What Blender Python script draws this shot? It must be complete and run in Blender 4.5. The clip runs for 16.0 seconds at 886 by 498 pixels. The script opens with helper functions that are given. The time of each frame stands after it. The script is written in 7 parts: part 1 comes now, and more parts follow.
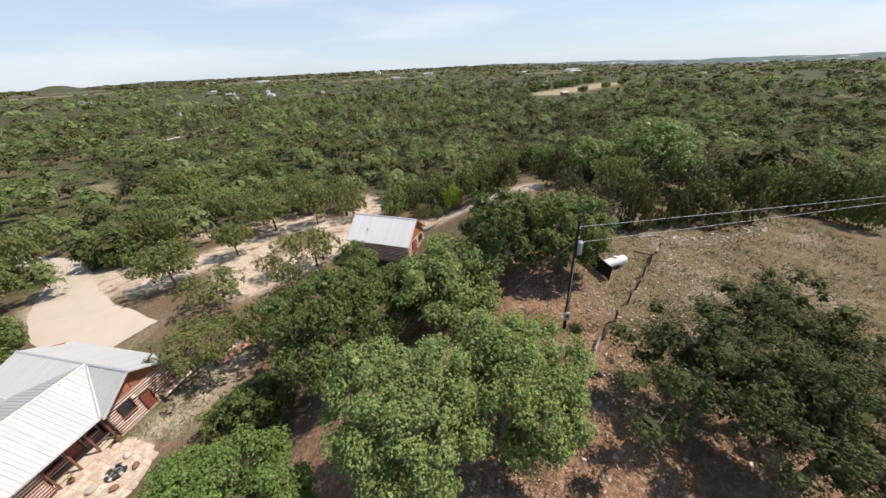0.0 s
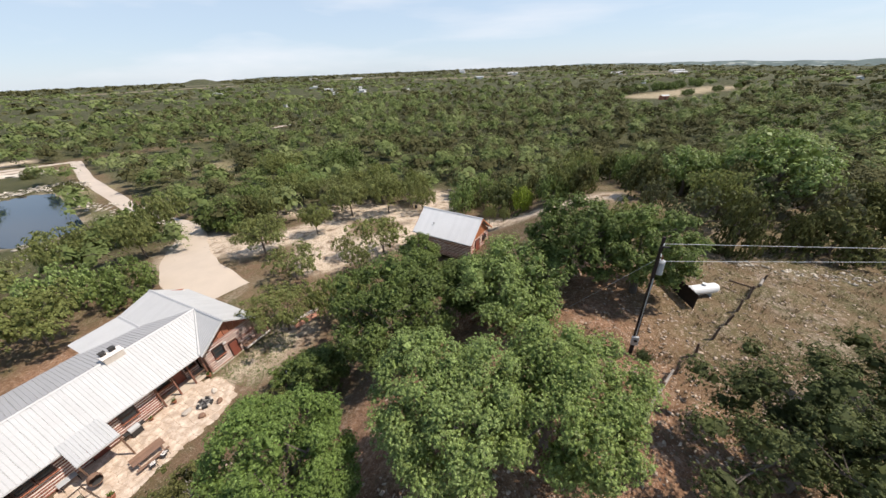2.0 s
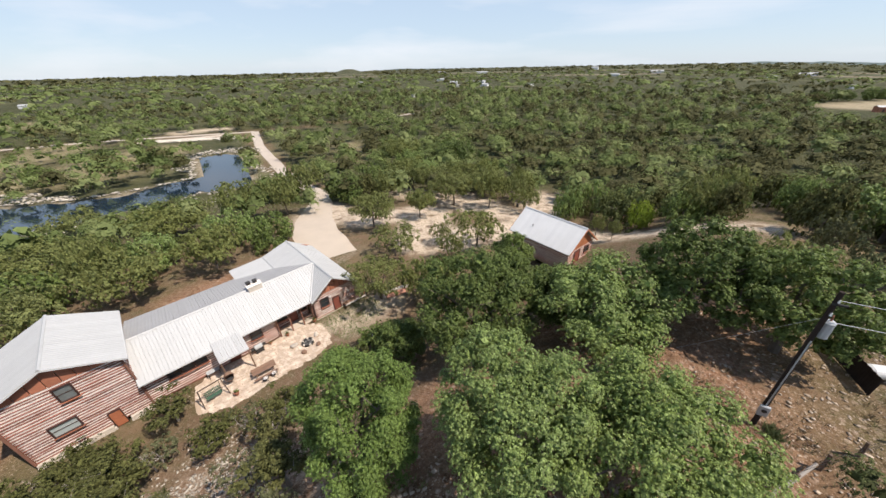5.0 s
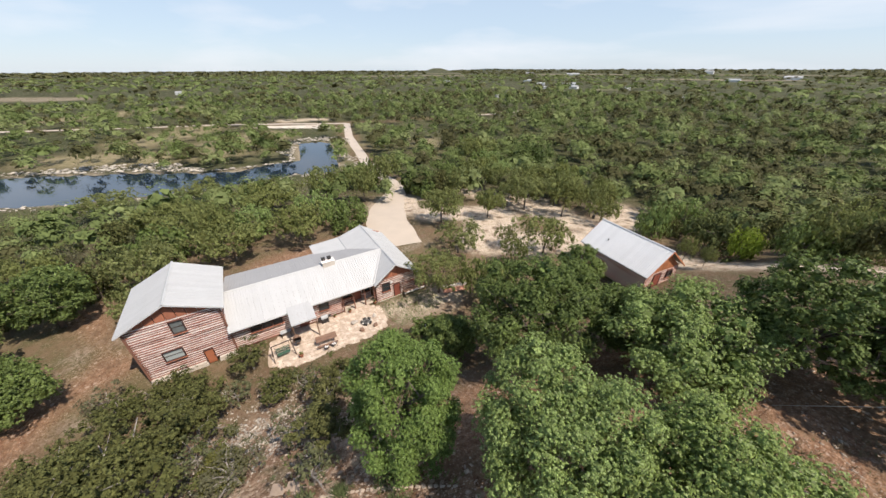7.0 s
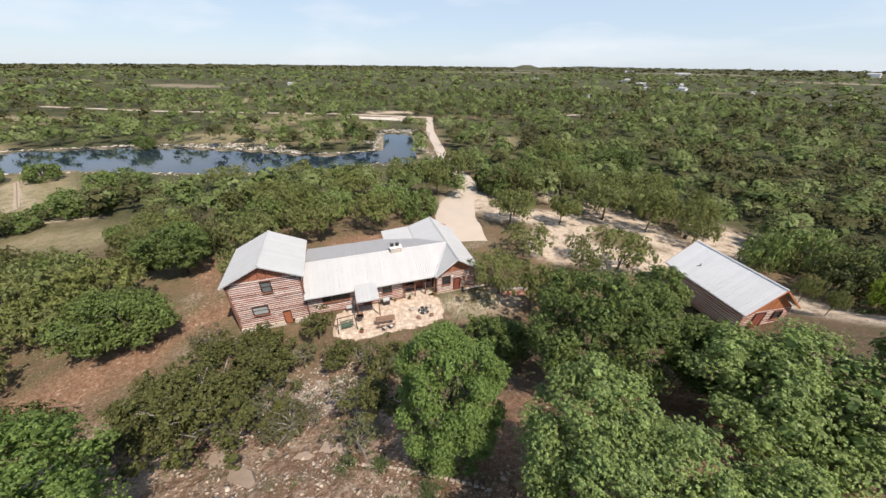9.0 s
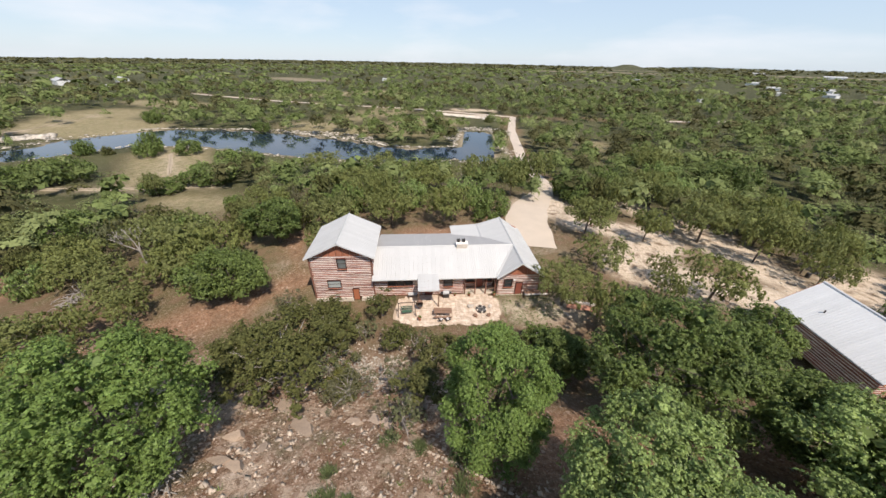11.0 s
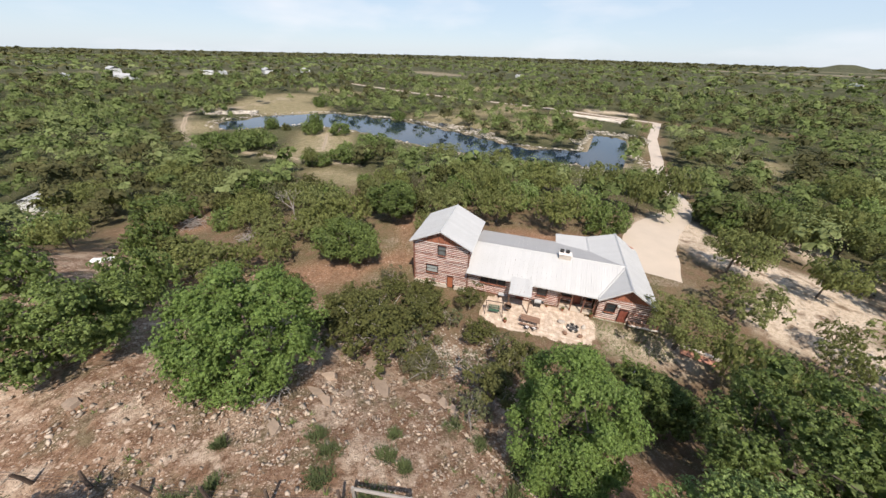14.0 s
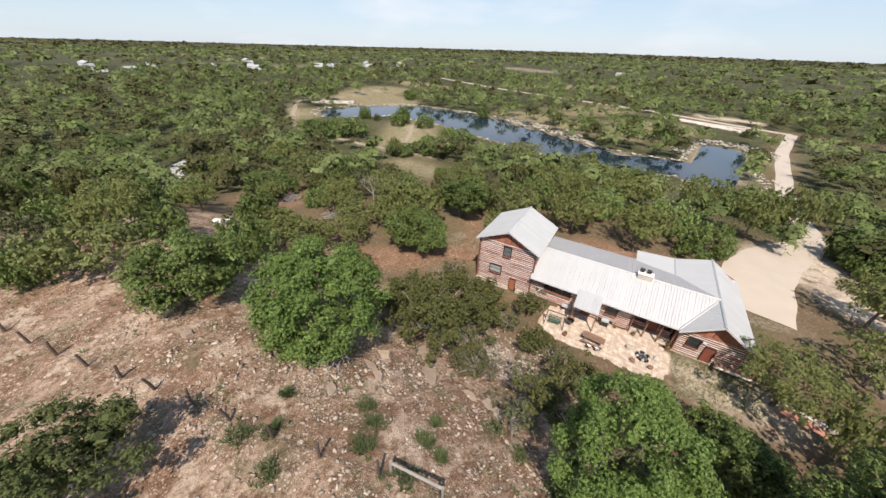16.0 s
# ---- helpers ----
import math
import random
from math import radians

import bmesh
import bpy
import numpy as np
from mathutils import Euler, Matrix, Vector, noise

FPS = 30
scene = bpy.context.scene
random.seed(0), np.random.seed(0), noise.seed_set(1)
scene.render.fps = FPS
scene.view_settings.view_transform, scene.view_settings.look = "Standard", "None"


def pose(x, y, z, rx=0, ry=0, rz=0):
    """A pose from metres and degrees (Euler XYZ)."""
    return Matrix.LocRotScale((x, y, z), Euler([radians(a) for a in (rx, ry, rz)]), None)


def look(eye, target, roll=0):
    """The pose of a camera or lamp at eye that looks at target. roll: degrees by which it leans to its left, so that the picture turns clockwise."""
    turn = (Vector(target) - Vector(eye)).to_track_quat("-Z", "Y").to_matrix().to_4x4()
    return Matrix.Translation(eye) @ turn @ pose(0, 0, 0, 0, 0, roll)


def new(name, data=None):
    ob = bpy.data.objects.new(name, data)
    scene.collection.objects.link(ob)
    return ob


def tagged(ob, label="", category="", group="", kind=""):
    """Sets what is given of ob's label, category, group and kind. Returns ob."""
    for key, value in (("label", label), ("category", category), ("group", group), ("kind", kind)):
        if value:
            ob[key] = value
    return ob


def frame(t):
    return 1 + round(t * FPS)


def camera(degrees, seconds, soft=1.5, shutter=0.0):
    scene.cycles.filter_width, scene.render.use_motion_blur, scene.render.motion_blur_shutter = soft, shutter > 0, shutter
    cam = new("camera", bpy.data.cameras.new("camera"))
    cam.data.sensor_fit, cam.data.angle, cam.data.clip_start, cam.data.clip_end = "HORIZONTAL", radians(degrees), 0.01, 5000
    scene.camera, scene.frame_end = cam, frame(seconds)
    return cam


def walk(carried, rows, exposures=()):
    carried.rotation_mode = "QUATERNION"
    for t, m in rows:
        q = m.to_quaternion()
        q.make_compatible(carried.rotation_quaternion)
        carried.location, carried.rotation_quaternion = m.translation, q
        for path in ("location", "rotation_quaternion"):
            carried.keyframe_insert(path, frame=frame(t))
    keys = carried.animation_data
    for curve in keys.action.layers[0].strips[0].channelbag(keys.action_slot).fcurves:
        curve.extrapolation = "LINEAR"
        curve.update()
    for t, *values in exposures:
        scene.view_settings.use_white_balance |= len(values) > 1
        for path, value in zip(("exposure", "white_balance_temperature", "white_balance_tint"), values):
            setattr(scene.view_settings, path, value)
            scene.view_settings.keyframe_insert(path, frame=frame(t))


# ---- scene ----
cam = camera(109.07, 16.0)
ROWS = [
    (0.0, 0.000, 0.000, 28.500, 59.81, 2.57, 1.04),
    (0.5, 0.042, 0.015, 28.458, 59.69, 2.78, 4.19),
    (1.0, 0.074, 0.026, 28.401, 59.97, 2.67, 7.60),
    (1.5, 0.076, 0.004, 28.362, 60.24, 2.38, 11.03),
    (2.0, 0.007, -0.059, 28.368, 60.24, 2.13, 14.32),
    (2.5, -0.059, -0.106, 28.369, 60.19, 1.88, 17.53),
    (3.0, -0.094, -0.115, 28.357, 60.20, 1.74, 20.89),
    (3.5, -0.103, -0.114, 28.352, 60.21, 1.58, 24.07),
    (4.0, -0.110, -0.127, 28.339, 60.17, 1.42, 27.39),
    (6.5, -0.106, -0.161, 28.213, 60.05, 0.38, 44.19),
    (7.0, -0.076, -0.153, 28.148, 60.15, 0.12, 47.70),
    (7.5, -0.068, -0.182, 28.102, 60.02, 0.00, 50.92),
    (8.0, -0.075, -0.209, 28.094, 59.84, -0.23, 54.38),
    (8.5, -0.098, -0.215, 28.124, 59.72, -0.47, 57.96),
    (9.0, -0.097, -0.223, 28.169, 59.59, -0.59, 61.47),
    (11.5, 0.209, -0.376, 28.177, 58.99, -1.23, 78.93),
    (12.0, 0.253, -0.404, 28.196, 58.83, -1.38, 82.41),
    (12.5, 0.265, -0.410, 28.221, 58.63, -1.43, 85.98),
    (13.0, 0.273, -0.371, 28.260, 58.40, -1.45, 89.52),
    (13.5, 0.284, -0.345, 28.296, 58.25, -1.44, 93.10),
    (14.0, 0.304, -0.335, 28.329, 58.13, -1.40, 96.53),
    (14.5, 0.292, -0.286, 28.369, 57.82, -1.38, 100.20),
    (15.0, 0.285, -0.259, 28.388, 57.60, -1.41, 103.72),
    (15.5, 0.300, -0.258, 28.386, 57.41, -1.49, 107.24),
    (16.0, 0.329, -0.266, 28.377, 57.14, -1.58, 110.77),
]
walk(cam, [(t, pose(x, y, z, rx, ry, rz)) for t, x, y, z, rx, ry, rz in ROWS])

# ---- world and sun ----
SUN_AZ, SUN_EL = radians(16.0), radians(58.0)   # direction to the sun: angle from +x, elevation
world = bpy.data.worlds.new("sky")
scene.world = world
world.use_nodes = True
wn, wl = world.node_tree.nodes, world.node_tree.links
sky = wn.new("ShaderNodeTexSky")
sky.sky_type = "NISHITA"
sky.sun_disc = False
sky.sun_elevation = SUN_EL
sky.sun_rotation = math.pi / 2 - SUN_AZ
sky.air_density, sky.dust_density, sky.ozone_density = 1.0, 0.2, 2.5
wmap = wn.new("ShaderNodeMapping")
wmap.inputs["Scale"].default_value = (1.2, 2.6, 9.0)
wco = wn.new("ShaderNodeTexCoord")
wcl = wn.new("ShaderNodeTexNoise")
wcl.inputs["Scale"].default_value = 1.4
wcl.inputs["Detail"].default_value = 5
wramp = wn.new("ShaderNodeValToRGB")
wramp.color_ramp.elements[0].position, wramp.color_ramp.elements[1].position = 0.50, 0.82
wmix = wn.new("ShaderNodeMixRGB")
wmix.inputs[2].default_value = (6.6, 6.8, 7.2, 1)
wl.new(wco.outputs["Generated"], wmap.inputs["Vector"])
wl.new(wmap.outputs["Vector"], wcl.inputs["Vector"])
wl.new(wcl.outputs["Fac"], wramp.inputs["Fac"])
wcf = wn.new("ShaderNodeMath")
wcf.operation = "MULTIPLY"
wl.new(wramp.outputs["Color"], wcf.inputs[0])
wl.new(wcf.outputs[0], wmix.inputs[0])
whaze = wn.new("ShaderNodeMixRGB")      # thin haze, densest towards the horizon
wsep = wn.new("ShaderNodeSeparateXYZ")
wl.new(wco.outputs["Generated"], wsep.inputs[0])
wup = wn.new("ShaderNodeMapRange")
wup.interpolation_type = "SMOOTHSTEP"
for k, val in (("From Min", 0.22), ("From Max", 0.75), ("To Min", 0.74), ("To Max", 0.12)):
    wup.inputs[k].default_value = val
wl.new(wsep.outputs["Z"], wup.inputs["Value"])
wl.new(wup.outputs["Result"], whaze.inputs[0])
wl.new(wup.outputs["Result"], wcf.inputs[1])
whaze.inputs[2].default_value = (4.15, 5.15, 6.35, 1)
wl.new(sky.outputs["Color"], whaze.inputs[1])
wl.new(whaze.outputs["Color"], wmix.inputs[1])
wl.new(wmix.outputs["Color"], wn["Background"].inputs["Color"])
wn["Background"].inputs["Strength"].default_value = 0.11
sun = new("sun", bpy.data.lights.new("sun", "SUN"))
sun.data.energy, sun.data.angle, sun.data.color = 4.3, radians(0.6), (1.0, 0.92, 0.825)
sun.matrix_world = look((0, 0, 60), (-math.cos(SUN_EL) * math.cos(SUN_AZ), -math.cos(SUN_EL) * math.sin(SUN_AZ), 60 - math.sin(SUN_EL)))
scene.view_settings.exposure = 0.40
scene.view_settings.use_white_balance = True
scene.view_settings.white_balance_temperature, scene.view_settings.white_balance_tint = 6620, 11.8

# ---- materials ----


def mat(name, col, rough=0.8, vary=0.15, scale=3.0, fine=40.0, bump=0.2, metal=0.0, spots=None, rand=0.0, coords="Object", stretch=(1, 1, 1), trans=0.0, dist=0.02, alt=None, spec=0.5):
    """A surface with a coarse and a fine variation, relief, an optional second colour in patches, and variation from piece to piece."""
    m = bpy.data.materials.new(name)
    m.use_nodes = True
    n, l = m.node_tree.nodes, m.node_tree.links
    b = n["Principled BSDF"]
    b.inputs["Roughness"].default_value = rough
    b.inputs["Metallic"].default_value = metal
    b.inputs["Specular IOR Level"].default_value = spec
    co = n.new("ShaderNodeTexCoord")
    mp = n.new("ShaderNodeMapping")
    mp.inputs["Scale"].default_value = stretch
    l.new(co.outputs[coords], mp.inputs["Vector"])
    big, small = n.new("ShaderNodeTexNoise"), n.new("ShaderNodeTexNoise")
    for q, s, d in ((big, scale, 4), (small, fine, 3)):
        q.inputs["Scale"].default_value = s
        q.inputs["Detail"].default_value = d
        l.new(mp.outputs["Vector"], q.inputs["Vector"])
    base = n.new("ShaderNodeRGB")
    base.outputs[0].default_value = (*col, 1)
    out = base.outputs[0]
    if alt:
        src = n.new("ShaderNodeObjectInfo").outputs["Random"]
        if alt[0] == "tint":
            at = n.new("ShaderNodeAttribute")
            at.attribute_name = "tint"
            src = at.outputs["Fac"]
        ma = n.new("ShaderNodeMixRGB")
        ma.inputs[2].default_value = (*alt[1], 1)
        l.new(src, ma.inputs[0])
        l.new(out, ma.inputs[1])
        out = ma.outputs[0]
    if spots:
        col2, lo, hi = spots
        rp = n.new("ShaderNodeValToRGB")
        rp.color_ramp.elements[0].position, rp.color_ramp.elements[1].position = lo, hi
        l.new(big.outputs["Fac"], rp.inputs["Fac"])
        mx = n.new("ShaderNodeMixRGB")
        mx.inputs[2].default_value = (*col2, 1)
        l.new(rp.outputs["Color"], mx.inputs[0])
        l.new(out, mx.inputs[1])
        out = mx.outputs[0]
    add = n.new("ShaderNodeMath")
    add.operation = "ADD"
    l.new(big.outputs["Fac"], add.inputs[0])
    l.new(small.outputs["Fac"], add.inputs[1])
    mr = n.new("ShaderNodeMapRange")
    mr.inputs["From Min"].default_value, mr.inputs["From Max"].default_value = 0.6, 1.4
    mr.inputs["To Min"].default_value, mr.inputs["To Max"].default_value = 1 - vary, 1 + vary
    l.new(add.outputs[0], mr.inputs["Value"])
    val = mr.outputs["Result"]
    if rand:
        if rand > 0:
            oi = n.new("ShaderNodeObjectInfo").outputs["Random"]
        else:
            oi = n.new("ShaderNodeNewGeometry").outputs["Random Per Island"]
        r2 = n.new("ShaderNodeMapRange")
        r2.inputs["To Min"].default_value, r2.inputs["To Max"].default_value = 1 - abs(rand), 1 + abs(rand)
        l.new(oi, r2.inputs["Value"])
        mu = n.new("ShaderNodeMath")
        mu.operation = "MULTIPLY"
        l.new(val, mu.inputs[0])
        l.new(r2.outputs["Result"], mu.inputs[1])
        val = mu.outputs[0]
    vm = n.new("ShaderNodeVectorMath")
    vm.operation = "SCALE"
    l.new(out, vm.inputs[0])
    l.new(val, vm.inputs["Scale"])
    l.new(vm.outputs["Vector"], b.inputs["Base Color"])
    if bump:
        bp = n.new("ShaderNodeBump")
        bp.inputs["Strength"].default_value = bump
        bp.inputs["Distance"].default_value = dist
        l.new(add.outputs[0], bp.inputs["Height"])
        l.new(bp.outputs["Normal"], b.inputs["Normal"])
    if trans:
        tr = n.new("ShaderNodeBsdfTranslucent")
        ms = n.new("ShaderNodeMixShader")
        ms.inputs[0].default_value = trans
        l.new(vm.outputs["Vector"], tr.inputs["Color"])
        l.new(b.outputs[0], ms.inputs[1])
        l.new(tr.outputs[0], ms.inputs[2])
        l.new(ms.outputs[0], n["Material Output"].inputs["Surface"])
    return m


M_ROOF = mat("galvanised_roof", (0.475, 0.475, 0.465), 0.55, 0.06, 0.6, 6, 0.05, 0.1, rand=0.03)
M_ROOF_GREY = mat("darker_grey_roof", (0.35, 0.345, 0.34), 0.7, 0.06, 0.6, 6, 0.05, 0.0, rand=0.02)
M_ROOF_NEW = mat("white_metal_roof", (0.66, 0.66, 0.65), 0.5, 0.05, 0.6, 6, 0.05, 0.0, rand=0.03)
M_CAP = mat("grey_metal_cap", (0.42, 0.42, 0.42), 0.5, 0.06, 0.6, 6, 0.05)
M_TRIMW = mat("white_metal_trim", (0.58, 0.58, 0.57), 0.5, 0.05)
M_LOG = mat("stained_log", (0.265, 0.105, 0.072), 0.75, 0.4, 2.0, 30, 0.4, stretch=(1, 1, 6), rand=0.34)
M_CHINK = mat("pale_chinking", (0.82, 0.75, 0.68), 0.9, 0.3, 2.2, 14)
M_GABLE = mat("reddish_board", (0.40, 0.155, 0.09), 0.7, 0.2, 2, 25, 0.2, rand=0.12)
M_POSTS = mat("stained_porch_timber", (0.21, 0.098, 0.066), 0.75, 0.25, 2, 25, 0.3, rand=0.2)
M_DOOR = mat("red_brown_door", (0.25, 0.075, 0.05), 0.55, 0.12, 4, 30)
M_FRAME = mat("dark_window_frame", (0.06, 0.03, 0.025), 0.6, 0.1)
M_GLASS = mat("window_glass", (0.03, 0.04, 0.045), 0.06, 0.05, bump=0)
M_BLIND = mat("pale_window_blind", (0.42, 0.46, 0.44), 0.15, 0.08, bump=0)
M_DARK = mat("dark_iron", (0.035, 0.032, 0.03), 0.85, 0.2)
M_STONE = mat("pale_limestone", (0.52, 0.46, 0.39), 0.9, 0.22, 1.2, 14, 0.5, rand=0.2)
M_FLAG = mat("patio_flagstone", (0.50, 0.39, 0.295), 0.9, 0.26, 1.6, 14, 0.5, rand=0.10, spots=((0.60, 0.50, 0.40), 0.45, 0.65))
M_CONC = mat("pale_concrete", (0.50, 0.42, 0.335), 0.9, 0.08, 0.35, 8, 0.15)
M_GRAVEL = mat("caliche_gravel", (0.48, 0.41, 0.34), 0.95, 0.12, 0.3, 15, 0.4)
M_TRAIL = mat("worn_caliche_track", (0.36, 0.29, 0.205), 0.95, 0.25, 0.5, 12, 0.4)
M_WOOD = mat("weathered_timber", (0.22, 0.13, 0.085), 0.8, 0.25, 3, 40, 0.3, stretch=(1, 1, 5), rand=0.1)
M_POST = mat("grey_cedar_post", (0.13, 0.095, 0.075), 0.95, 0.3, 4, 40, 0.5, rand=0.3, spec=0.2)
M_POLE = mat("creosoted_pole", (0.038, 0.028, 0.024), 0.95, 0.2, 3, 30, 0.4, spec=0.15)
M_GREYBOX = mat("grey_painted_steel", (0.42, 0.43, 0.43), 0.5, 0.06)
M_WHITE = mat("white_paint", (0.72, 0.72, 0.70), 0.45, 0.05)
M_BARK = mat("oak_bark", (0.13, 0.105, 0.085), 0.95, 0.3, 3, 25, 0.7)
M_DEAD = mat("bare_grey_wood", (0.30, 0.27, 0.24), 0.9, 0.2, 3, 25, 0.4)
M_LEAF = mat("oak_leaf", (0.113, 0.154, 0.042), 0.55, 0.2, 0.5, 3, 0, rand=-0.5, trans=0.28, alt=("object", (0.154, 0.204, 0.056)), spec=0.25)
M_LEAF2 = mat("light_oak_leaf", (0.216, 0.282, 0.080), 0.5, 0.2, 0.5, 3, 0, rand=-0.5, trans=0.28, alt=("object", (0.214, 0.284, 0.090)), spec=0.32)
M_LEAF3 = mat("bright_oak_leaf", (0.152, 0.222, 0.056), 0.55, 0.2, 0.5, 3, 0, rand=-0.45, trans=0.3, spec=0.25)
M_JUNIPER = mat("juniper_leaf", (0.096, 0.104, 0.032), 0.8, 0.25, 0.5, 3, 0, rand=-0.5, trans=0.15, alt=("object", (0.115, 0.116, 0.042)), spec=0.2)
M_YELLOW = mat("yellow_green_leaf", (0.24, 0.31, 0.04), 0.6, 0.2, 0.5, 3, 0, rand=-0.3, trans=0.3, spec=0.2)
M_AIRY = mat("pale_oak_leaf", (0.196, 0.216, 0.066), 0.65, 0.2, 0.5, 3, 0, rand=-0.4, trans=0.38, alt=("object", (0.200, 0.220, 0.080)), spec=0.2)
M_SCRUB = mat("scrub_oak_leaf", (0.082, 0.096, 0.034), 0.7, 0.2, 0.5, 3, 0, rand=-0.45, trans=0.22, alt=("object", (0.098, 0.116, 0.040)), spec=0.2)
M_BRUSH = mat("dry_brush", (0.125, 0.122, 0.066), 0.9, 0.3, 0.5, 3, 0, rand=-0.4, trans=0.15, alt=("object", (0.10, 0.115, 0.05)), spec=0.2)


def sst(a, b, x):
    t = np.clip((np.asarray(x, float) - a) / (b - a), 0, 1)
    return t * t * (3 - 2 * t)


def gz(x, y):
    """Height of the ground: a ridge along the fence, a slope down to the house yard, then a gentle fall to the creek flats and low hills far off."""
    x, y = np.asarray(x, float), np.asarray(y, float)
    u, r, a = 0.96 * x - 0.28 * y, np.hypot(x, y), np.degrees(np.arctan2(y, x))
    h = -0.8 + 10.3 * sst(-27, 0, u) * (1 - sst(45, 150, r)) - 4.2 * sst(55, 115, r)
    h = h - 0.55 * (1 - sst(4, 9, np.hypot(x + 36, y + 5.5)))
    far = sst(2600, 4300, r)
    h = h + 40 * np.exp(-((a - 138.6) / 1.1) ** 2) * far + 10 * sst(136.5, 134, a) * sst(60, 82, a) * far
    am = a % 360
    h = h - sst(600, 2600, r) * np.maximum(62 * sst(90, 50, am), 14 * sst(180, 225, am) * (am < 300))
    return h


def seg(x, y, x1, y1, x2, y2):
    """Distance in the plan to a stretch from one point to another."""
    dx, dy = x2 - x1, y2 - y1
    t = np.clip(((x - x1) * dx + (y - y1) * dy) / (dx * dx + dy * dy + 1e-9), 0, 1)
    return np.hypot(x - x1 - t * dx, y - y1 - t * dy)


def near(x, y, spans):
    """How far inside (negative) or outside the nearest of the spans a place lies: each is two ends and a half width."""
    d = np.full(np.shape(x), 1e9)
    for x1, y1, x2, y2, w in spans:
        d = np.minimum(d, seg(x, y, x1, y1, x2, y2) - w)
    return d


def part(name, bm, material, parent=None, label=""):
    me = bpy.data.meshes.new(name)
    bm.to_mesh(me)
    bm.free()
    if material:
        me.materials.append(material)
    ob = new(name, me)
    if parent is not None:
        ob.parent = parent
    if label:
        ob["label"] = label
    return ob


def pydata(name, verts, faces, material, parent=None, label="", smooth=False):
    me = bpy.data.meshes.new(name)
    verts = np.asarray(verts, np.float32).reshape(-1, 3)
    faces = np.asarray(faces, np.int32)
    k = faces.shape[1]
    me.vertices.add(len(verts))
    me.vertices.foreach_set("co", verts.ravel())
    me.loops.add(faces.size)
    me.loops.foreach_set("vertex_index", faces.ravel())
    me.polygons.add(len(faces))
    me.polygons.foreach_set("loop_start", np.arange(0, faces.size, k, dtype=np.int32))
    me.update(calc_edges=True)
    if smooth:
        me.polygons.foreach_set("use_smooth", np.ones(len(faces), bool))
    me.materials.append(material)
    ob = new(name, me)
    if parent is not None:
        ob.parent = parent
    if label:
        ob["label"] = label
    return ob


def thing(name, m, label, category, group="", kind=""):
    e = new(name)
    e.matrix_world = m
    e.empty_display_size = 0.2
    return tagged(e, label, category, group, kind)


def box(bm, a, b, bev=0.0):
    """A box from corner a to corner b."""
    a, b = Vector(a), Vector(b)
    r = bmesh.ops.create_cube(bm, size=1.0, matrix=Matrix.Translation((a + b) / 2) @ Matrix.Diagonal((*(b - a), 1)))
    if bev:
        ed = list({e for v in r["verts"] for e in v.link_edges})
        bmesh.ops.bevel(bm, geom=ed, offset=bev, segments=1, affect="EDGES")
    return r


def tube(bm, a, b, r1, r2=None, seg=8):
    a, b = Vector(a), Vector(b)
    d = b - a
    m = Matrix.Translation((a + b) / 2) @ d.to_track_quat("Z", "Y").to_matrix().to_4x4()
    return bmesh.ops.create_cone(bm, cap_ends=True, segments=seg, radius1=r1, radius2=r1 if r2 is None else r2, depth=d.length, matrix=m)


def B():
    return bmesh.new()


# ---- the plan of open places: two ends and a half width ----
WATER = [(-158, -120, -169, -112, 11), (-169, -112, -184, -95, 14), (-184, -95, -176, -60, 16), (-176, -60, -160, -34, 16), (-160, -34, -147, -14, 15),
         (-147, -14, -138, 0, 12), (-138, 0, -131, 14, 9), (-131, 14, -129, 40, 7.5), (-129, 40, -121, 46, 7), (-121, 46, -164, 62, 7)]
DRIVE = [(-43.8, 28.5, -56, 33.5, 5.2), (-56, 33.5, -64.5, 39.5, 4.6), (-64.5, 39.5, -73, 47.5, 3.6), (-73, 47.5, -84, 55.5, 2.8)]
ROADS = [(-84, 55.5, -108, 60, 2.4), (-108, 60, -128, 68, 2.6), (-128, 68, -170, 84, 2.6), (-170, 84, -217, 107, 2.6),
         (-400, -152, -331, -67, 2.6), (-331, -67, -284, 13, 2.4), (-284, 13, -269, 44, 2.6), (-269, 44, -217, 107, 2.4),
         (-184, 207, -177, 252, 2.4), (-217, 107, -184, 207, 2.4), (-240, 54, -218, 94, 3.4)]
TRAIL = [(-114, -108, -126, -127, 1.5), (-126, -127, -178, -169, 1.6), (-178, -169, -193, -171, 1.8), (-193, -171, -205, -156, 2.2),
         (-205, -156, -257, -154, 1.6), (-106, -70, -103, -42, 1.4), (-118, -60, -147, -71, 1.5), (-114, -108, -106, -70, 1.3)]
YARD = [(-42, 54.5, -34, 42, 3.5), (-47, 69, -36, 66, 4.5), (-36, 66, -27, 64, 3), (-34, 42, -27, 48.5, 3), (-43, 68, -59, 65.5, 3),
        (-27, 48.5, -22, 56, 2.5), (-26, 82, -20, 74, 4), (-2, 59, 14, 55, 1.3), (-2, 59, -22, 62, 2), (-52, 44, -44, 54, 3), (-62, 40, -66, 44, 4.5), (-29, 18, -27, 24, 1.2), (-256, 80, -246, 100, 5)]
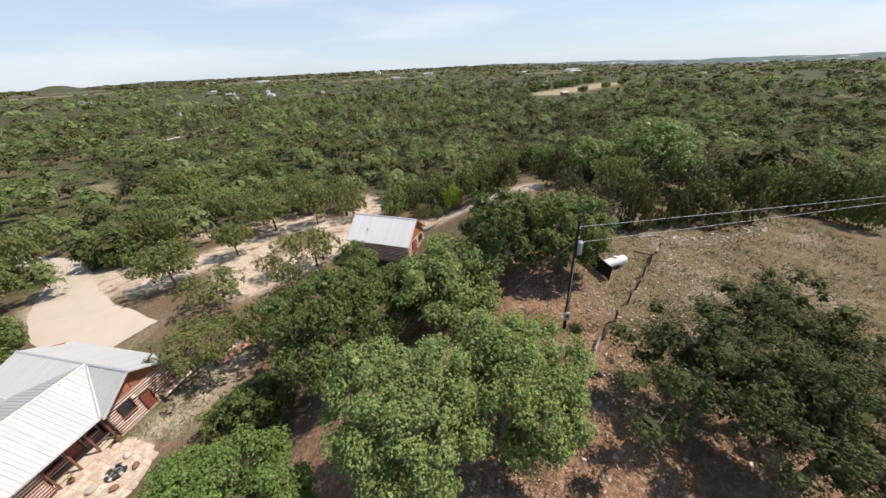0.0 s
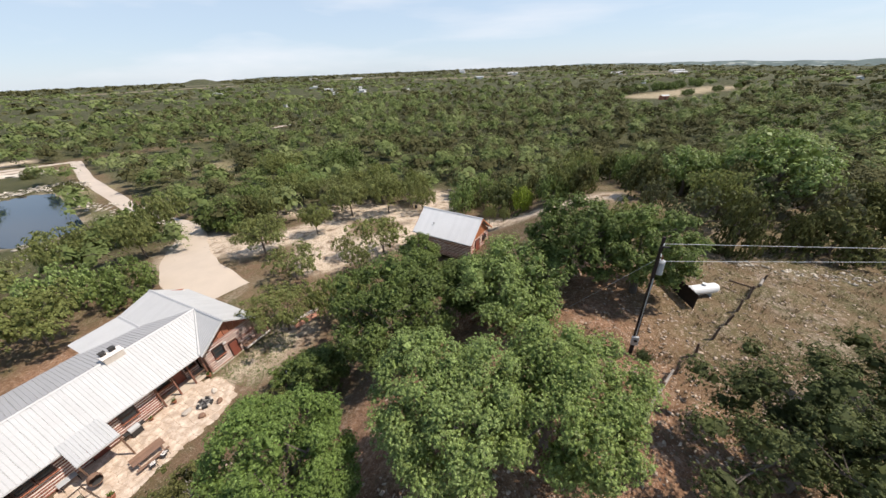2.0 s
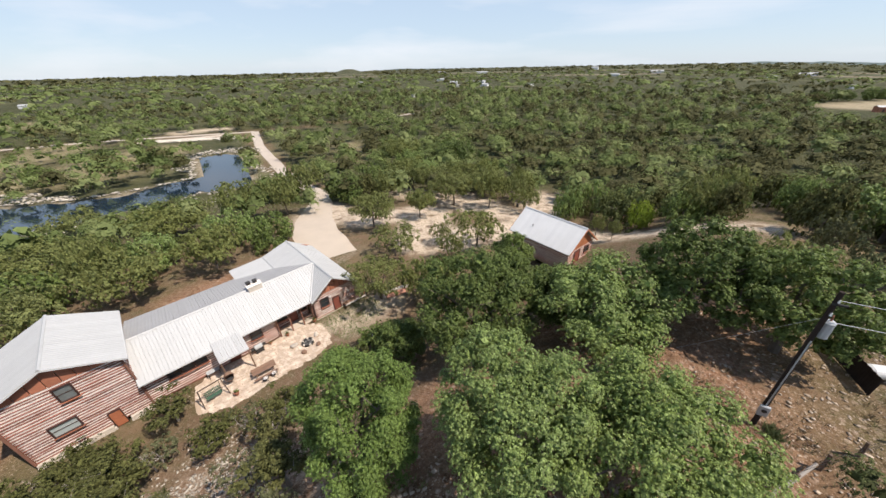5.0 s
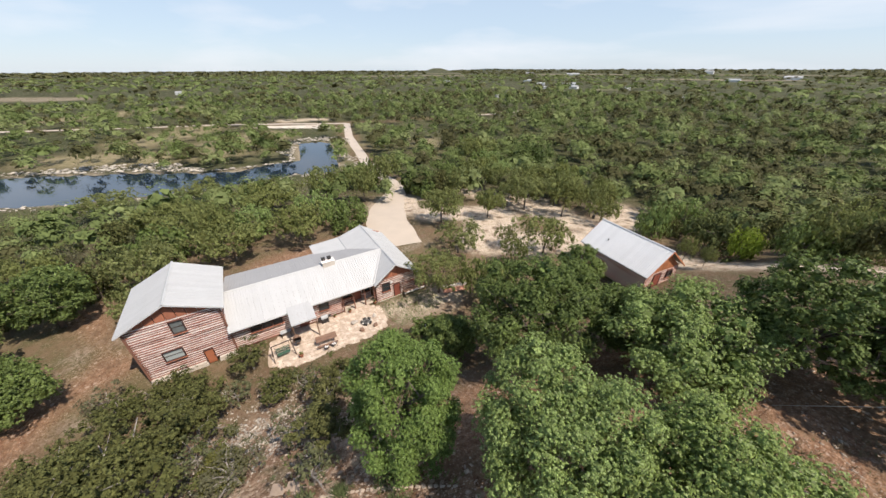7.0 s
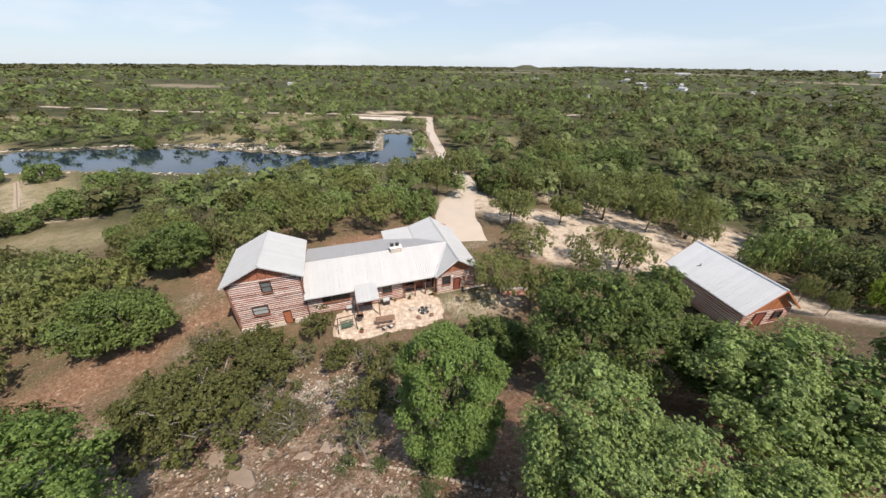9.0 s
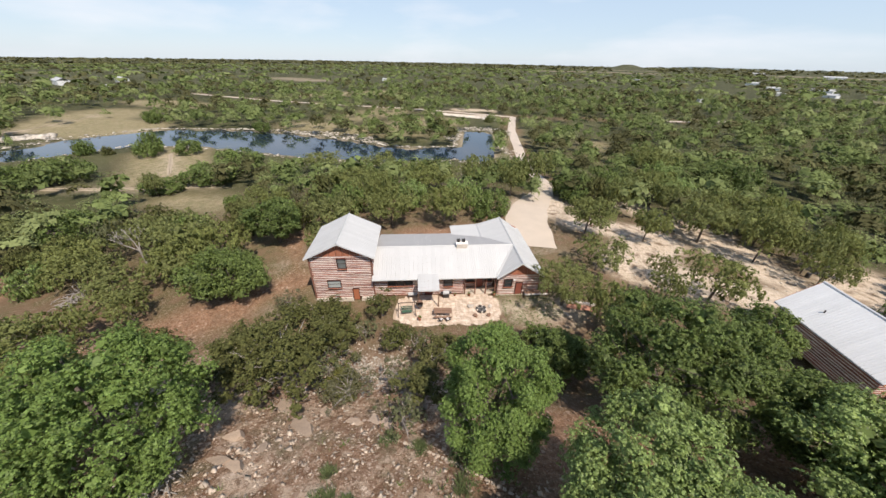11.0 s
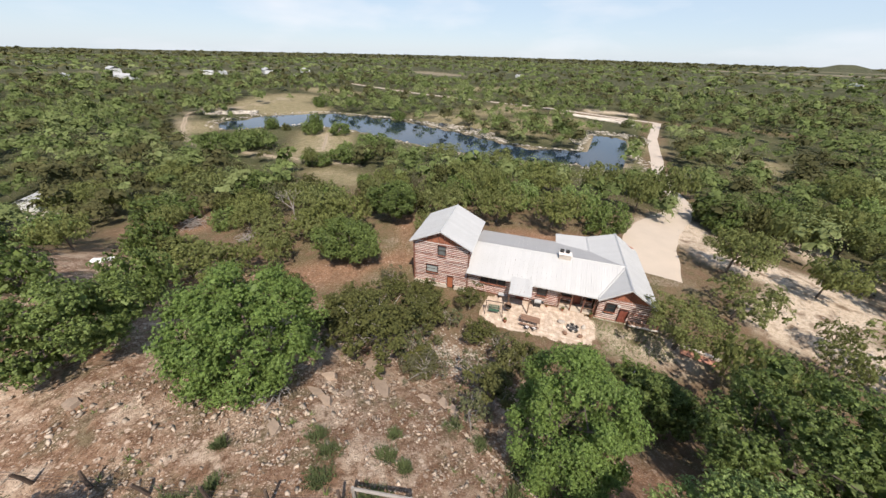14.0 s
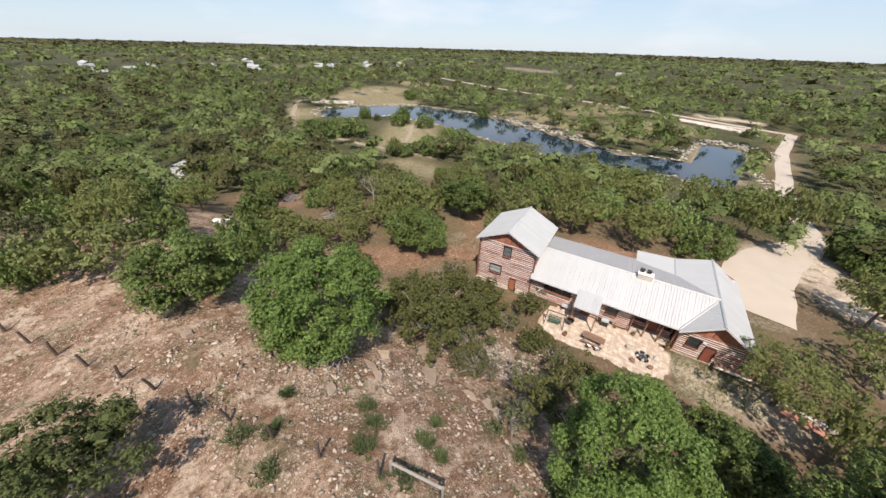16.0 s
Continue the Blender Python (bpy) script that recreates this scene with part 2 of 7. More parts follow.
RED = [(-36, -23.5, -38.5, -18, 2.4), (-38.5, -18, -44, -11.7, 2.6), (-44, -11.7, -56, -13.5, 1.4), (-47, -67, -55, -60, 3.5), (-49, -54, -51, -60, 3),
       (-53, 8, -52, 20, 2.0), (-28, -40, -36, -23.5, 2.0), (7, 23, 1, 21, 3), (13, 18, 5, 9, 4.5), (-6, -8, -10, -22, 3), (-8, 7, -3, 22, 6)]
MEADOW = [(-225, -148, -205, -118, 24), (-262, -154, -230, -150, 26), (-152, -142, -140, -130, 9), (-118, -60, -147, -71, 14), (-92, -48, -84, -34, 7),
          (-205, -30, -180, 8, 14), (-185, 25, -205, 45, 22), (-230, 0, -260, 30, 18), (-124, 102, -107, 88, 6),
          (-135, 110, -122, 104, 7), (-165, 60, -150, 76, 7), (-300, -120, -330, -160, 18), (-92, 148, -100, 152, 7), (-420, 40, -380, -40, 22), (-256, 80, -246, 100, 7), (116, 410, 235, 520, 24)]
FIELD = [(112, 405, 235, 525, 20), (-700, -120, -640, -60, 30), (640, 1300, 900, 1200, 60), (300, 1250, 520, 1400, 50), (-400, 1300, -100, 1400, 60), (-1500, 900, -1300, 1300, 80), (-1150, 1850, -800, 2000, 80), (-400, 2250, 0, 2350, 80), (450, 2050, 800, 1900, 70), (1250, 1900, 1500, 1600, 90), (-1900, 1500, -1750, 1700, 70)]
FARMS = [(-315, 608, 14), (-342, 559, 9), (-233, 634, 9), (-107, 461, 8), (-288, 358, 8), (157, 1055, 16), (178, 657, 9), (432, 618, 8), (520, 1013, 20), (-229, -473, 12), (-249, -461, 12),
         (-334, -445, 16), (-358, -397, 26), (-457, -378, 14), (-468, -365, 10), (-457, -253, 8), (-630, 60, 10)]
HOUSE_AREA = [(-40, -4.5, -35, 21, 9.5), (-45, -3, -42, 19, 6), (-28, 4, -27, 15, 3.5)]
CABIN_AREA = [(-8.5, 46, -18.5, 49.5, 6)]
CLEAR = WATER + DRIVE + ROADS[:4] + HOUSE_AREA + CABIN_AREA + [(a, b, c, d, w * 0.5) for a, b, c, d, w in YARD[:9]] + [(-0.1, 63.2, 0, 66, 2.0)]
VISTA = [(-47, -67, -55, -60, 3), (-49, -54, -50, -58, 2.5), (-53.0, -35.4, -53.4, -37, 2), (-44.0, -39.6, -44.6, -40.5, 1.5), (-28.6, -48.4, -30.4, -49.2, 0.8), (-56.5, -101.5, -57, -104, 3), (-50.5, -97.8, -54, -95, 1.5), (-118, -60, -147, -71, 3), (-106, -70, -103, -42, 1), (-114, -108, -106, -70, 1), (-36, -23.5, -38.5, -18, 2), (-44, -11.7, -58, -14, 1)]
OPEN = [(a, b, c, d, w + 1.5) for a, b, c, d, w in YARD + RED[:5] + TRAIL + ROADS] + MEADOW + [(-52, 0, -50, 24, 4), (-30, -8, -28, 10, 7)]


def build_ground():
    na = 300
    rad = np.concatenate([np.linspace(0.02, 75, 140), np.geomspace(75.9, 4950, 90)])
    ang = np.linspace(0, 2 * np.pi, na, endpoint=False)
    rr, aa = np.meshgrid(rad, ang, indexing="ij")
    x, y = rr * np.cos(aa), rr * np.sin(aa)
    w = near(x, y, WATER)
    rough = np.sin(x * 1.7 + 2 * np.sin(y * 0.9)) * np.sin(y * 1.3 + 1.5 * np.sin(x * 0.7)) * 0.07 * sst(-28, -22, 0.96 * x - 0.28 * y) * (rr < 75)
    z = gz(x, y) + rough - 1.6 * (1 - sst(-3.5, 1.5, w))
    v = np.stack([x, y, z], -1).reshape(-1, 3)
    i = np.arange(len(rad) - 1)[:, None] * na
    j = np.arange(na)[None, :]
    j2 = (j + 1) % na
    f = np.stack([i + j, i + na + j, i + na + j2, i + j2], -1).reshape(-1, 4)
    u = 0.96 * x - 0.28 * y
    pale = np.maximum(1 - sst(-1.5, 2.5, near(x, y, [(a, b, c, d, w * 1.35) for a, b, c, d, w in YARD])), 0.35 * (1 - sst(-1.0, 2.5, near(x, y, TRAIL))))
    pale = np.maximum(pale, 0.4 * (1 - sst(0, 3, w)) * (w > -2))
    pale = np.maximum(pale, 0.32 * (1 - sst(-8, 8, near(x, y, FIELD))))
    slope = sst(-28, -19, u) * (1 - sst(3, 10, y)) * (1 - sst(60, 80, rr)) * sst(-62, -50, y) * (1 - sst(1, 7, x))
    red = np.maximum(1 - sst(-1.5, 3, near(x, y, RED)), 0.75 * sst(-8, -2, u) * (1 - sst(40, 70, rr)))
    grass = np.maximum(1 - sst(-6, 6, near(x, y, MEADOW)), sst(8, 16, x) * (1 - sst(55, 90, rr)) * sst(8, 20, y))
    grass = np.maximum(grass, 0.8 * (1 - sst(-1, 3, near(x, y, [(-44, 27, -40, 31, 2.5), (-36, -12, -35, -3, 3), (-47, -17, -58, -24, 4), (-47, -8.5, -60, -7, 2.5)]))))
    # wood: where the ground is darkened beneath the trees
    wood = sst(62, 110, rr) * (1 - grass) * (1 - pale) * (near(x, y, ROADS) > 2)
    meadow = (1 - sst(-6, 5, near(x, y, MEADOW))) * (rr > 70)
    m = bpy.data.materials.new("dry_stony_ground")
    m.use_nodes = True
    n, l = m.node_tree.nodes, m.node_tree.links
    bs = n["Principled BSDF"]
    bs.inputs["Roughness"].default_value = 0.95
    bs.inputs["Specular IOR Level"].default_value = 0.15
    co = n.new("ShaderNodeTexCoord")

    def tex(scale, detail=4, rough_=0.55):
        q = n.new("ShaderNodeTexNoise")
        q.inputs["Scale"].default_value, q.inputs["Detail"].default_value, q.inputs["Roughness"].default_value = scale, detail, rough_
        l.new(co.outputs["Object"], q.inputs["Vector"])
        return q.outputs["Fac"]

    def ramp(src, lo, hi):
        q = n.new("ShaderNodeMapRange")
        q.inputs["From Min"].default_value, q.inputs["From Max"].default_value = lo, hi
        l.new(src, q.inputs["Value"])
        return q.outputs["Result"]

    def mix(fac, a, b, mode="MIX"):
        q = n.new("ShaderNodeMixRGB")
        q.blend_type = mode
        for k, val in ((0, fac), (1, a), (2, b)):
            if isinstance(val, tuple):
                q.inputs[k].default_value = (*val, 1)
            elif isinstance(val, float):
                q.inputs[k].default_value = val
            else:
                l.new(val, q.inputs[k])
        return q.outputs[0]

    def attr(name):
        q = n.new("ShaderNodeAttribute")
        q.attribute_name = name
        return q.outputs["Fac"]

    def mul(a, b):
        q = n.new("ShaderNodeMath")
        q.operation = "MULTIPLY"
        q.use_clamp = True
        l.new(a, q.inputs[0])
        if isinstance(b, float):
            q.inputs[1].default_value = b
        else:
            l.new(b, q.inputs[1])
        return q.outputs[0]

    big, mid, fine, grit = tex(0.09), tex(0.55), tex(2.6, 5, 0.65), tex(9.0, 4, 0.7)
    col = mix(ramp(mid, 0.4, 0.62), (0.165, 0.108, 0.066), (0.115, 0.092, 0.043))
    col = mix(mul(ramp(fine, 0.54, 0.68), 0.7), col, (0.30, 0.235, 0.17))
    c_red = mix(ramp(fine, 0.4, 0.65), (0.195, 0.098, 0.056), (0.36, 0.215, 0.130))
    col = mix(mul(attr("red"), ramp(mid, 0.25, 0.5)), col, c_red)
    patch, patch2 = tex(0.20, 3, 0.6), tex(0.33, 4, 0.65)
    c_slope = mix(ramp(fine, 0.38, 0.62), (0.25, 0.150, 0.095), (0.47, 0.345, 0.245))
    c_slope = mix(mul(ramp(patch, 0.44, 0.54), 0.88), c_slope, mix(ramp(fine, 0.35, 0.65), (0.165, 0.088, 0.052), (0.29, 0.175, 0.108)))
    c_slope = mix(mul(ramp(patch2, 0.52, 0.62), 0.8), c_slope, mix(ramp(fine, 0.35, 0.65), (0.10, 0.082, 0.042), (0.20, 0.165, 0.10)))
    c_slope = mix(mul(ramp(patch2, 0.46, 0.38), 0.8), c_slope, mix(ramp(fine, 0.3, 0.6), (0.40, 0.285, 0.20), (0.60, 0.475, 0.355)))
    col = mix(attr("slope"), col, c_slope)
    c_grass = mix(ramp(mid, 0.38, 0.6), (0.185, 0.130, 0.076), (0.128, 0.108, 0.050))
    c_grass = mix(mul(ramp(fine, 0.5, 0.7), 0.6), c_grass, (0.22, 0.165, 0.105))
    c_grass = mix(mul(ramp(patch2, 0.50, 0.60), 0.75), c_grass, mix(ramp(fine, 0.35, 0.65), (0.060, 0.062, 0.024), (0.118, 0.115, 0.048)))
    c_grass = mix(mul(mul(ramp(patch, 0.56, 0.64), ramp(fine, 0.42, 0.56)), 0.8), c_grass, (0.33, 0.265, 0.20))
    col = mix(attr("grass"), col, c_grass)
    col = mix(attr("meadow"), col, mix(mul(ramp(fine, 0.45, 0.62), 0.6), mix(ramp(mid, 0.4, 0.6), (0.165, 0.152, 0.070), (0.265, 0.218, 0.125)), (0.35, 0.285, 0.18)))
    # dark green undergrowth, with shade between the crowns put into the colour
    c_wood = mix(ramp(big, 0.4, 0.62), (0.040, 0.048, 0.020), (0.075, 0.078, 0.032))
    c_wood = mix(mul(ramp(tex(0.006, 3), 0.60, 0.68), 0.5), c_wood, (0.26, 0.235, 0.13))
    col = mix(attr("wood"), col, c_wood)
    c_pale = mix(ramp(fine, 0.35, 0.65), (0.50, 0.395, 0.29), (0.68, 0.57, 0.445))
    col = mix(mul(attr("pale"), ramp(mid, 0.28, 0.5)), col, c_pale)
    speck, pebble = tex(16.0, 3, 0.7), tex(5.0, 5, 0.75)
    col = mix(mul(mul(ramp(pebble, 0.58, 0.64), ramp(mid, 0.42, 0.6)), 0.85), col, (0.46, 0.38, 0.295))
    col = mix(mul(mul(ramp(speck, 0.58, 0.66), ramp(patch2, 0.40, 0.6)), 0.6), col, (0.46, 0.385, 0.30))
    col = mix(mul(ramp(grit, 0.47, 0.38), 0.65), col, (0.075, 0.052, 0.032))
    litter = tex(1.15, 6, 0.72)
    dens = n.new("ShaderNodeMath")
    dens.operation = "MULTIPLY_ADD"
    dens.use_clamp = True
    l.new(attr("red"), dens.inputs[0])
    dens.inputs[1].default_value = 0.55
    l.new(attr("slope"), dens.inputs[2])
    col = mix(mul(mul(ramp(litter, 0.53, 0.60), dens.outputs[0]), 0.72), col, mix(ramp(grit, 0.4, 0.6), (0.085, 0.046, 0.026), (0.165, 0.092, 0.052)))
    for size, share in ((1.9, 0.62), (4.4, 0.5), (9.0, 0.45)):       # loose stones, each with its own tone
        vo = n.new("ShaderNodeTexVoronoi")
        vo.inputs["Scale"].default_value = size
        l.new(co.outputs["Object"], vo.inputs["Vector"])
        sp = n.new("ShaderNodeSeparateColor")
        l.new(vo.outputs["Color"], sp.inputs[0])
        stone = mul(mul(ramp(vo.outputs["Distance"], 0.36, 0.26), ramp(sp.outputs[0], share, share + 0.02)), mul(dens.outputs[0], ramp(mid, 0.34, 0.52)))
        col = mix(mul(stone, 0.9), col, mix(sp.outputs[1], (0.30, 0.205, 0.145), (0.64, 0.51, 0.40)))
    l.new(col, bs.inputs["Base Color"])
    bp = n.new("ShaderNodeBump")
    bp.inputs["Strength"].default_value, bp.inputs["Distance"].default_value = 0.9, 0.14
    l.new(pebble, bp.inputs["Height"])
    l.new(bp.outputs["Normal"], bs.inputs["Normal"])
    g = pydata("ground", v, f, m, smooth=True)
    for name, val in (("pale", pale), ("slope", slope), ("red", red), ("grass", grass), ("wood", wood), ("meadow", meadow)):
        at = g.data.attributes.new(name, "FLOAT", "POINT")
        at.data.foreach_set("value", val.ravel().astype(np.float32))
    return tagged(g, "dry stony ranch ground with sparse grass and red soil", "ground", kind="structure")


build_ground()


def ribbon(name, spans, material, lift, label, category, step=1.2):
    """A strip that follows the plan's spans, laid on the ground."""
    pts = [(spans[0][0], spans[0][1], spans[0][4])] + [(s[2], s[3], s[4]) for s in spans]
    line = []
    for (xa, ya, wa), (xb, yb, wb) in zip(pts[:-1], pts[1:]):
        k = max(2, int(math.hypot(xb - xa, yb - ya) / step))
        line += [(xa + (xb - xa) * q / k, ya + (yb - ya) * q / k, wa + (wb - wa) * q / k) for q in range(k)]
    line.append(pts[-1])
    p = np.array(line)
    for _ in range(6):
        p[1:-1] = 0.25 * p[:-2] + 0.5 * p[1:-1] + 0.25 * p[2:]
    d = np.gradient(p[:, :2], axis=0)
    d /= np.linalg.norm(d, axis=1)[:, None]
    nrm = np.stack([-d[:, 1], d[:, 0]], -1)
    cols = 7
    v = []
    for c in range(cols):
        o = (c / (cols - 1) * 2 - 1) * p[:, 2]
        wob = 0.22 * np.sin(np.arange(len(p)) * 0.9 + c) * (c in (0, cols - 1))
        q = p[:, :2] + nrm * (o + wob)[:, None]
        v.append(np.stack([q[:, 0], q[:, 1], gz(q[:, 0], q[:, 1]) + lift - (0.12 if c in (0, cols - 1) else 0)], -1))
    v = np.array(v).reshape(-1, 3)
    m = len(p)
    f = [(c * m + i, c * m + i + 1, (c + 1) * m + i + 1, (c + 1) * m + i) for c in range(cols - 1) for i in range(m - 1)]
    f = [q[::-1] for q in f]
    return tagged(pydata(name, v, f, material, smooth=True), label, category, kind="structure")


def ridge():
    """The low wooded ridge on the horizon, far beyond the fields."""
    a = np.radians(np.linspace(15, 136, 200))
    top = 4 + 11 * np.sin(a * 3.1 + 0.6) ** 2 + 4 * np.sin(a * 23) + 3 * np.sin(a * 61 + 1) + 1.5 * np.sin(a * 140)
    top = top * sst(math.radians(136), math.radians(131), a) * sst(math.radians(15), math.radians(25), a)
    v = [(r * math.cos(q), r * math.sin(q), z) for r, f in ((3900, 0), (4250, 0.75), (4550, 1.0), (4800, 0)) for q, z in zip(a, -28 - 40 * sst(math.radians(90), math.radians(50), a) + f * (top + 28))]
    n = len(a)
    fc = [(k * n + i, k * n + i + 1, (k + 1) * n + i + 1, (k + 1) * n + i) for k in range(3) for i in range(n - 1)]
    # blue-green base colour: the haze of distance is painted into it
    m = mat("hazy_ridge", (0.125, 0.155, 0.150), 0.95, 0.35, 0.012, 0.05, 0, spots=((0.33, 0.35, 0.32), 0.60, 0.68), spec=0.0)
    tagged(pydata("backdrop", v, fc, m, smooth=True), "low wooded ridge on the horizon, haze painted in its blue-green colour", "backdrop", kind="structure")


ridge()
M_WATER = mat("pond_water", (0.014, 0.026, 0.042), 0.05, 0.1, 0.25, 1.6, 0.1, dist=0.03)


def pond():
    gx, gy = np.meshgrid(np.arange(-235, -105, 2.0), np.arange(-150, 90, 2.0), indexing="ij")
    k = near(gx, gy, WATER) < 5
    idx = -np.ones(gx.shape, int)
    idx[k] = np.arange(k.sum())
    v = np.stack([gx[k], gy[k], np.full(k.sum(), -5.35)], -1)
    q = k[:-1, :-1] & k[1:, :-1] & k[1:, 1:] & k[:-1, 1:]
    f = np.stack([idx[:-1, :-1][q], idx[1:, :-1][q], idx[1:, 1:][q], idx[:-1, 1:][q]], -1)
    tagged(pydata("water", v, f, M_WATER), "still dark blue pond water between rocky banks", "water", kind="structure")


pond()
ribbon("driveway", DRIVE,
       M_CONC, 0.07, "pale concrete and caliche driveway beside the house", "driveway")
for tr, k in ((TRAIL[:5], 1.2), (TRAIL[7:], 0.9), (TRAIL[5:6], 0.9), (TRAIL[6:7], 1.0)):
    for side in (-1, 1):
        ribbon("trail", [(a + side * k * 0.7, b, c + side * k * 0.7, d, 0.45) for a, b, c, d, w in tr], M_TRAIL, 0.09, "pale wheel track of a ranch trail", "trail", 3)
ribbon("road", ROADS[:4], M_GRAVEL, 0.06, "pale gravel ranch road past the pond", "road", 4)
ribbon("road", ROADS[4:8], M_GRAVEL, 0.10, "pale gravel road through the woods", "road", 6)
ribbon("crossing", [ROADS[10]], M_CONC, 0.35, "pale concrete low-water crossing above the pool", "crossing", 4)
ribbon("road", [ROADS[8]], M_GRAVEL, 0.10, "pale gravel road among the trees", "road", 6)

# ---- house ----
HOUSE = pose(-35.2, -0.5, 0, 0, 0, 79.5)


def slab(bm, pts, th=0.08):
    """A flat plate of thickness th below the given corners."""
    top = [bm.verts.new(p) for p in pts]
    bot = [bm.verts.new(Vector(p) - Vector((0, 0, th))) for p in pts]
    bm.faces.new(top)
    bm.faces.new(bot[::-1])
    n = len(pts)
    for i in range(n):
        bm.faces.new((top[i], bot[i], bot[(i + 1) % n], top[(i + 1) % n]))


def clip(poly, s0, s1):
    """The part of a convex outline (s, t) between two lines of constant s."""
    for lim, sign in ((s0, 1), (s1, -1)):
        out = []
        for (a, b) in zip(poly, poly[1:] + poly[:1]):
            da, db = sign * (a[0] - lim), sign * (b[0] - lim)
            if da >= 0:
                out.append(a)
            if da * db < 0:
                k = da / (da - db)
                out.append((a[0] + k * (b[0] - a[0]), a[1] + k * (b[1] - a[1])))
        poly = out
    return poly


def roof_plane(parent, corners, e0, e1, panel=0.62, material=None, th=0.05):
    """A plane of metal sheets side by side along the eave from e0 to e1, each with a raised seam, cut to the corners' outline."""
    material = material or M_ROOF
    e0, e1 = Vector(e0), Vector(e1)
    es = (e1 - e0).normalized()
    c = [Vector(p) for p in corners]
    nrm = (c[1] - c[0]).cross(c[2] - c[0]).normalized()
    if nrm.z < 0:
        nrm = -nrm
    ts = nrm.cross(es)
    if ts.z < 0:
        ts = -ts
    poly = [((p - e0).dot(es), (p - e0).dot(ts)) for p in c]
    s, end = min(p[0] for p in poly), max(p[0] for p in poly)
    while s < end - 0.02:
        q = clip(poly, s + 0.004, min(s + panel - 0.004, end))
        if len(q) >= 3:
            bm = B()
            top = [bm.verts.new(e0 + es * a + ts * b) for a, b in q]
            bot = [bm.verts.new(e0 + es * a + ts * b - nrm * th) for a, b in q]
            bm.faces.new(top)
            bm.faces.new(bot[::-1])
            for i in range(len(q)):
                bm.faces.new((top[i], bot[i], bot[(i + 1) % len(q)], top[(i + 1) % len(q)]))
            for rs in (s + 0.03, s + panel * 0.5):
                lo = clip(poly, rs, rs + 0.03)
                if len(lo) >= 3:
                    t0, t1 = min(p[1] for p in lo), max(p[1] for p in lo)
                    a, b2 = e0 + es * rs + ts * t0, e0 + es * rs + ts * t1
                    w, hgt = es * 0.05, nrm * 0.028
                    vs = [bm.verts.new(p) for p in (a, a + w, a + w * 0.75 + hgt, a + w * 0.25 + hgt, b2, b2 + w, b2 + w * 0.75 + hgt, b2 + w * 0.25 + hgt)]
                    for fc in ((0, 3, 7, 4), (3, 2, 6, 7), (2, 1, 5, 6), (0, 1, 2, 3), (4, 7, 6, 5)):
                        bm.faces.new([vs[k] for k in fc])
            bmesh.ops.recalc_face_normals(bm, faces=bm.faces)
            part("roof_sheet", bm, material, parent)
        s += panel


def cap(parent, a, b, material=None, r=0.13, name="ridge_cap"):
    bm = B()
    a, b = Vector(a), Vector(b)
    d = (b - a).normalized()
    side = d.cross(Vector((0, 0, 1))).normalized() * r
    dn = Vector((0, 0, -r * 0.55))
    up = Vector((0, 0, 0.05))
    vs = [bm.verts.new(p) for p in (a - side + dn + up, a + up * 1.5, a + side + dn + up, b - side + dn + up, b + up * 1.5, b + side + dn + up)]
    for fc in ((0, 1, 4, 3), (1, 2, 5, 4), (0, 3, 5, 2), (0, 2, 1), (3, 4, 5)):
        bm.faces.new([vs[k] for k in fc])
    part(name, bm, material or M_TRIMW, parent)


def beam(parent, a, b, w, h, material, name="fascia"):
    """A squared timber between two points."""
    bm = B()
    a, b = Vector(a), Vector(b)
    d = (b - a)
    q = d.to_track_quat("X", "Z").to_matrix().to_4x4()
    bmesh.ops.create_cube(bm, size=1.0, matrix=Matrix.Translation((a + b) / 2) @ q @ Matrix.Diagonal((d.length, w, h, 1)))
    bmesh.ops.bevel(bm, geom=bm.edges[:], offset=min(w, h) * 0.12, segments=1, affect="EDGES")
    return part(name, bm, material, parent)


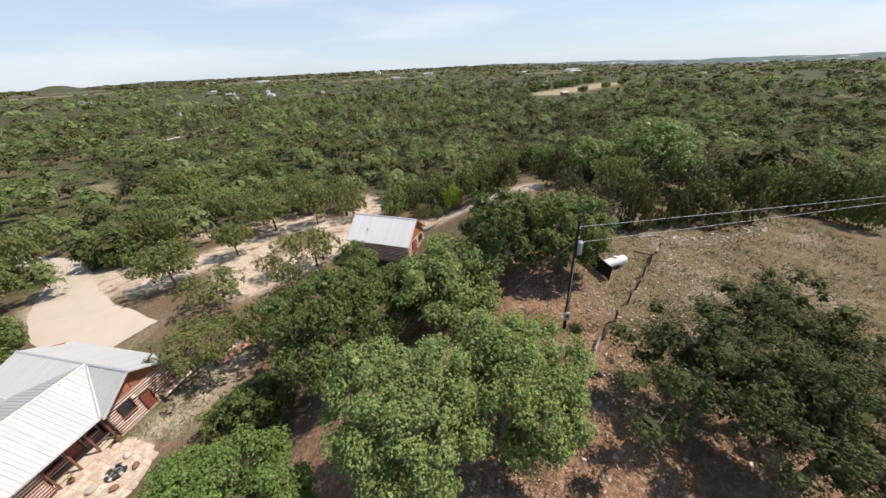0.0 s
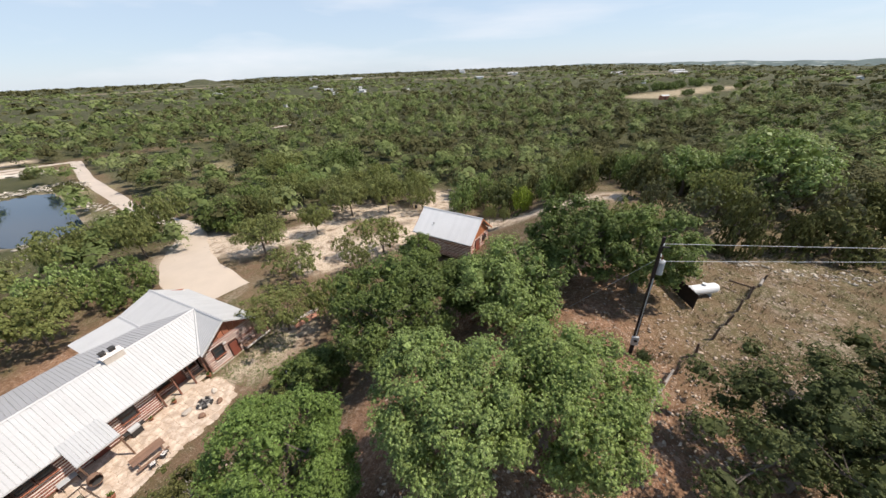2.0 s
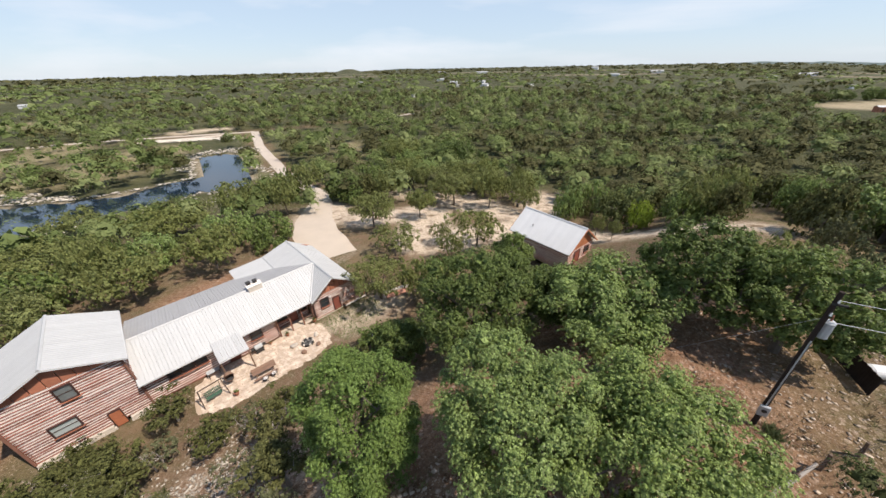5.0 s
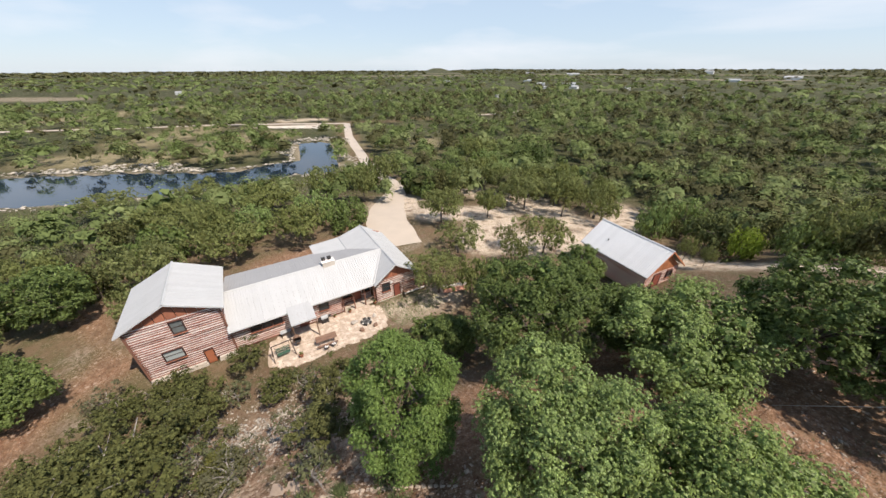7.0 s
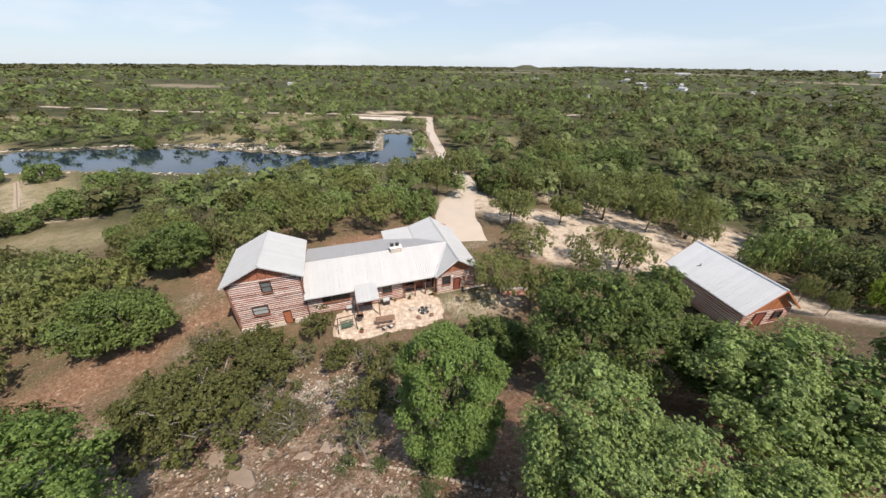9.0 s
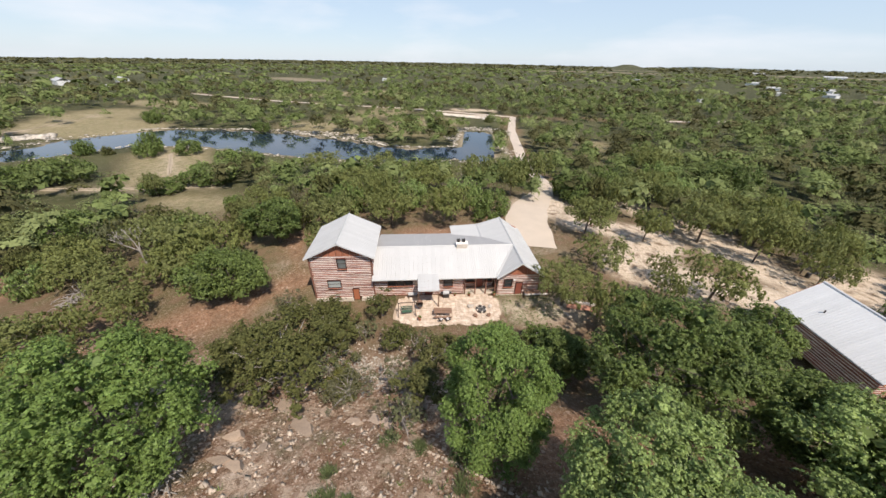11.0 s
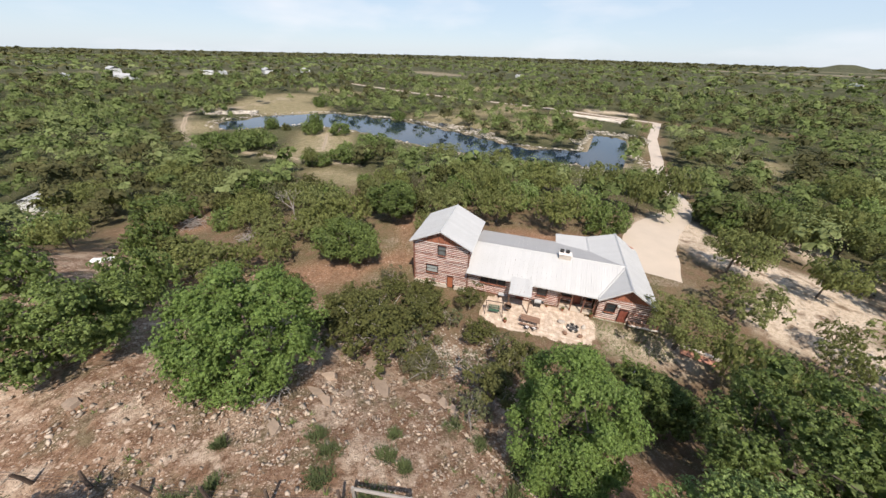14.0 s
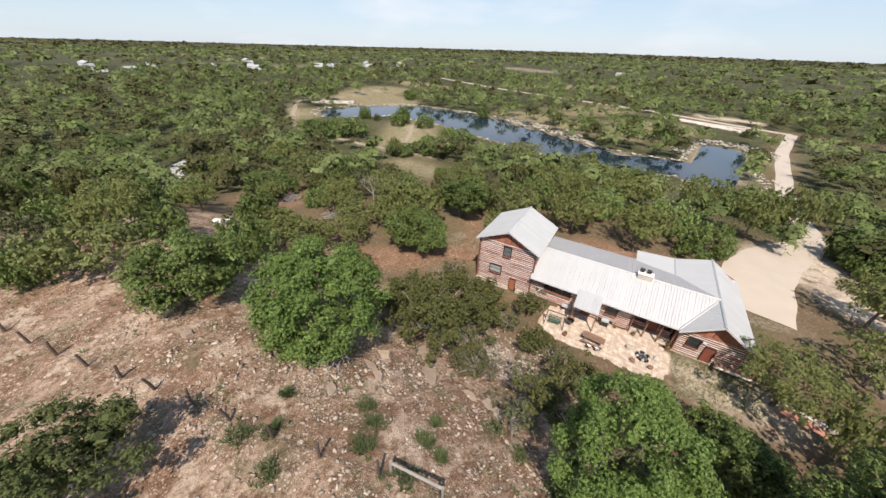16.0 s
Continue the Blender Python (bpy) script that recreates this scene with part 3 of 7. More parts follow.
def log_wall(parent, a, b, z0, z1, out, holes=(), course=0.29, name="log_wall"):
    """Chinked log courses on a wall from a to b in the plan; out is the outward way; holes are (s0, s1, z0, z1) along it."""
    a, b, out = Vector((*a, 0)), Vector((*b, 0)), Vector((*out, 0)).normalized()
    d = (b - a).normalized()
    length = (b - a).length
    rnd = random.Random(int(length * 100))
    logs = []
    z = z0
    while z < z1 - 0.02:
        h = min(course, z1 - z)
        spans = [(0.0, length)]
        for s0, s1, h0, h1 in holes:
            if h0 < z + h * 0.6 and h1 > z + h * 0.4:
                spans = [q for p0, p1 in spans for q in ((p0, min(p1, s0)), (max(p0, s1), p1)) if q[1] - q[0] > 0.05]
        for p0, p1 in spans:
            cut = [p0] + ([p0 + (p1 - p0) * rnd.uniform(0.35, 0.65)] if p1 - p0 > 6 else []) + [p1]
            for q0, q1 in zip(cut[:-1], cut[1:]):
                hh, bulge = h * rnd.uniform(0.42, 0.64), rnd.uniform(0.025, 0.05)
                zz = z + rnd.uniform(0.0, 0.04)
                tip = rnd.uniform(-0.02, 0.02)
                prof = [(0.0, zz), (bulge * 0.8, zz + hh * 0.12), (bulge, zz + hh * 0.5), (bulge * 0.8, zz + hh * 0.88), (0.0, zz + hh)]
                bm = B()
                n = max(1, int((q1 - q0) / 0.9))
                e = []
                for k in range(n + 1):      # crooked along its length
                    fat, dz = rnd.uniform(0.72, 1.25), tip * k / n + rnd.uniform(-0.018, 0.018)
                    e.append([bm.verts.new(a + d * (q0 + (q1 - 0.012 - q0) * k / n) + out * o * fat + Vector((0, 0, zz + hh / 2 + (hz - zz - hh / 2) * fat + dz))) for o, hz in prof])
                for k in range(n):
                    for i in range(4):
                        bm.faces.new((e[k][i], e[k + 1][i], e[k + 1][i + 1], e[k][i + 1]))
                bm.faces.new(e[0])
                bm.faces.new(e[n][::-1])
                bmesh.ops.recalc_face_normals(bm, faces=bm.faces)
                logs.append(bm)
        z += course
    bm = B()
    th = 0.22
    cuts = sorted({0.0, length, *[q for h in holes for q in h[:2]]})
    for s0, s1 in zip(cuts[:-1], cuts[1:]):
        zs = [(z0, z1)]
        for h0, h1, za, zb in holes:
            if h0 < (s0 + s1) / 2 < h1:
                zs = [q for p in zs for q in ((p[0], min(p[1], za)), (max(p[0], zb), p[1])) if q[1] - q[0] > 0.02]
        for za, zb in zs:
            p = [a + d * s0, a + d * s1, a + d * s1 - out * th, a + d * s0 - out * th]
            lo = [bm.verts.new(q + Vector((0, 0, za))) for q in p]
            hi = [bm.verts.new(q + Vector((0, 0, zb))) for q in p]
            bm.faces.new(lo[::-1])
            bm.faces.new(hi)
            for i in range(4):
                bm.faces.new((lo[i], lo[(i + 1) % 4], hi[(i + 1) % 4], hi[i]))
    bmesh.ops.recalc_face_normals(bm, faces=bm.faces)
    bmesh.ops.remove_doubles(bm, verts=bm.verts, dist=0.001)
    w = part(name, bm, M_CHINK, parent, "pale chinking between red-brown logs")
    for q in logs:
        part("log", q, M_LOG, w)


def window(parent, a, d, out, w, z0, z1, glass=None):
    """A window from a along d, w wide, set into the wall: frame, panes and sill."""
    a, d, out = Vector((*a, 0)), Vector((*d, 0)).normalized(), Vector((*out, 0)).normalized()
    basis = Matrix((d, -out, Vector((0, 0, 1)))).transposed().to_4x4()
    m = Matrix.Translation(a) @ basis
    t = 0.09
    bm = B()
    for p, q in (((0, -0.17, z0), (t, 0.05, z1)), ((w - t, -0.17, z0), (w, 0.05, z1)), ((t, -0.17, z0), (w - t, 0.05, z0 + t)), ((t, -0.17, z1 - t), (w - t, 0.05, z1)), ((t, -0.08, (z0 + z1) / 2 - 0.03), (w - t, 0.0, (z0 + z1) / 2 + 0.03))):
        box(bm, p, q)
    fr = part("window", bm, M_FRAME, parent, "dark brown window frame")
    fr.matrix_local = m
    bm = B()
    box(bm, (t, -0.04, z0 + t), (w - t, -0.02, (z0 + z1) / 2 - 0.03))
    part("pane", bm, glass or M_GLASS, fr)
    bm = B()
    box(bm, (t, -0.06, (z0 + z1) / 2 + 0.03), (w - t, -0.04, z1 - t))
    part("pane", bm, glass or M_GLASS, fr)
    bm = B()
    box(bm, (-0.06, -0.24, z0 - 0.07), (w + 0.06, 0.02, z0 - 0.005))
    part("sill", bm, M_GABLE, fr)


def door(parent, a, d, out, w, z0, z1, material=None):
    a, d, out = Vector((*a, 0)), Vector((*d, 0)).normalized(), Vector((*out, 0)).normalized()
    m = Matrix.Translation(a) @ Matrix((d, -out, Vector((0, 0, 1)))).transposed().to_4x4()
    bm = B()
    box(bm, (0.06, -0.08, z0), (w - 0.06, -0.02, z1 - 0.06), 0.008)
    for k in range(2):
        for q in range(2):
            box(bm, (0.14 + k * (w / 2 - 0.06), -0.1, z0 + 0.15 + q * (z1 - z0) * 0.47), (w / 2 - 0.05 + k * (w / 2 - 0.08), -0.075, z0 + (z1 - z0) * (0.44 + q * 0.47)), 0.01)
    dr = part("door", bm, material or M_DOOR, parent, "red-brown panelled door")
    dr.matrix_local = m
    bm = B()
    box(bm, (0, -0.14, z0), (0.06, 0.05, z1))
    box(bm, (w - 0.06, -0.14, z0), (w, 0.05, z1))
    box(bm, (0.06, -0.14, z1 - 0.06), (w - 0.06, 0.05, z1))
    part("door_frame", bm, M_FRAME, dr)
    bm = B()
    bmesh.ops.create_uvsphere(bm, u_segments=8, v_segments=6, radius=0.045, matrix=Matrix.Translation((w - 0.15, -0.14, z0 + 1.0)))
    part("door_handle", bm, M_DARK, dr)


def gable(parent, pts, out, material=None, n=9):
    """A triangular gable of upright boards: left foot, peak, right foot."""
    l, p, r = [Vector(q) for q in pts]
    o = Vector(out).normalized() * 0.03
    for i in range(n):
        s0, s1 = i / n + 0.004, (i + 1) / n - 0.004
        zs = []
        for s in (s0, s1):
            k = s * 2 if s < 0.5 else 2 - s * 2
            zs.append(l.z + (p.z - l.z) * k)
        bm = B()
        a, b = l.lerp(r, s0), l.lerp(r, s1)
        mid = [p] if s0 < 0.5 < s1 else []
        front = [Vector((a.x, a.y, l.z)), Vector((b.x, b.y, l.z)), Vector((b.x, b.y, zs[1]))] + mid + [Vector((a.x, a.y, zs[0]))]
        if zs[0] - l.z < 0.01:
            front.pop()
        if zs[1] - l.z < 0.01:
            front.pop(2)
        fv = [bm.verts.new(q + o) for q in front]
        bv = [bm.verts.new(q - o * 2) for q in front]
        bm.faces.new(fv)
        bm.faces.new(bv[::-1])
        for k in range(len(fv)):
            bm.faces.new((fv[k], bv[k], bv[(k + 1) % len(fv)], fv[(k + 1) % len(fv)]))
        bmesh.ops.recalc_face_normals(bm, faces=bm.faces)
        part("gable_board", bm, material or M_GABLE, parent)


house = thing("house", HOUSE, "long red-brown log ranch house with pale metal roofs", "house")
F, BK, LF, RT = (0, -1), (0, 1), (-1, 0), (1, 0)
# two-storey end
log_wall(house, (-8, .9), (0, .9), -0.72, 6.0, F, [(3.54, 4.71, 4.1, 5.7), (1.83, 3.64, 0.96, 2.26), (5.03, 5.95, -1.2, 0.75)])
log_wall(house, (-8, 9.2), (-8, .9), -0.75, 6.0, LF)
log_wall(house, (0, .9), (0, 9.2), 2.4, 6.0, RT)
log_wall(house, (0, 9.2), (-8, 9.2), -0.75, 6.0, BK)
# upper panes in one grey between the dark glass and the pale blind
window(house, (-4.46, .9), (1, 0), F, 1.17, 4.1, 5.7, mat("grey_upper_pane", (0.17, 0.185, 0.18), 0.12, 0.2, 1.5, 5, 0))
window(house, (-6.17, .9), (1, 0), F, 1.81, 0.96, 2.26, M_BLIND)
door(house, (-2.97, .9), (1, 0), F, 0.92, -1.2, 0.75, mat("orange_brown_door", (0.42, 0.15, 0.075), 0.55, 0.12, 4, 30))
gable(house, [(-8, .9, 6.02), (-4, .9, 8.05), (0, .9, 6.02)], (0, -1, 0))
gable(house, [(-8, 9.2, 6.02), (-4, 9.2, 8.05), (0, 9.2, 6.02)], (0, 1, 0))
bm = B()
rs = random.Random(4)
for k in range(46):
    for row in range(2):
        x0 = -8.12 + k * 0.178 + row * 0.07
        if -3.1 < x0 < -1.95:
            continue
        box(bm, (x0, 0.66 - rs.uniform(0, 0.05), -1.35 + row * 0.31), (x0 + 0.166, 0.95, -1.06 + row * 0.31), 0.02)
fnd = part("foundation", bm, M_STONE, house, "pale stacked limestone footing")
fnd["kind"] = "stuff"
roof_plane(house, [(-8.5, .35, 6), (-4, .35, 8.2), (-4, 9.6, 8.2), (-8.5, 9.6, 6)], (-8.5, .35, 6), (-8.5, 9.6, 6))
roof_plane(house, [(-4, .35, 8.2), (.5, .35, 6), (.5, 9.6, 6), (-4, 9.6, 8.2)], (.5, 9.6, 6), (.5, .35, 6))
cap(house, (-4, .3, 8.22), (-4, 9.65, 8.22), M_ROOF)
for xa, xb in ((-8.5, -4), (.5, -4)):
    for y in (.35, 9.6):
        beam(house, (xa, y, 5.88), (xb, y, 8.08), 0.06, 0.2, M_TRIMW, "rake_trim")
    beam(house, (xa, .35, 5.88), (xa, 9.6, 5.88), 0.06, 0.16, M_TRIMW, "fascia")
for x in (-8.05, 0.02):
    beam(house, (x, .84, -0.75), (x, .84, 6.0), 0.18, 0.18, M_POSTS, "corner_post")
# long wing
log_wall(house, (0.1, .9), (12.6, .9), -0.75, 2.62, F, [(1.8, 5.3, 1.0, 2.2), (6.9, 8.1, -0.75, 1.6), (9.6, 10.9, 0.7, 1.9)])
log_wall(house, (12.6, 2.5), (17.2, 2.5), -0.75, 2.9, F, [(0.5, 1.8, 0.2, 1.6), (2.1, 3.1, -0.75, 1.4), (3.3, 4.4, 0.2, 1.6)])
log_wall(house, (12.6, .9), (12.6, 2.5), -0.75, 2.7, RT)
log_wall(house, (11.5, 11.6), (0.1, 11.6), -0.75, 3.1, BK)
for k in range(3):
    window(house, (1.92 + k * 1.18, .9), (1, 0), F, 1.12, 1.0, 2.2)
door(house, (7.0, .9), (1, 0), F, 1.2, -0.75, 1.6)
window(house, (9.7, .9), (1, 0), F, 1.3, 0.7, 1.9)
window(house, (13.1, 2.5), (1, 0), F, 1.3, 0.2, 1.6)
door(house, (14.7, 2.5), (1, 0), F, 1.0, -0.75, 1.4)
window(house, (15.9, 2.5), (1, 0), F, 1.1, 0.2, 1.6)
for x in (12.75, 14.25, 15.75, 17.1):
    beam(house, (x, .75, -0.8), (x, .75, 2.75), 0.16, 0.16, M_POSTS, "porch_post")
beam(house, (12.6, .75, 2.6), (17.2, .75, 2.6), 0.16, 0.2, M_POSTS, "porch_beam")
for x in (12.75, 15.75):
    beam(house, (x, .75, 0.15), (x + 1.4, .75, 0.15), 0.07, 0.09, M_WOOD, "porch_rail")
bm = B()
box(bm, (12.5, .7, -1.0), (17.3, 2.5, -0.74), 0.02)
part("porch_floor", bm, M_CONC, house)
roof_plane(house, [(-0.05, .1, 2.6), (17.0, .1, 2.6), (20.25, 4.8, 5), (-0.05, 4.8, 5)], (-0.05, .1, 2.6), (17, .1, 2.6))
# back slope in a darker grey than the front slope
roof_plane(house, [(0.0, 4.8, 5), (20.2, 4.8, 5), (16.4, 10.2, 3.65), (11.9, 12, 3.2), (0.0, 12, 3.2)], (0.0, 12, 3.2), (11.9, 12, 3.2), material=M_ROOF_GREY)
cap(house, (0, 4.8, 5.02), (20.2, 4.8, 5.02), M_ROOF)
beam(house, (-0.05, .1, 2.5), (17, .1, 2.5), 0.06, 0.14, M_TRIMW)
beam(house, (0, 12, 3.1), (11.9, 12, 3.1), 0.06, 0.14, M_TRIMW)
# cross gable at the other end
log_wall(house, (17.4, .5), (23.3, .5), -0.75, 2.6, F, [(0.85, 2.05, 0.6, 2.0), (2.55, 3.6, -0.95, 1.3)])
log_wall(house, (17.4, 2.5), (17.4, .5), -0.75, 2.6, LF)
log_wall(house, (23.3, .5), (23.3, 13.8), -0.75, 2.6, RT)
log_wall(house, (23.3, 13.8), (12.2, 13.8), -0.75, 3.1, BK)
log_wall(house, (12.2, 13.8), (12.2, 11.6), -0.75, 3.0, LF)
window(house, (18.25, .5), (1, 0), F, 1.2, 0.6, 2.0)
door(house, (19.95, .5), (1, 0), F, 1.05, -0.95, 1.3)
gable(house, [(17.3, .5, 2.62), (20.3, .5, 4.72), (23.4, .5, 2.62)], (0, -1, 0))
gable(house, [(16.6, 13.8, 3.2), (20.3, 13.8, 4.8), (23.4, 13.8, 3.2)], (0, 1, 0))
roof_plane(house, [(17.0, .1, 2.6), (17.0, -.25, 2.6), (20.25, -.25, 5), (20.25, 4.8, 5)], (17, 4.8, 2.6), (17, -.25, 2.6))
roof_plane(house, [(20.25, -.25, 5), (24.0, -.25, 2.55), (24.0, 14.3, 2.55), (20.25, 14.3, 5)], (24, 14.3, 2.55), (24, -.25, 2.55))
roof_plane(house, [(20.25, 4.8, 5), (20.25, 14.3, 5), (16.4, 14.3, 3.75), (16.4, 9.4, 3.75)], (16.4, 14.3, 3.75), (16.4, 4.8, 3.75))
roof_plane(house, [(16.4, 9.4, 3.75), (16.4, 14.3, 3.75), (11.7, 14.6, 3.3), (11.7, 11.4, 3.3)], (11.7, 14.6, 3.3), (11.7, 9.4, 3.3))
cap(house, (20.25, -.3, 5.02), (20.25, 14.35, 5.02), M_CAP)
cap(house, (17.0, .1, 2.66), (20.25, 4.8, 5.04), M_ROOF, r=0.18, name="valley_flashing")
cap(house, (20.25, 4.8, 5.03), (16.4, 9.4, 3.8), M_CAP, r=0.18, name="valley_flashing")
cap(house, (16.4, 9.4, 3.8), (11.7, 11.5, 3.36), M_CAP, r=0.18, name="valley_flashing")
cap(house, (16.4, 9.4, 3.79), (16.4, 14.3, 3.79), M_CAP, r=0.2, name="valley_flashing")
for xa, xb, z in ((17, 20.25, 2.6), (24, 20.25, 2.55)):
    beam(house, (xa, -.25, z - .12), (xb, -.25, 4.88), 0.06, 0.2, M_TRIMW, "rake_trim")
beam(house, (24, -.25, 2.43), (24, 14.3, 2.43), 0.06, 0.16, M_TRIMW)
beam(house, (16.4, 14.3, 3.63), (20.25, 14.3, 4.88), 0.06, 0.2, M_TRIMW, "rake_trim")
beam(house, (24, 14.3, 2.43), (20.25, 14.3, 4.88), 0.06, 0.2, M_TRIMW, "rake_trim")
beam(house, (11.7, 14.6, 3.18), (16.4, 14.3, 3.63), 0.06, 0.16, M_TRIMW)
bm = B()
for k in range(30):
    box(bm, (17.3 + k * 0.205, 0.28 - rs.uniform(0, 0.05), -1.05), (17.49 + k * 0.205, 0.5, -0.76), 0.02)
f2 = part("foundation", bm, M_STONE, house, "pale stacked limestone footing")
f2["kind"] = "stuff"
# side stoop
bm = B()
for k in range(8):
    box(bm, (21.3 + k * 0.4, -0.35, -0.28), (21.68 + k * 0.4, 0.5, -0.2), 0.01)
stp = part("stoop", bm, M_WOOD, house, "weathered plank stoop")
stp["kind"] = "stuff"
beam(house, (21.2, -0.4, -0.26), (24.6, -0.4, -0.26), 0.08, 0.22, M_CHINK, "stoop_edge")
for x in (21.3, 24.5):
    beam(house, (x, -0.35, -1.0), (x, -0.35, -0.3), 0.14, 0.14, M_WOOD, "stoop_leg")
beam(house, (24.4, -0.3, -0.3), (24.4, -0.3, 2.4), 0.15, 0.15, M_POSTS, "porch_post")
# chimney with two flues
bm = B()
box(bm, (11.75, 4.35, 4.4), (13.35, 5.25, 5.45), 0.03)
ch = part("chimney", bm, M_STONE, house, "cream rendered chimney block")
bm = B()
box(bm, (11.68, 4.28, 5.45), (13.42, 5.32, 5.53), 0.02)
part("chimney_cap", bm, M_CHINK, ch)
for x in (12.05, 12.8):
    bm = B()
    box(bm, (x - 0.2, 4.85, 5.53), (x + 0.25, 5.25, 5.85), 0.02)
    box(bm, (x - 0.24, 4.8, 5.85), (x + 0.29, 5.3, 5.9), 0.02)
    part("flue", bm, M_DARK, ch, "black metal flue box")
# awning over the patio door
roof_plane(house, [(6.1, -1.95, 2.2), (8.95, -1.95, 2.2), (8.95, .75, 2.98), (6.1, .75, 2.98)], (6.1, -1.95, 2.2), (8.95, -1.95, 2.2), 0.48)
beam(house, (6.1, -1.9, 2.08), (8.95, -1.9, 2.08), 0.08, 0.14, M_TRIMW, "awning_beam")
for x in (6.2, 8.85):
    beam(house, (x, -1.8, -0.85), (x, -1.8, 2.05), 0.13, 0.13, M_WOOD, "awning_post")
    beam(house, (x, -1.85, 2.06), (x, .9, 2.84), 0.07, 0.1, M_TRIMW, "awning_rafter")
bm = B()
box(bm, (19.5, .3, 1.65), (19.85, .42, 1.95), 0.02)
part("wall_lamp", bm, M_WHITE, house, "white wall lamp")

# ---- cabin ----
cabin = thing("cabin", pose(-7.28, 43.2, 1.3, 0, 0, 162.6 - 180), "small orange-brown log cabin with a pale metal gable roof", "cabin")
log_wall(cabin, (-11.2, .55), (-.5, .55), -0.9, 2.35, F)
log_wall(cabin, (-.5, .55), (-.5, 7.35), 0.0, 2.35, RT, [(1.6, 3.1, 0.0, 2.1), (4.4, 5.6, 0.9, 2.0)])
log_wall(cabin, (-.5, 7.35), (-11.2, 7.35), 0.0, 2.35, BK)
log_wall(cabin, (-11.2, 7.35), (-11.2, .55), 0.0, 2.35, LF)
door(cabin, (-.5, 2.15), (0, 1), RT, 1.5, 0.0, 2.1)
window(cabin, (-.5, 4.95), (0, 1), RT, 1.2, 0.9, 2.0)
M_ORANGE = mat("orange_board", (0.42, 0.16, 0.07), 0.7, 0.2, 2, 25, 0.2, rand=0.12)
gable(cabin, [(-.5, .6, 2.4), (-.5, 3.96, 5.1), (-.5, 7.3, 2.4)], (1, 0, 0), M_ORANGE)
gable(cabin, [(-11.2, 7.3, 2.4), (-11.2, 3.96, 5.1), (-11.2, .6, 2.4)], (-1, 0, 0), M_ORANGE)
roof_plane(cabin, [(-11.67, 0, 2.45), (0, 0, 2.45), (0, 3.96, 5.6), (-11.67, 3.96, 5.6)], (-11.67, 0, 2.45), (0, 0, 2.45), material=M_ROOF_NEW)
roof_plane(cabin, [(-11.67, 3.96, 5.6), (0, 3.96, 5.6), (0, 7.92, 2.45), (-11.67, 7.92, 2.45)], (0, 7.92, 2.45), (-11.67, 7.92, 2.45), material=M_ROOF_NEW)
cap(cabin, (-11.7, 3.96, 5.63), (0.03, 3.96, 5.63))
for x in (0, -11.67):
    beam(cabin, (x, 0, 2.33), (x, 3.96, 5.48), 0.06, 0.2, M_ORANGE, "rake_trim")
    beam(cabin, (x, 7.92, 2.33), (x, 3.96, 5.48), 0.06, 0.2, M_ORANGE, "rake_trim")
beam(cabin, (-11.67, 0, 2.35), (0, 0, 2.35), 0.06, 0.14, M_TRIMW)
bm = B()
tube(bm, (-8.2, 1.7, 3.7), (-8.2, 1.7, 4.08), 0.055, seg=10)
tube(bm, (-8.2, 1.7, 4.08), (-8.2, 1.7, 4.14), 0.1, 0.03, seg=10)
part("vent_pipe", bm, M_DARK, cabin, "dark roof vent pipe")
bm = B()
box(bm, (-11.1, .7, -1.2), (-.6, 7.2, 0.0))
part("foundation", bm, M_STONE, cabin)

# ---- patio ----


def hw(x, y, z=-0.8, rz=0.0):
    """A pose given in the house's own plan."""
    return HOUSE @ pose(x, y, z, 0, 0, rz)


M_MORTAR = mat("patio_mortar", (0.44, 0.335, 0.245), 0.95, 0.15, 1.0, 12, 0.3)
bm = B()
ring = []
for k in range(40):
    a = 2 * math.pi * k / 40
    ex, ey = math.copysign(abs(math.cos(a)) ** 0.55, math.cos(a)), math.copysign(abs(math.sin(a)) ** 0.6, math.sin(a))
    ring.append((10.1 + 7.2 * ex + 0.25 * math.sin(5 * a), -2.2 + 3.1 * ey + 0.22 * math.sin(7 * a)))
top = [bm.verts.new((x, y, 0.0)) for x, y in ring]
bot = [bm.verts.new((x, y, -0.25)) for x, y in ring]
bm.faces.new(top)
for k in range(40):
    bm.faces.new((top[k], bot[k], bot[(k + 1) % 40], top[(k + 1) % 40]))
bmesh.ops.recalc_face_normals(bm, faces=bm.faces)
patio = part("patio", bm, M_MORTAR)
patio.matrix_world = hw(0, 0, -0.76)
tagged(patio, "pale irregular flagstone patio in front of the house", "patio", kind="structure")


def inside_patio(x, y):
    return ((abs(x - 10.1) / 7.0) ** 5 + (abs(y + 2.2 - 0.04 * math.sin(3 * x)) / 3.0) ** 5) < 1


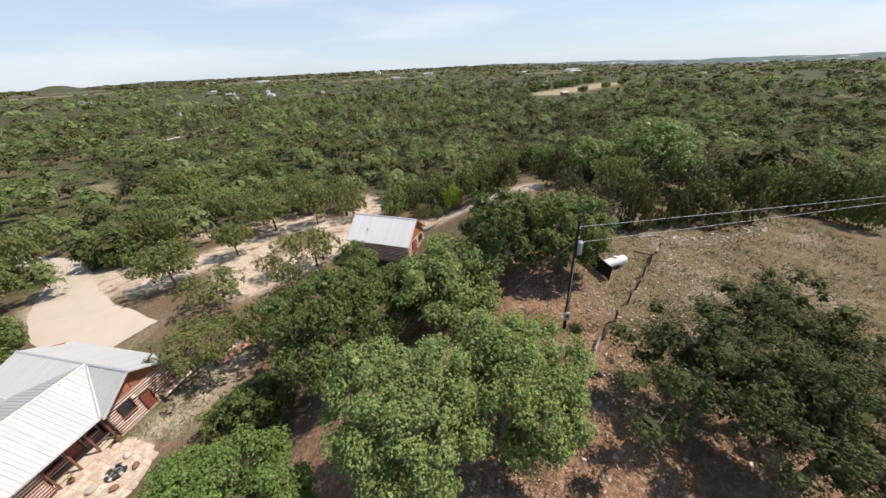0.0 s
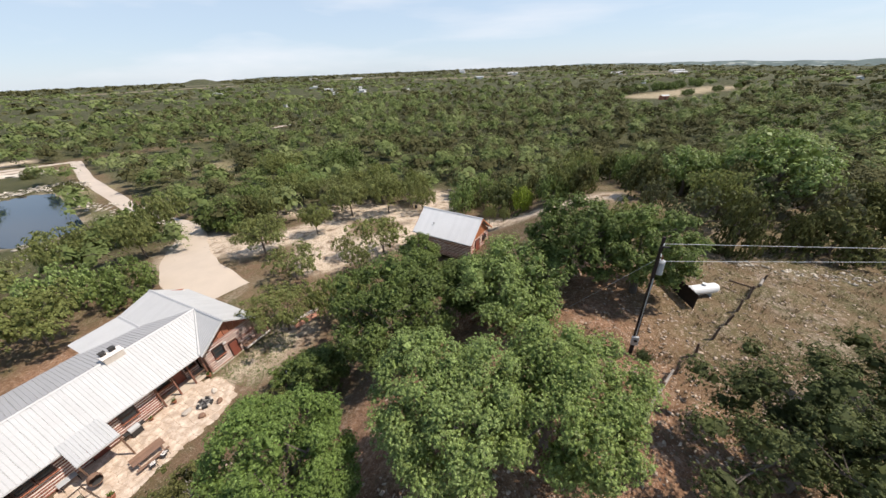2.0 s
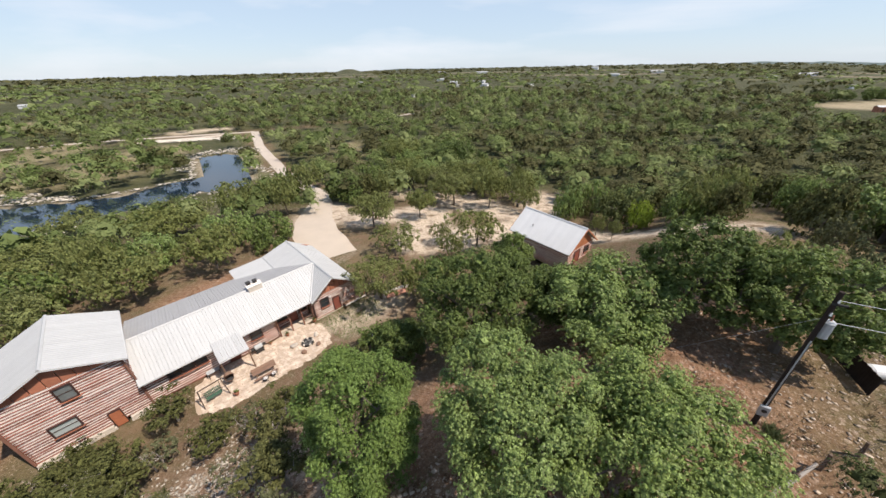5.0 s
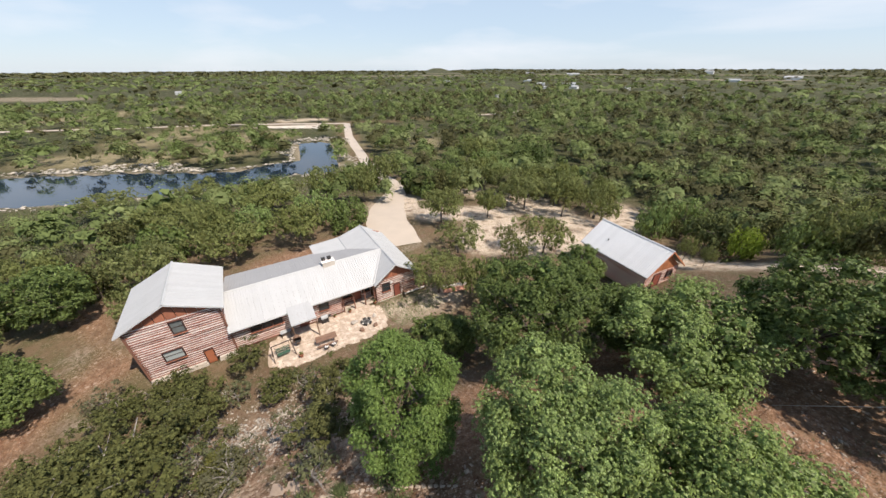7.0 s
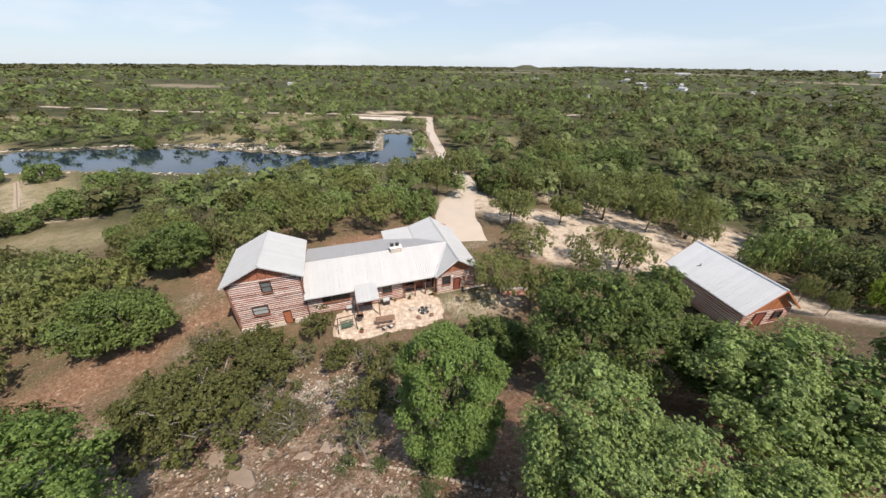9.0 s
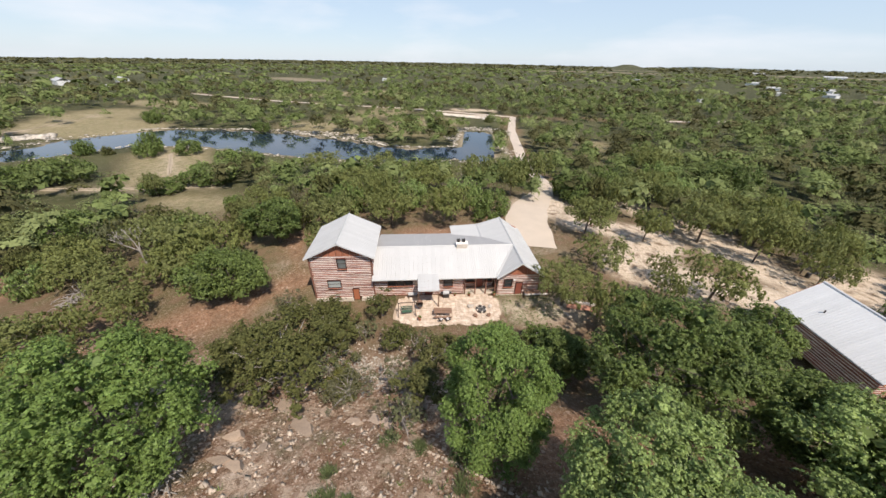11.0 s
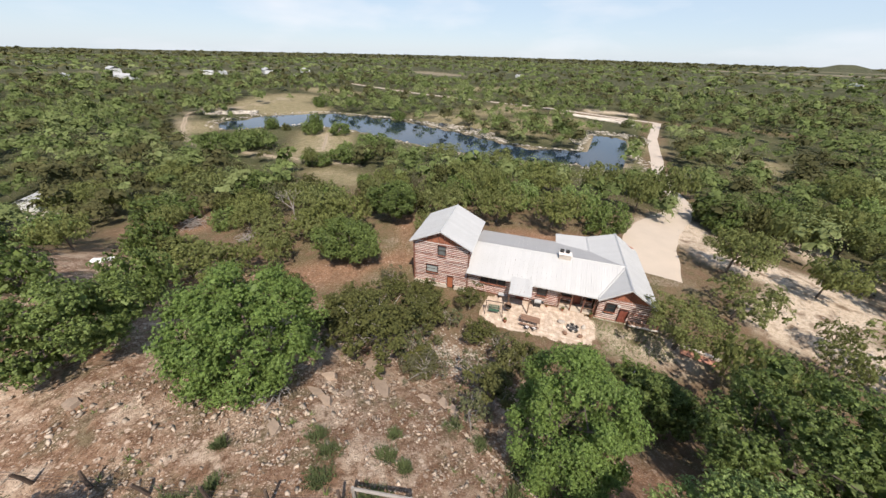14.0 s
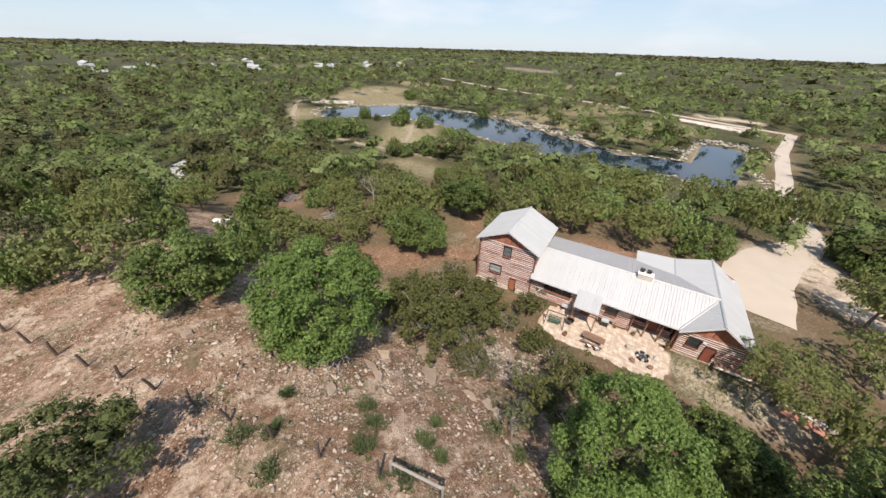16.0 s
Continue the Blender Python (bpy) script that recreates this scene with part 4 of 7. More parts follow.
def flagstones():
    rnd = random.Random(11)
    nx, ny = 27, 12
    px = [[(2.6 + 15.2 * i / nx + rnd.uniform(-0.2, 0.2), -5.4 + 6.6 * j / ny + rnd.uniform(-0.19, 0.19)) for j in range(ny + 1)] for i in range(nx + 1)]
    for i in range(nx):
        for j in range(ny):
            q = [px[i][j], px[i + 1][j], px[i + 1][j + 1], px[i][j + 1]]
            cx, cy = sum(p[0] for p in q) / 4, sum(p[1] for p in q) / 4
            if not inside_patio(cx, cy):
                continue
            out = []
            for k in range(4):
                a, b = q[k], q[(k + 1) % 4]
                for w in (0.16, 0.84):
                    out.append((a[0] + (b[0] - a[0]) * w, a[1] + (b[1] - a[1]) * w))
            bm = B()
            hgt = rnd.uniform(0.02, 0.04)
            tp = [bm.verts.new((cx + (x - cx) * 0.93, cy + (y - cy) * 0.93, hgt)) for x, y in out]
            bt = [bm.verts.new((cx + (x - cx) * 0.97, cy + (y - cy) * 0.97, -0.01)) for x, y in out]
            bm.faces.new(tp)
            for k in range(8):
                bm.faces.new((tp[k], bt[k], bt[(k + 1) % 8], tp[(k + 1) % 8]))
            bmesh.ops.recalc_face_normals(bm, faces=bm.faces)
            part("paving_stone", bm, M_FLAG, patio)


flagstones()


def picnic_table():
    t = thing("picnic_table", hw(9.3, -3.55, -0.72, -4), "brown weathered timber picnic table with two benches", "table")
    for k in range(5):
        bm = B()
        box(bm, (-1.2, -0.42 + k * 0.17, 0.72), (1.2, -0.27 + k * 0.17, 0.765), 0.01)
        part("tabletop_board", bm, M_WOOD, t)
    for s in (-1, 1):
        for k in range(2):
            bm = B()
            box(bm, (-1.2, s * 0.82 - 0.15 + k * 0.155, 0.42), (1.2, s * 0.82 + k * 0.155 - 0.005, 0.46), 0.01)
            part("bench_board", bm, M_WOOD, t)
        beam(t, (s * 0.85, -0.9, 0.4), (s * 0.85, 0.9, 0.4), 0.09, 0.07, M_WOOD, "crossbar")
        for q in (-1, 1):
            beam(t, (s * 0.85, q * 0.7, 0.0), (s * 0.85, q * 0.25, 0.72), 0.09, 0.05, M_WOOD, "leg")


picnic_table()


def fire_pit():
    t = thing("fire_pit", hw(14.58, -2.75, -0.72), "round stone fire pit with dark ash inside", "fire pit")
    for k in range(16):
        a = 2 * math.pi * k / 16
        bm = B()
        box(bm, (-0.13, -0.11, 0), (0.13, 0.11, 0.28), 0.03)
        s = part("stone", bm, M_DARK if k % 3 else M_STONE, t)
        s.matrix_local = pose(0.62 * math.cos(a), 0.62 * math.sin(a), 0, 0, 0, math.degrees(a) + 90)
    bm = B()
    tube(bm, (0, 0, 0), (0, 0, 0.08), 0.55, 0.5, 16)
    part("ash", bm, mat("ash", (0.13, 0.125, 0.12), 0.95, 0.4, 3, 30), t, "grey ash bed")
    bm = B()
    for k in range(4):
        a = k * 1.5
        tube(bm, (0.35 * math.cos(a), 0.35 * math.sin(a), 0.1), (-0.3 * math.cos(a), -0.2 * math.sin(a), 0.2), 0.05, 0.04, 7)
    q = part("charred_wood", bm, M_DARK, t)
    q["kind"] = "stuff"


fire_pit()


def boulder(name, m, size, seed, material, label, category="rock", group=""):
    bm = B()
    bmesh.ops.create_icosphere(bm, subdivisions=2, radius=1.0)
    r = random.Random(seed)
    o = Vector((r.uniform(0, 50), r.uniform(0, 50), r.uniform(0, 50)))
    for v in bm.verts:
        k = 1 + 0.45 * noise.noise(v.co * 1.1 + o) + 0.15 * noise.noise(v.co * 3 + o)
        v.co = Vector((v.co.x * size[0] * k, v.co.y * size[1] * k, max(-0.35, v.co.z) * size[2] * k))
    ob = part(name, bm, material)
    ob.matrix_world = m
    return tagged(ob, label, category, group)


for k, (x, y, s) in enumerate(((13.24, -2.1, 0.42), (15.35, -3.9, 0.36), (15.9, -2.2, 0.34), (13.6, -3.9, 0.38))):
    boulder("seat_stone", hw(x, y, -0.62, 40 * k), (s, s * 0.8, s * 0.7), 20 + k, M_WOOD if k % 2 else M_STONE, "rough stone seat beside the fire pit", "stone", "seats round the fire pit")


def swing():
    t = thing("garden_swing", hw(4.6, -3.0, -0.72, 4), "green slatted swing bench hanging in a pale timber frame", "swing")
    M_GREEN = mat("green_bench_paint", (0.045, 0.10, 0.06), 0.6, 0.2, 3, 30)
    for s in (-1, 1):
        for q in (-1, 1):
            beam(t, (s * 1.15, q * 0.65, 0), (s * 1.0, 0, 1.9), 0.09, 0.09, M_POST, "frame_leg")
    beam(t, (-1.15, 0, 1.9), (1.15, 0, 1.9), 0.1, 0.1, M_POST, "top_rail")
    for k in range(4):
        bm = B()
        box(bm, (-0.7, -0.28 + k * 0.13, 0.45), (0.7, -0.17 + k * 0.13, 0.48), 0.008)
        part("seat_slat", bm, M_GREEN, t)
    for k in range(4):
        bm = B()
        box(bm, (-0.7, 0.28 + k * 0.03, 0.52 + k * 0.13), (0.7, 0.31 + k * 0.03, 0.62 + k * 0.13), 0.008)
        part("back_slat", bm, M_GREEN, t)
    for s in (-1, 1):
        for y in (-0.25, 0.3):
            bm = B()
            tube(bm, (s * 0.68, y, 0.48), (s * 0.8, 0, 1.88), 0.012, seg=5)
            part("chain", bm, M_DARK, t)


swing()


def hanging_chair():
    t = thing("hanging_chair", hw(6.3, -2.0, -0.72), "brown woven egg-shaped chair hanging from the awning", "chair")
    bm = B()
    bmesh.ops.create_uvsphere(bm, u_segments=16, v_segments=12, radius=1.0, matrix=Matrix.Translation((0, -0.25, 1.0)) @ Matrix.Diagonal((0.46, 0.42, 0.66, 1)))
    bmesh.ops.delete(bm, geom=[f for f in bm.faces if f.calc_center_median().y < -0.45 and 0.72 < f.calc_center_median().z < 1.42], context="FACES")
    q = part("shell", bm, M_WOOD, t)
    sm = q.modifiers.new("thickness", "SOLIDIFY")
    sm.thickness = 0.03
    bm = B()
    bmesh.ops.create_uvsphere(bm, u_segments=12, v_segments=8, radius=1.0, matrix=Matrix.Translation((0, -0.25, 0.62)) @ Matrix.Diagonal((0.36, 0.33, 0.1, 1)))
    part("cushion", bm, M_DARK, t)
    bm = B()
    tube(bm, (0, -0.25, 1.64), (0, 0.15, 2.72), 0.015, seg=6)
    part("chain", bm, M_DARK, t)


hanging_chair()


def grill():
    t = thing("barbecue_grill", hw(10.0, 0.15, -0.72, 4), "black barbecue grill with a pale steel lid against the wall", "grill")
    bm = B()
    box(bm, (-0.42, -0.28, 0.1), (0.42, 0.28, 0.8), 0.02)
    part("cart", bm, M_DARK, t)
    bm = B()
    bmesh.ops.create_cone(bm, cap_ends=True, segments=16, radius1=0.3, radius2=0.3, depth=0.84, matrix=Matrix.Translation((0, 0, 0.82)) @ pose(0, 0, 0, 0, 90, 0))
    part("lid", bm, M_GREYBOX, t, "pale steel lid")
    for s in (-1, 1):
        bm = B()
        box(bm, (s * 0.62 - 0.2, -0.26, 0.78), (s * 0.62 + 0.2, 0.26, 0.82), 0.01)
        part("side_shelf", bm, M_DARK, t)
        for q in (-0.22, 0.22):
            bm = B()
            tube(bm, (s * 0.36, q, 0.1), (s * 0.36, q, 0.0), 0.05, seg=8)
            part("wheel", bm, M_DARK, t)


grill()


def patio_table():
    t = thing("side_table", hw(5.3, 0.2, -0.72), "grey side table under the eaves", "table")
    bm = B()
    box(bm, (-0.6, -0.3, 0.7), (0.6, 0.3, 0.75), 0.01)
    part("tabletop", bm, M_GREYBOX, t)
    for s in (-0.52, 0.52):
        for q in (-0.24, 0.24):
            bm = B()
            box(bm, (s - 0.03, q - 0.03, 0), (s + 0.03, q + 0.03, 0.7))
            part("leg", bm, M_DARK, t)


patio_table()


def metal_chair(x, y, rz):
    t = thing("metal_chair", hw(x, y, -0.72, rz), "black wrought-iron patio chair with a pale cushion", "chair", "chairs on the patio")
    bm = B()
    box(bm, (-0.24, -0.24, 0.42), (0.24, 0.24, 0.46), 0.01)
    part("seat", bm, M_DARK, t)
    bm = B()
    box(bm, (-0.2, -0.2, 0.46), (0.2, 0.2, 0.52), 0.03)
    part("cushion", bm, M_CHINK, t)
    for sx in (-0.22, 0.22):
        for sy in (-0.22, 0.22):
            bm = B()
            tube(bm, (sx, sy, 0), (sx, sy, 0.42), 0.015, seg=6)
            part("leg", bm, M_DARK, t)
    bm = B()
    for k in range(5):
        tube(bm, (-0.22 + k * 0.11, 0.22, 0.44), (-0.22 + k * 0.11, 0.28, 0.92), 0.012, seg=5)
    tube(bm, (-0.24, 0.28, 0.92), (0.24, 0.28, 0.92), 0.016, seg=6)
    part("backrest", bm, M_DARK, t)


metal_chair(9.0, -4.75, 160)
metal_chair(9.9, -4.7, 200)
M_CLAY = mat("terracotta", (0.30, 0.12, 0.07), 0.85, 0.15, 4, 30)


def flower_pot(x, y, s):
    t = thing("flower_pot", hw(x, y, -0.72), "terracotta pot holding a small green plant", "pot", "pots on the patio")
    bm = B()
    tube(bm, (0, 0, 0), (0, 0, 0.3 * s), 0.13 * s, 0.2 * s, 12)
    tube(bm, (0, 0, 0.3 * s), (0, 0, 0.36 * s), 0.22 * s, 0.22 * s, 12)
    part("pot", bm, M_CLAY, t)
    bm = B()
    r = random.Random(int(x * 10))
    for k in range(26):
        a, el = r.uniform(0, 6.3), r.uniform(0.2, 1.4)
        d = Vector((math.cos(a) * math.cos(el), math.sin(a) * math.cos(el), math.sin(el)))
        p = Vector((0, 0, 0.34 * s))
        w = d.cross(Vector((0, 0, 1))).normalized() * 0.04
        vs = [bm.verts.new(q) for q in (p, p + d * 0.15 * s + w, p + d * 0.34 * s, p + d * 0.15 * s - w)]
        bm.faces.new(vs)
    q = part("plant", bm, M_LEAF, t)
    q["kind"] = "stuff"


for x, y, s in ((6.25, -4.3, 1.2), (13.35, 0.3, 1.0), (16.9, 0.2, 1.1), (11.3, 0.4, 0.8)):
    flower_pot(x, y, s)

# low limestone garden wall and timber wall beside the house
M_PINK = mat("pink_flag", (0.42, 0.20, 0.13), 0.9, 0.15, 2, 20)


def low_wall(x1, y1, x2, y2, h, label):
    n = int(math.hypot(x2 - x1, y2 - y1) / 0.42)
    t = thing("garden_wall", pose(x1, y1, float(gz(x1, y1)), 0, 0, math.degrees(math.atan2(y2 - y1, x2 - x1))), label, "wall")
    r = random.Random(n)
    for k in range(n):
        for row in range(int(h / 0.2)):
            bm = B()
            w = 0.2 + r.uniform(0, 0.04)
            box(bm, (k * 0.42 + row * 0.1, -w, row * 0.2 - 0.06), (k * 0.42 + 0.4 + row * 0.1, w, row * 0.2 + 0.13 + r.uniform(0, 0.02)), 0.03)
            part("stone", bm, M_STONE, t)


low_wall(-28.7, 25.6, -27.0, 29.0, 0.5, "low pale limestone wall beside a red terrace")
low_wall(-24.6, 17.6, -23.3, 19.4, 0.4, "low pale limestone edging under the oaks")
bm = B()
box(bm, (0, -1.3, -0.1), (3.4, -0.25, 0.06), 0.02)
terr = part("terrace", bm, M_PINK)
terr.matrix_world = pose(-28.7, 25.6, -0.78, 0, 0, 63.4)
tagged(terr, "red paved terrace strip behind a low wall", "terrace", kind="structure")

# ---- utility pole, wires, tank and fences ----
POLE = (8.7, 19.2)
zp = float(gz(*POLE))
pole = thing("utility_pole", pose(*POLE, zp) @ Matrix.Rotation(radians(4.3), 4, Vector((0.36, -0.93, 0))), "dark creosoted wooden utility pole with a grey transformer", "utility pole")
bm = B()
tube(bm, (0, 0, -0.3), (0.15, -0.1, 9.9), 0.14, 0.095, 12)
part("shaft", bm, M_POLE, pole)
bm = B()
tube(bm, (0.42, 0.1, 7.2), (0.42, 0.1, 8.1), 0.22, 0.22, 14)
tube(bm, (0.42, 0.1, 8.1), (0.42, 0.1, 8.2), 0.23, 0.12, 14)
tf = part("transformer", bm, M_GREYBOX, pole, "grey steel transformer can")
bm = B()
tube(bm, (0.42, 0.1, 8.2), (0.42, 0.1, 8.5), 0.05, 0.03, 8)
part("bushing", bm, M_CLAY, tf)
bm = B()
box(bm, (-0.22, -0.34, 1.2), (0.22, -0.15, 1.95), 0.02)
mb = part("meter_box", bm, M_GREYBOX, pole, "grey meter box")
bm = B()
tube(bm, (0, -0.38, 1.65), (0, -0.34, 1.65), 0.12, 0.12, 12)
part("meter_glass", bm, M_GLASS, mb)
bm = B()
tube(bm, (0.0, -0.2, 1.95), (0.12, -0.2, 7.0), 0.035, seg=6)
part("conduit", bm, M_GREYBOX, pole)
bm = B()
box(bm, (0.05, -0.2, 9.2), (0.55, -0.12, 9.3), 0.01)
part("bracket", bm, M_DARK, pole)
bm = B()
for z in (9.35, 8.6):
    tube(bm, (0.2, -0.15, z), (0.2, -0.15, z + 0.16), 0.06, 0.04, 8)
ins = part("insulator", bm, M_WHITE, pole)
ins["kind"] = "stuff"


def wire(name, a, b, sag, label, r=0.016):
    cu = bpy.data.curves.new(name, "CURVE")
    cu.dimensions = "3D"
    cu.bevel_depth = r
    cu.bevel_resolution = 1
    sp = cu.splines.new("POLY")
    n = 24
    sp.points.add(n)
    for k in range(n + 1):
        t = k / n
        p = Vector(a).lerp(Vector(b), t) - Vector((0, 0, sag * 4 * t * (1 - t)))
        sp.points[k].co = (*p, 1)
    cu.materials.append(M_GREYBOX)
    return tagged(new(name, cu), label, "cable")


wire("power_cable", (POLE[0] - 0.46, POLE[1] - 0.3, zp + 9.4), (82.3, 34.7, 16.9), 0.3, "pale overhead power cable from the utility pole")
wire("power_cable", (POLE[0] - 0.2, POLE[1] - 0.1, zp + 8.1), (82.4, 34.8, 17.3), 0.3, "pale lower overhead cable from the utility pole")
wire("guy_wire", (POLE[0] - 0.5, POLE[1] - 0.25, zp + 8.3), (4.8, 23.9, float(gz(4.8, 23.9))), 0.0, "thin steel guy wire staying the pole", 0.012)


def tank():
    x, y = 16.35, 27.75
    t = thing("propane_tank", pose(x, y, float(gz(x, y)), 0, 0, 22), "white steel propane tank lying on two feet", "tank")
    bm = B()
    prof = [(-1.5, 0.02), (-1.47, 0.2), (-1.38, 0.36), (-1.2, 0.46), (1.2, 0.46), (1.38, 0.36), (1.47, 0.2), (1.5, 0.02)]
    rings = [[bm.verts.new((px, r * math.cos(2 * math.pi * k / 18), 0.75 + r * math.sin(2 * math.pi * k / 18))) for k in range(18)] for px, r in prof]
    for a, b in zip(rings[:-1], rings[1:]):
        for k in range(18):
            bm.faces.new((a[k], a[(k + 1) % 18], b[(k + 1) % 18], b[k]))
    bm.faces.new(rings[0][::-1])
    bm.faces.new(rings[-1])
    bmesh.ops.recalc_face_normals(bm, faces=bm.faces)
    part("shell", bm, M_WHITE, t)
    bm = B()
    tube(bm, (0, 0, 1.18), (0, 0, 1.38), 0.2, 0.17, 12)
    part("valve_dome", bm, M_WHITE, t)
    for s in (-0.8, 0.8):
        bm = B()
        box(bm, (s - 0.08, -0.3, -0.02), (s + 0.08, 0.3, 0.36), 0.01)
        part("foot", bm, M_GREYBOX, t)


tank()


def screen():
    x1, y1, x2, y2 = 14.1, 29.2, 15.0, 25.6
    t = thing("board_screen", pose(x1, y1, float(gz(x1, y1)), 0, 0, math.degrees(math.atan2(y2 - y1, x2 - x1))), "dark stained board screen hiding the tank", "fence")
    n = 18
    for k in range(n):
        bm = B()
        box(bm, (k * 0.205, -0.02, 0.05), (k * 0.205 + 0.19, 0.02, 1.5 + 0.03 * (k % 2)), 0.006)
        part("board", bm, M_POLE, t)
    for x in (0.0, 1.85, 3.65):
        bm = B()
        box(bm, (x - 0.05, 0.02, -0.2), (x + 0.05, 0.12, 1.45), 0.01)
        part("post", bm, M_POLE, t)


screen()


def fence(pts, gap, label, seed=3):
    """Cedar posts with wires between them."""
    r = random.Random(seed)
    x0, y0 = pts[0]
    t = thing("fence", pose(x0, y0, 0), label, "fence")
    line = []
    for (xa, ya), (xb, yb) in zip(pts[:-1], pts[1:]):
        k = max(1, int(math.hypot(xb - xa, yb - ya) / gap))
        line += [(xa + (xb - xa) * q / k, ya + (yb - ya) * q / k) for q in range(k)]
    line.append(pts[-1])
    tops = []
    for x, y in line:
        z = float(gz(x, y))
        h, lx, ly = r.uniform(1.2, 1.5), r.uniform(-0.22, 0.22), r.uniform(-0.22, 0.22)
        bm = B()
        a = Vector((x - x0, y - y0, z - 0.25))
        tube(bm, a, a + Vector((lx * 0.5, ly * 0.5, h * 0.6 + 0.25)), 0.10, 0.088, 7)
        tube(bm, a + Vector((lx * 0.5, ly * 0.5, h * 0.6 + 0.25)), a + Vector((lx, ly, h + 0.25)), 0.088, 0.07, 7)
        part("post", bm, M_POST, t)
        tops.append(a + Vector((0, 0, 0.25)))
    for h in (0.35, 0.75, 1.1):
        for a, b in zip(tops[:-1], tops[1:]):
            bm = B()
            tube(bm, a + Vector((0, 0, h)), b + Vector((0, 0, h)), 0.008, seg=4)
            part("wire", bm, M_DARK, t)
    return t


fR = fence([(6.1, 9.5), (9.4, 15.9), (15.0, 21.9), (22.0, 30.2)], 2.3, "rustic cedar post and wire fence on dry ground", seed=5)
fL = fence([(-6.2, -2.2), (-5.2, -9.0), (-4.6, -21.1), (-3.8, -30), (-3.2, -52)], 2.9, "cedar post and wire fence along the stony ridge", seed=8)
for a, b, w in (((9.2, 15.2, 0.9), (10.9, 17.7, 0.55), 0.09), ((21.0, 28.7, 1.2), (22.2, 30.4, 0.9), 0.11), ((7.9, 13.0, 0.7), (9.3, 15.7, 1.0), 0.08)):
    zz = float(gz(a[0], a[1]))
    bm = B()
    tube(bm, (a[0] - 6.1, a[1] - 9.5, zz + a[2]), (b[0] - 6.1, b[1] - 9.5, zz + b[2]), w, w * 0.8, 8)
    part("brace_pole", bm, M_DEAD, fR, "pale bleached brace pole")
bm = B()
tube(bm, (13.2, 20.3, 10.2), (14.6, 19.0, 10.4), 0.07, 0.06, 8)
part("brace_pole", bm, M_POST, fR, "dark weathered rail")
bm = B()
for a, b in (((0, 0, 1.2), (-0.1, -3.0, 1.15)), ((0.0, -3.0, 0.1), (-0.1, -3.0, 1.3)), ((0.1, 0, 0.1), (0.0, 0, 1.3))):
    zz = float(gz(-6.2, -2.2))
    tube(bm, (a[0], a[1], zz + a[2]), (b[0], b[1], zz + b[2]), 0.09, 0.085, 8)
part("brace_frame", bm, M_DEAD, fL, "pale H-shaped corner brace")


def barrel(x, y):
    """An upright steel drum with rolled hoops."""
    t = thing("barrel", pose(x, y, float(gz(x, y))), "black steel burn barrel on the bare yard", "barrel")
    bm = B()
    tube(bm, (0, 0, -0.03), (0, 0, 0.86), 0.31, seg=18)
    part("body", bm, M_DARK, t)
    for z in (0.02, 0.3, 0.58, 0.85):
        bm = B()
        tube(bm, (0, 0, z), (0, 0, z + 0.04), 0.335, seg=18)
        part("hoop", bm, M_DARK, t)


barrel(-25.9, 69.7)

# ---- far small buildings and the shed ----


def shed(x, y, z, w, d, h, rz, label, roof=None):
    t = thing("shed", pose(x, y, z, 0, 0, rz), label, "shed")
    bm = B()
    box(bm, (-w / 2, -d / 2, -0.3), (w / 2, d / 2, h), 0.02)
    part("wall", bm, M_WHITE if roof is None else M_GABLE, t)
    for s in (-1, 1):
        bm = B()
        slab(bm, [(-w / 2 - 0.3, 0, h + d * 0.22), (w / 2 + 0.3, 0, h + d * 0.22), (w / 2 + 0.3, s * (d / 2 + 0.3), h - 0.1), (-w / 2 - 0.3, s * (d / 2 + 0.3), h - 0.1)][::s], 0.08)
        bmesh.ops.recalc_face_normals(bm, faces=bm.faces)
        part("roof_sheet", bm, M_ROOF, t)
    bm = B()
    box(bm, (-0.5, -d / 2 - 0.06, 0), (0.5, -d / 2, min(2.0, h * 0.9)))
    part("door", bm, M_FRAME, t)


shed(-56.5, -101.5, -4.8, 4.2, 3.2, 2.4, 20, "small pale shed among the trees")
for x, y, w, d, h, rz in ((-378, 704, 26, 10, 4, 10), (-428, 675, 18, 9, 4, 30), (-88, 1470, 40, 16, 7, 5), (-477, 2380, 40, 18, 14, 0), (120, 372, 7, 4, 3.4, 20),
                          (-520, -330, 34, 12, 5, 40), (-560, -290, 22, 10, 5, 40), (-420, -480, 22, 11, 6, 60), (-310, -520, 26, 9, 4, 70), (-260, -560, 30, 9, 4, 75),
                          (-690, 640, 20, 9, 4, 15), (-560, 820, 24, 10, 4, 20), (-180, 1180, 30, 11, 5, 0), (250, 1250, 34, 12, 5, 0), (480, 1400, 40, 12, 5, 0), (-900, 1700, 60, 16, 6, 30), (-1300, 1900, 70, 16, 6, 30), (700, 2100, 70, 16, 7, 0)):
    shed(x, y, float(gz(x, y)), w, d, h, rz, "distant pale farm building among the woods", 1 if w < 10 else None)
for k, (x, y, w) in enumerate(FARMS):
    shed(x, y, float(gz(x, y)), w, min(w * 0.6, 9), 3.4, (37 * k) % 180, "distant white farm building among the woods")

# ---- rocks and low plants on the slope ----


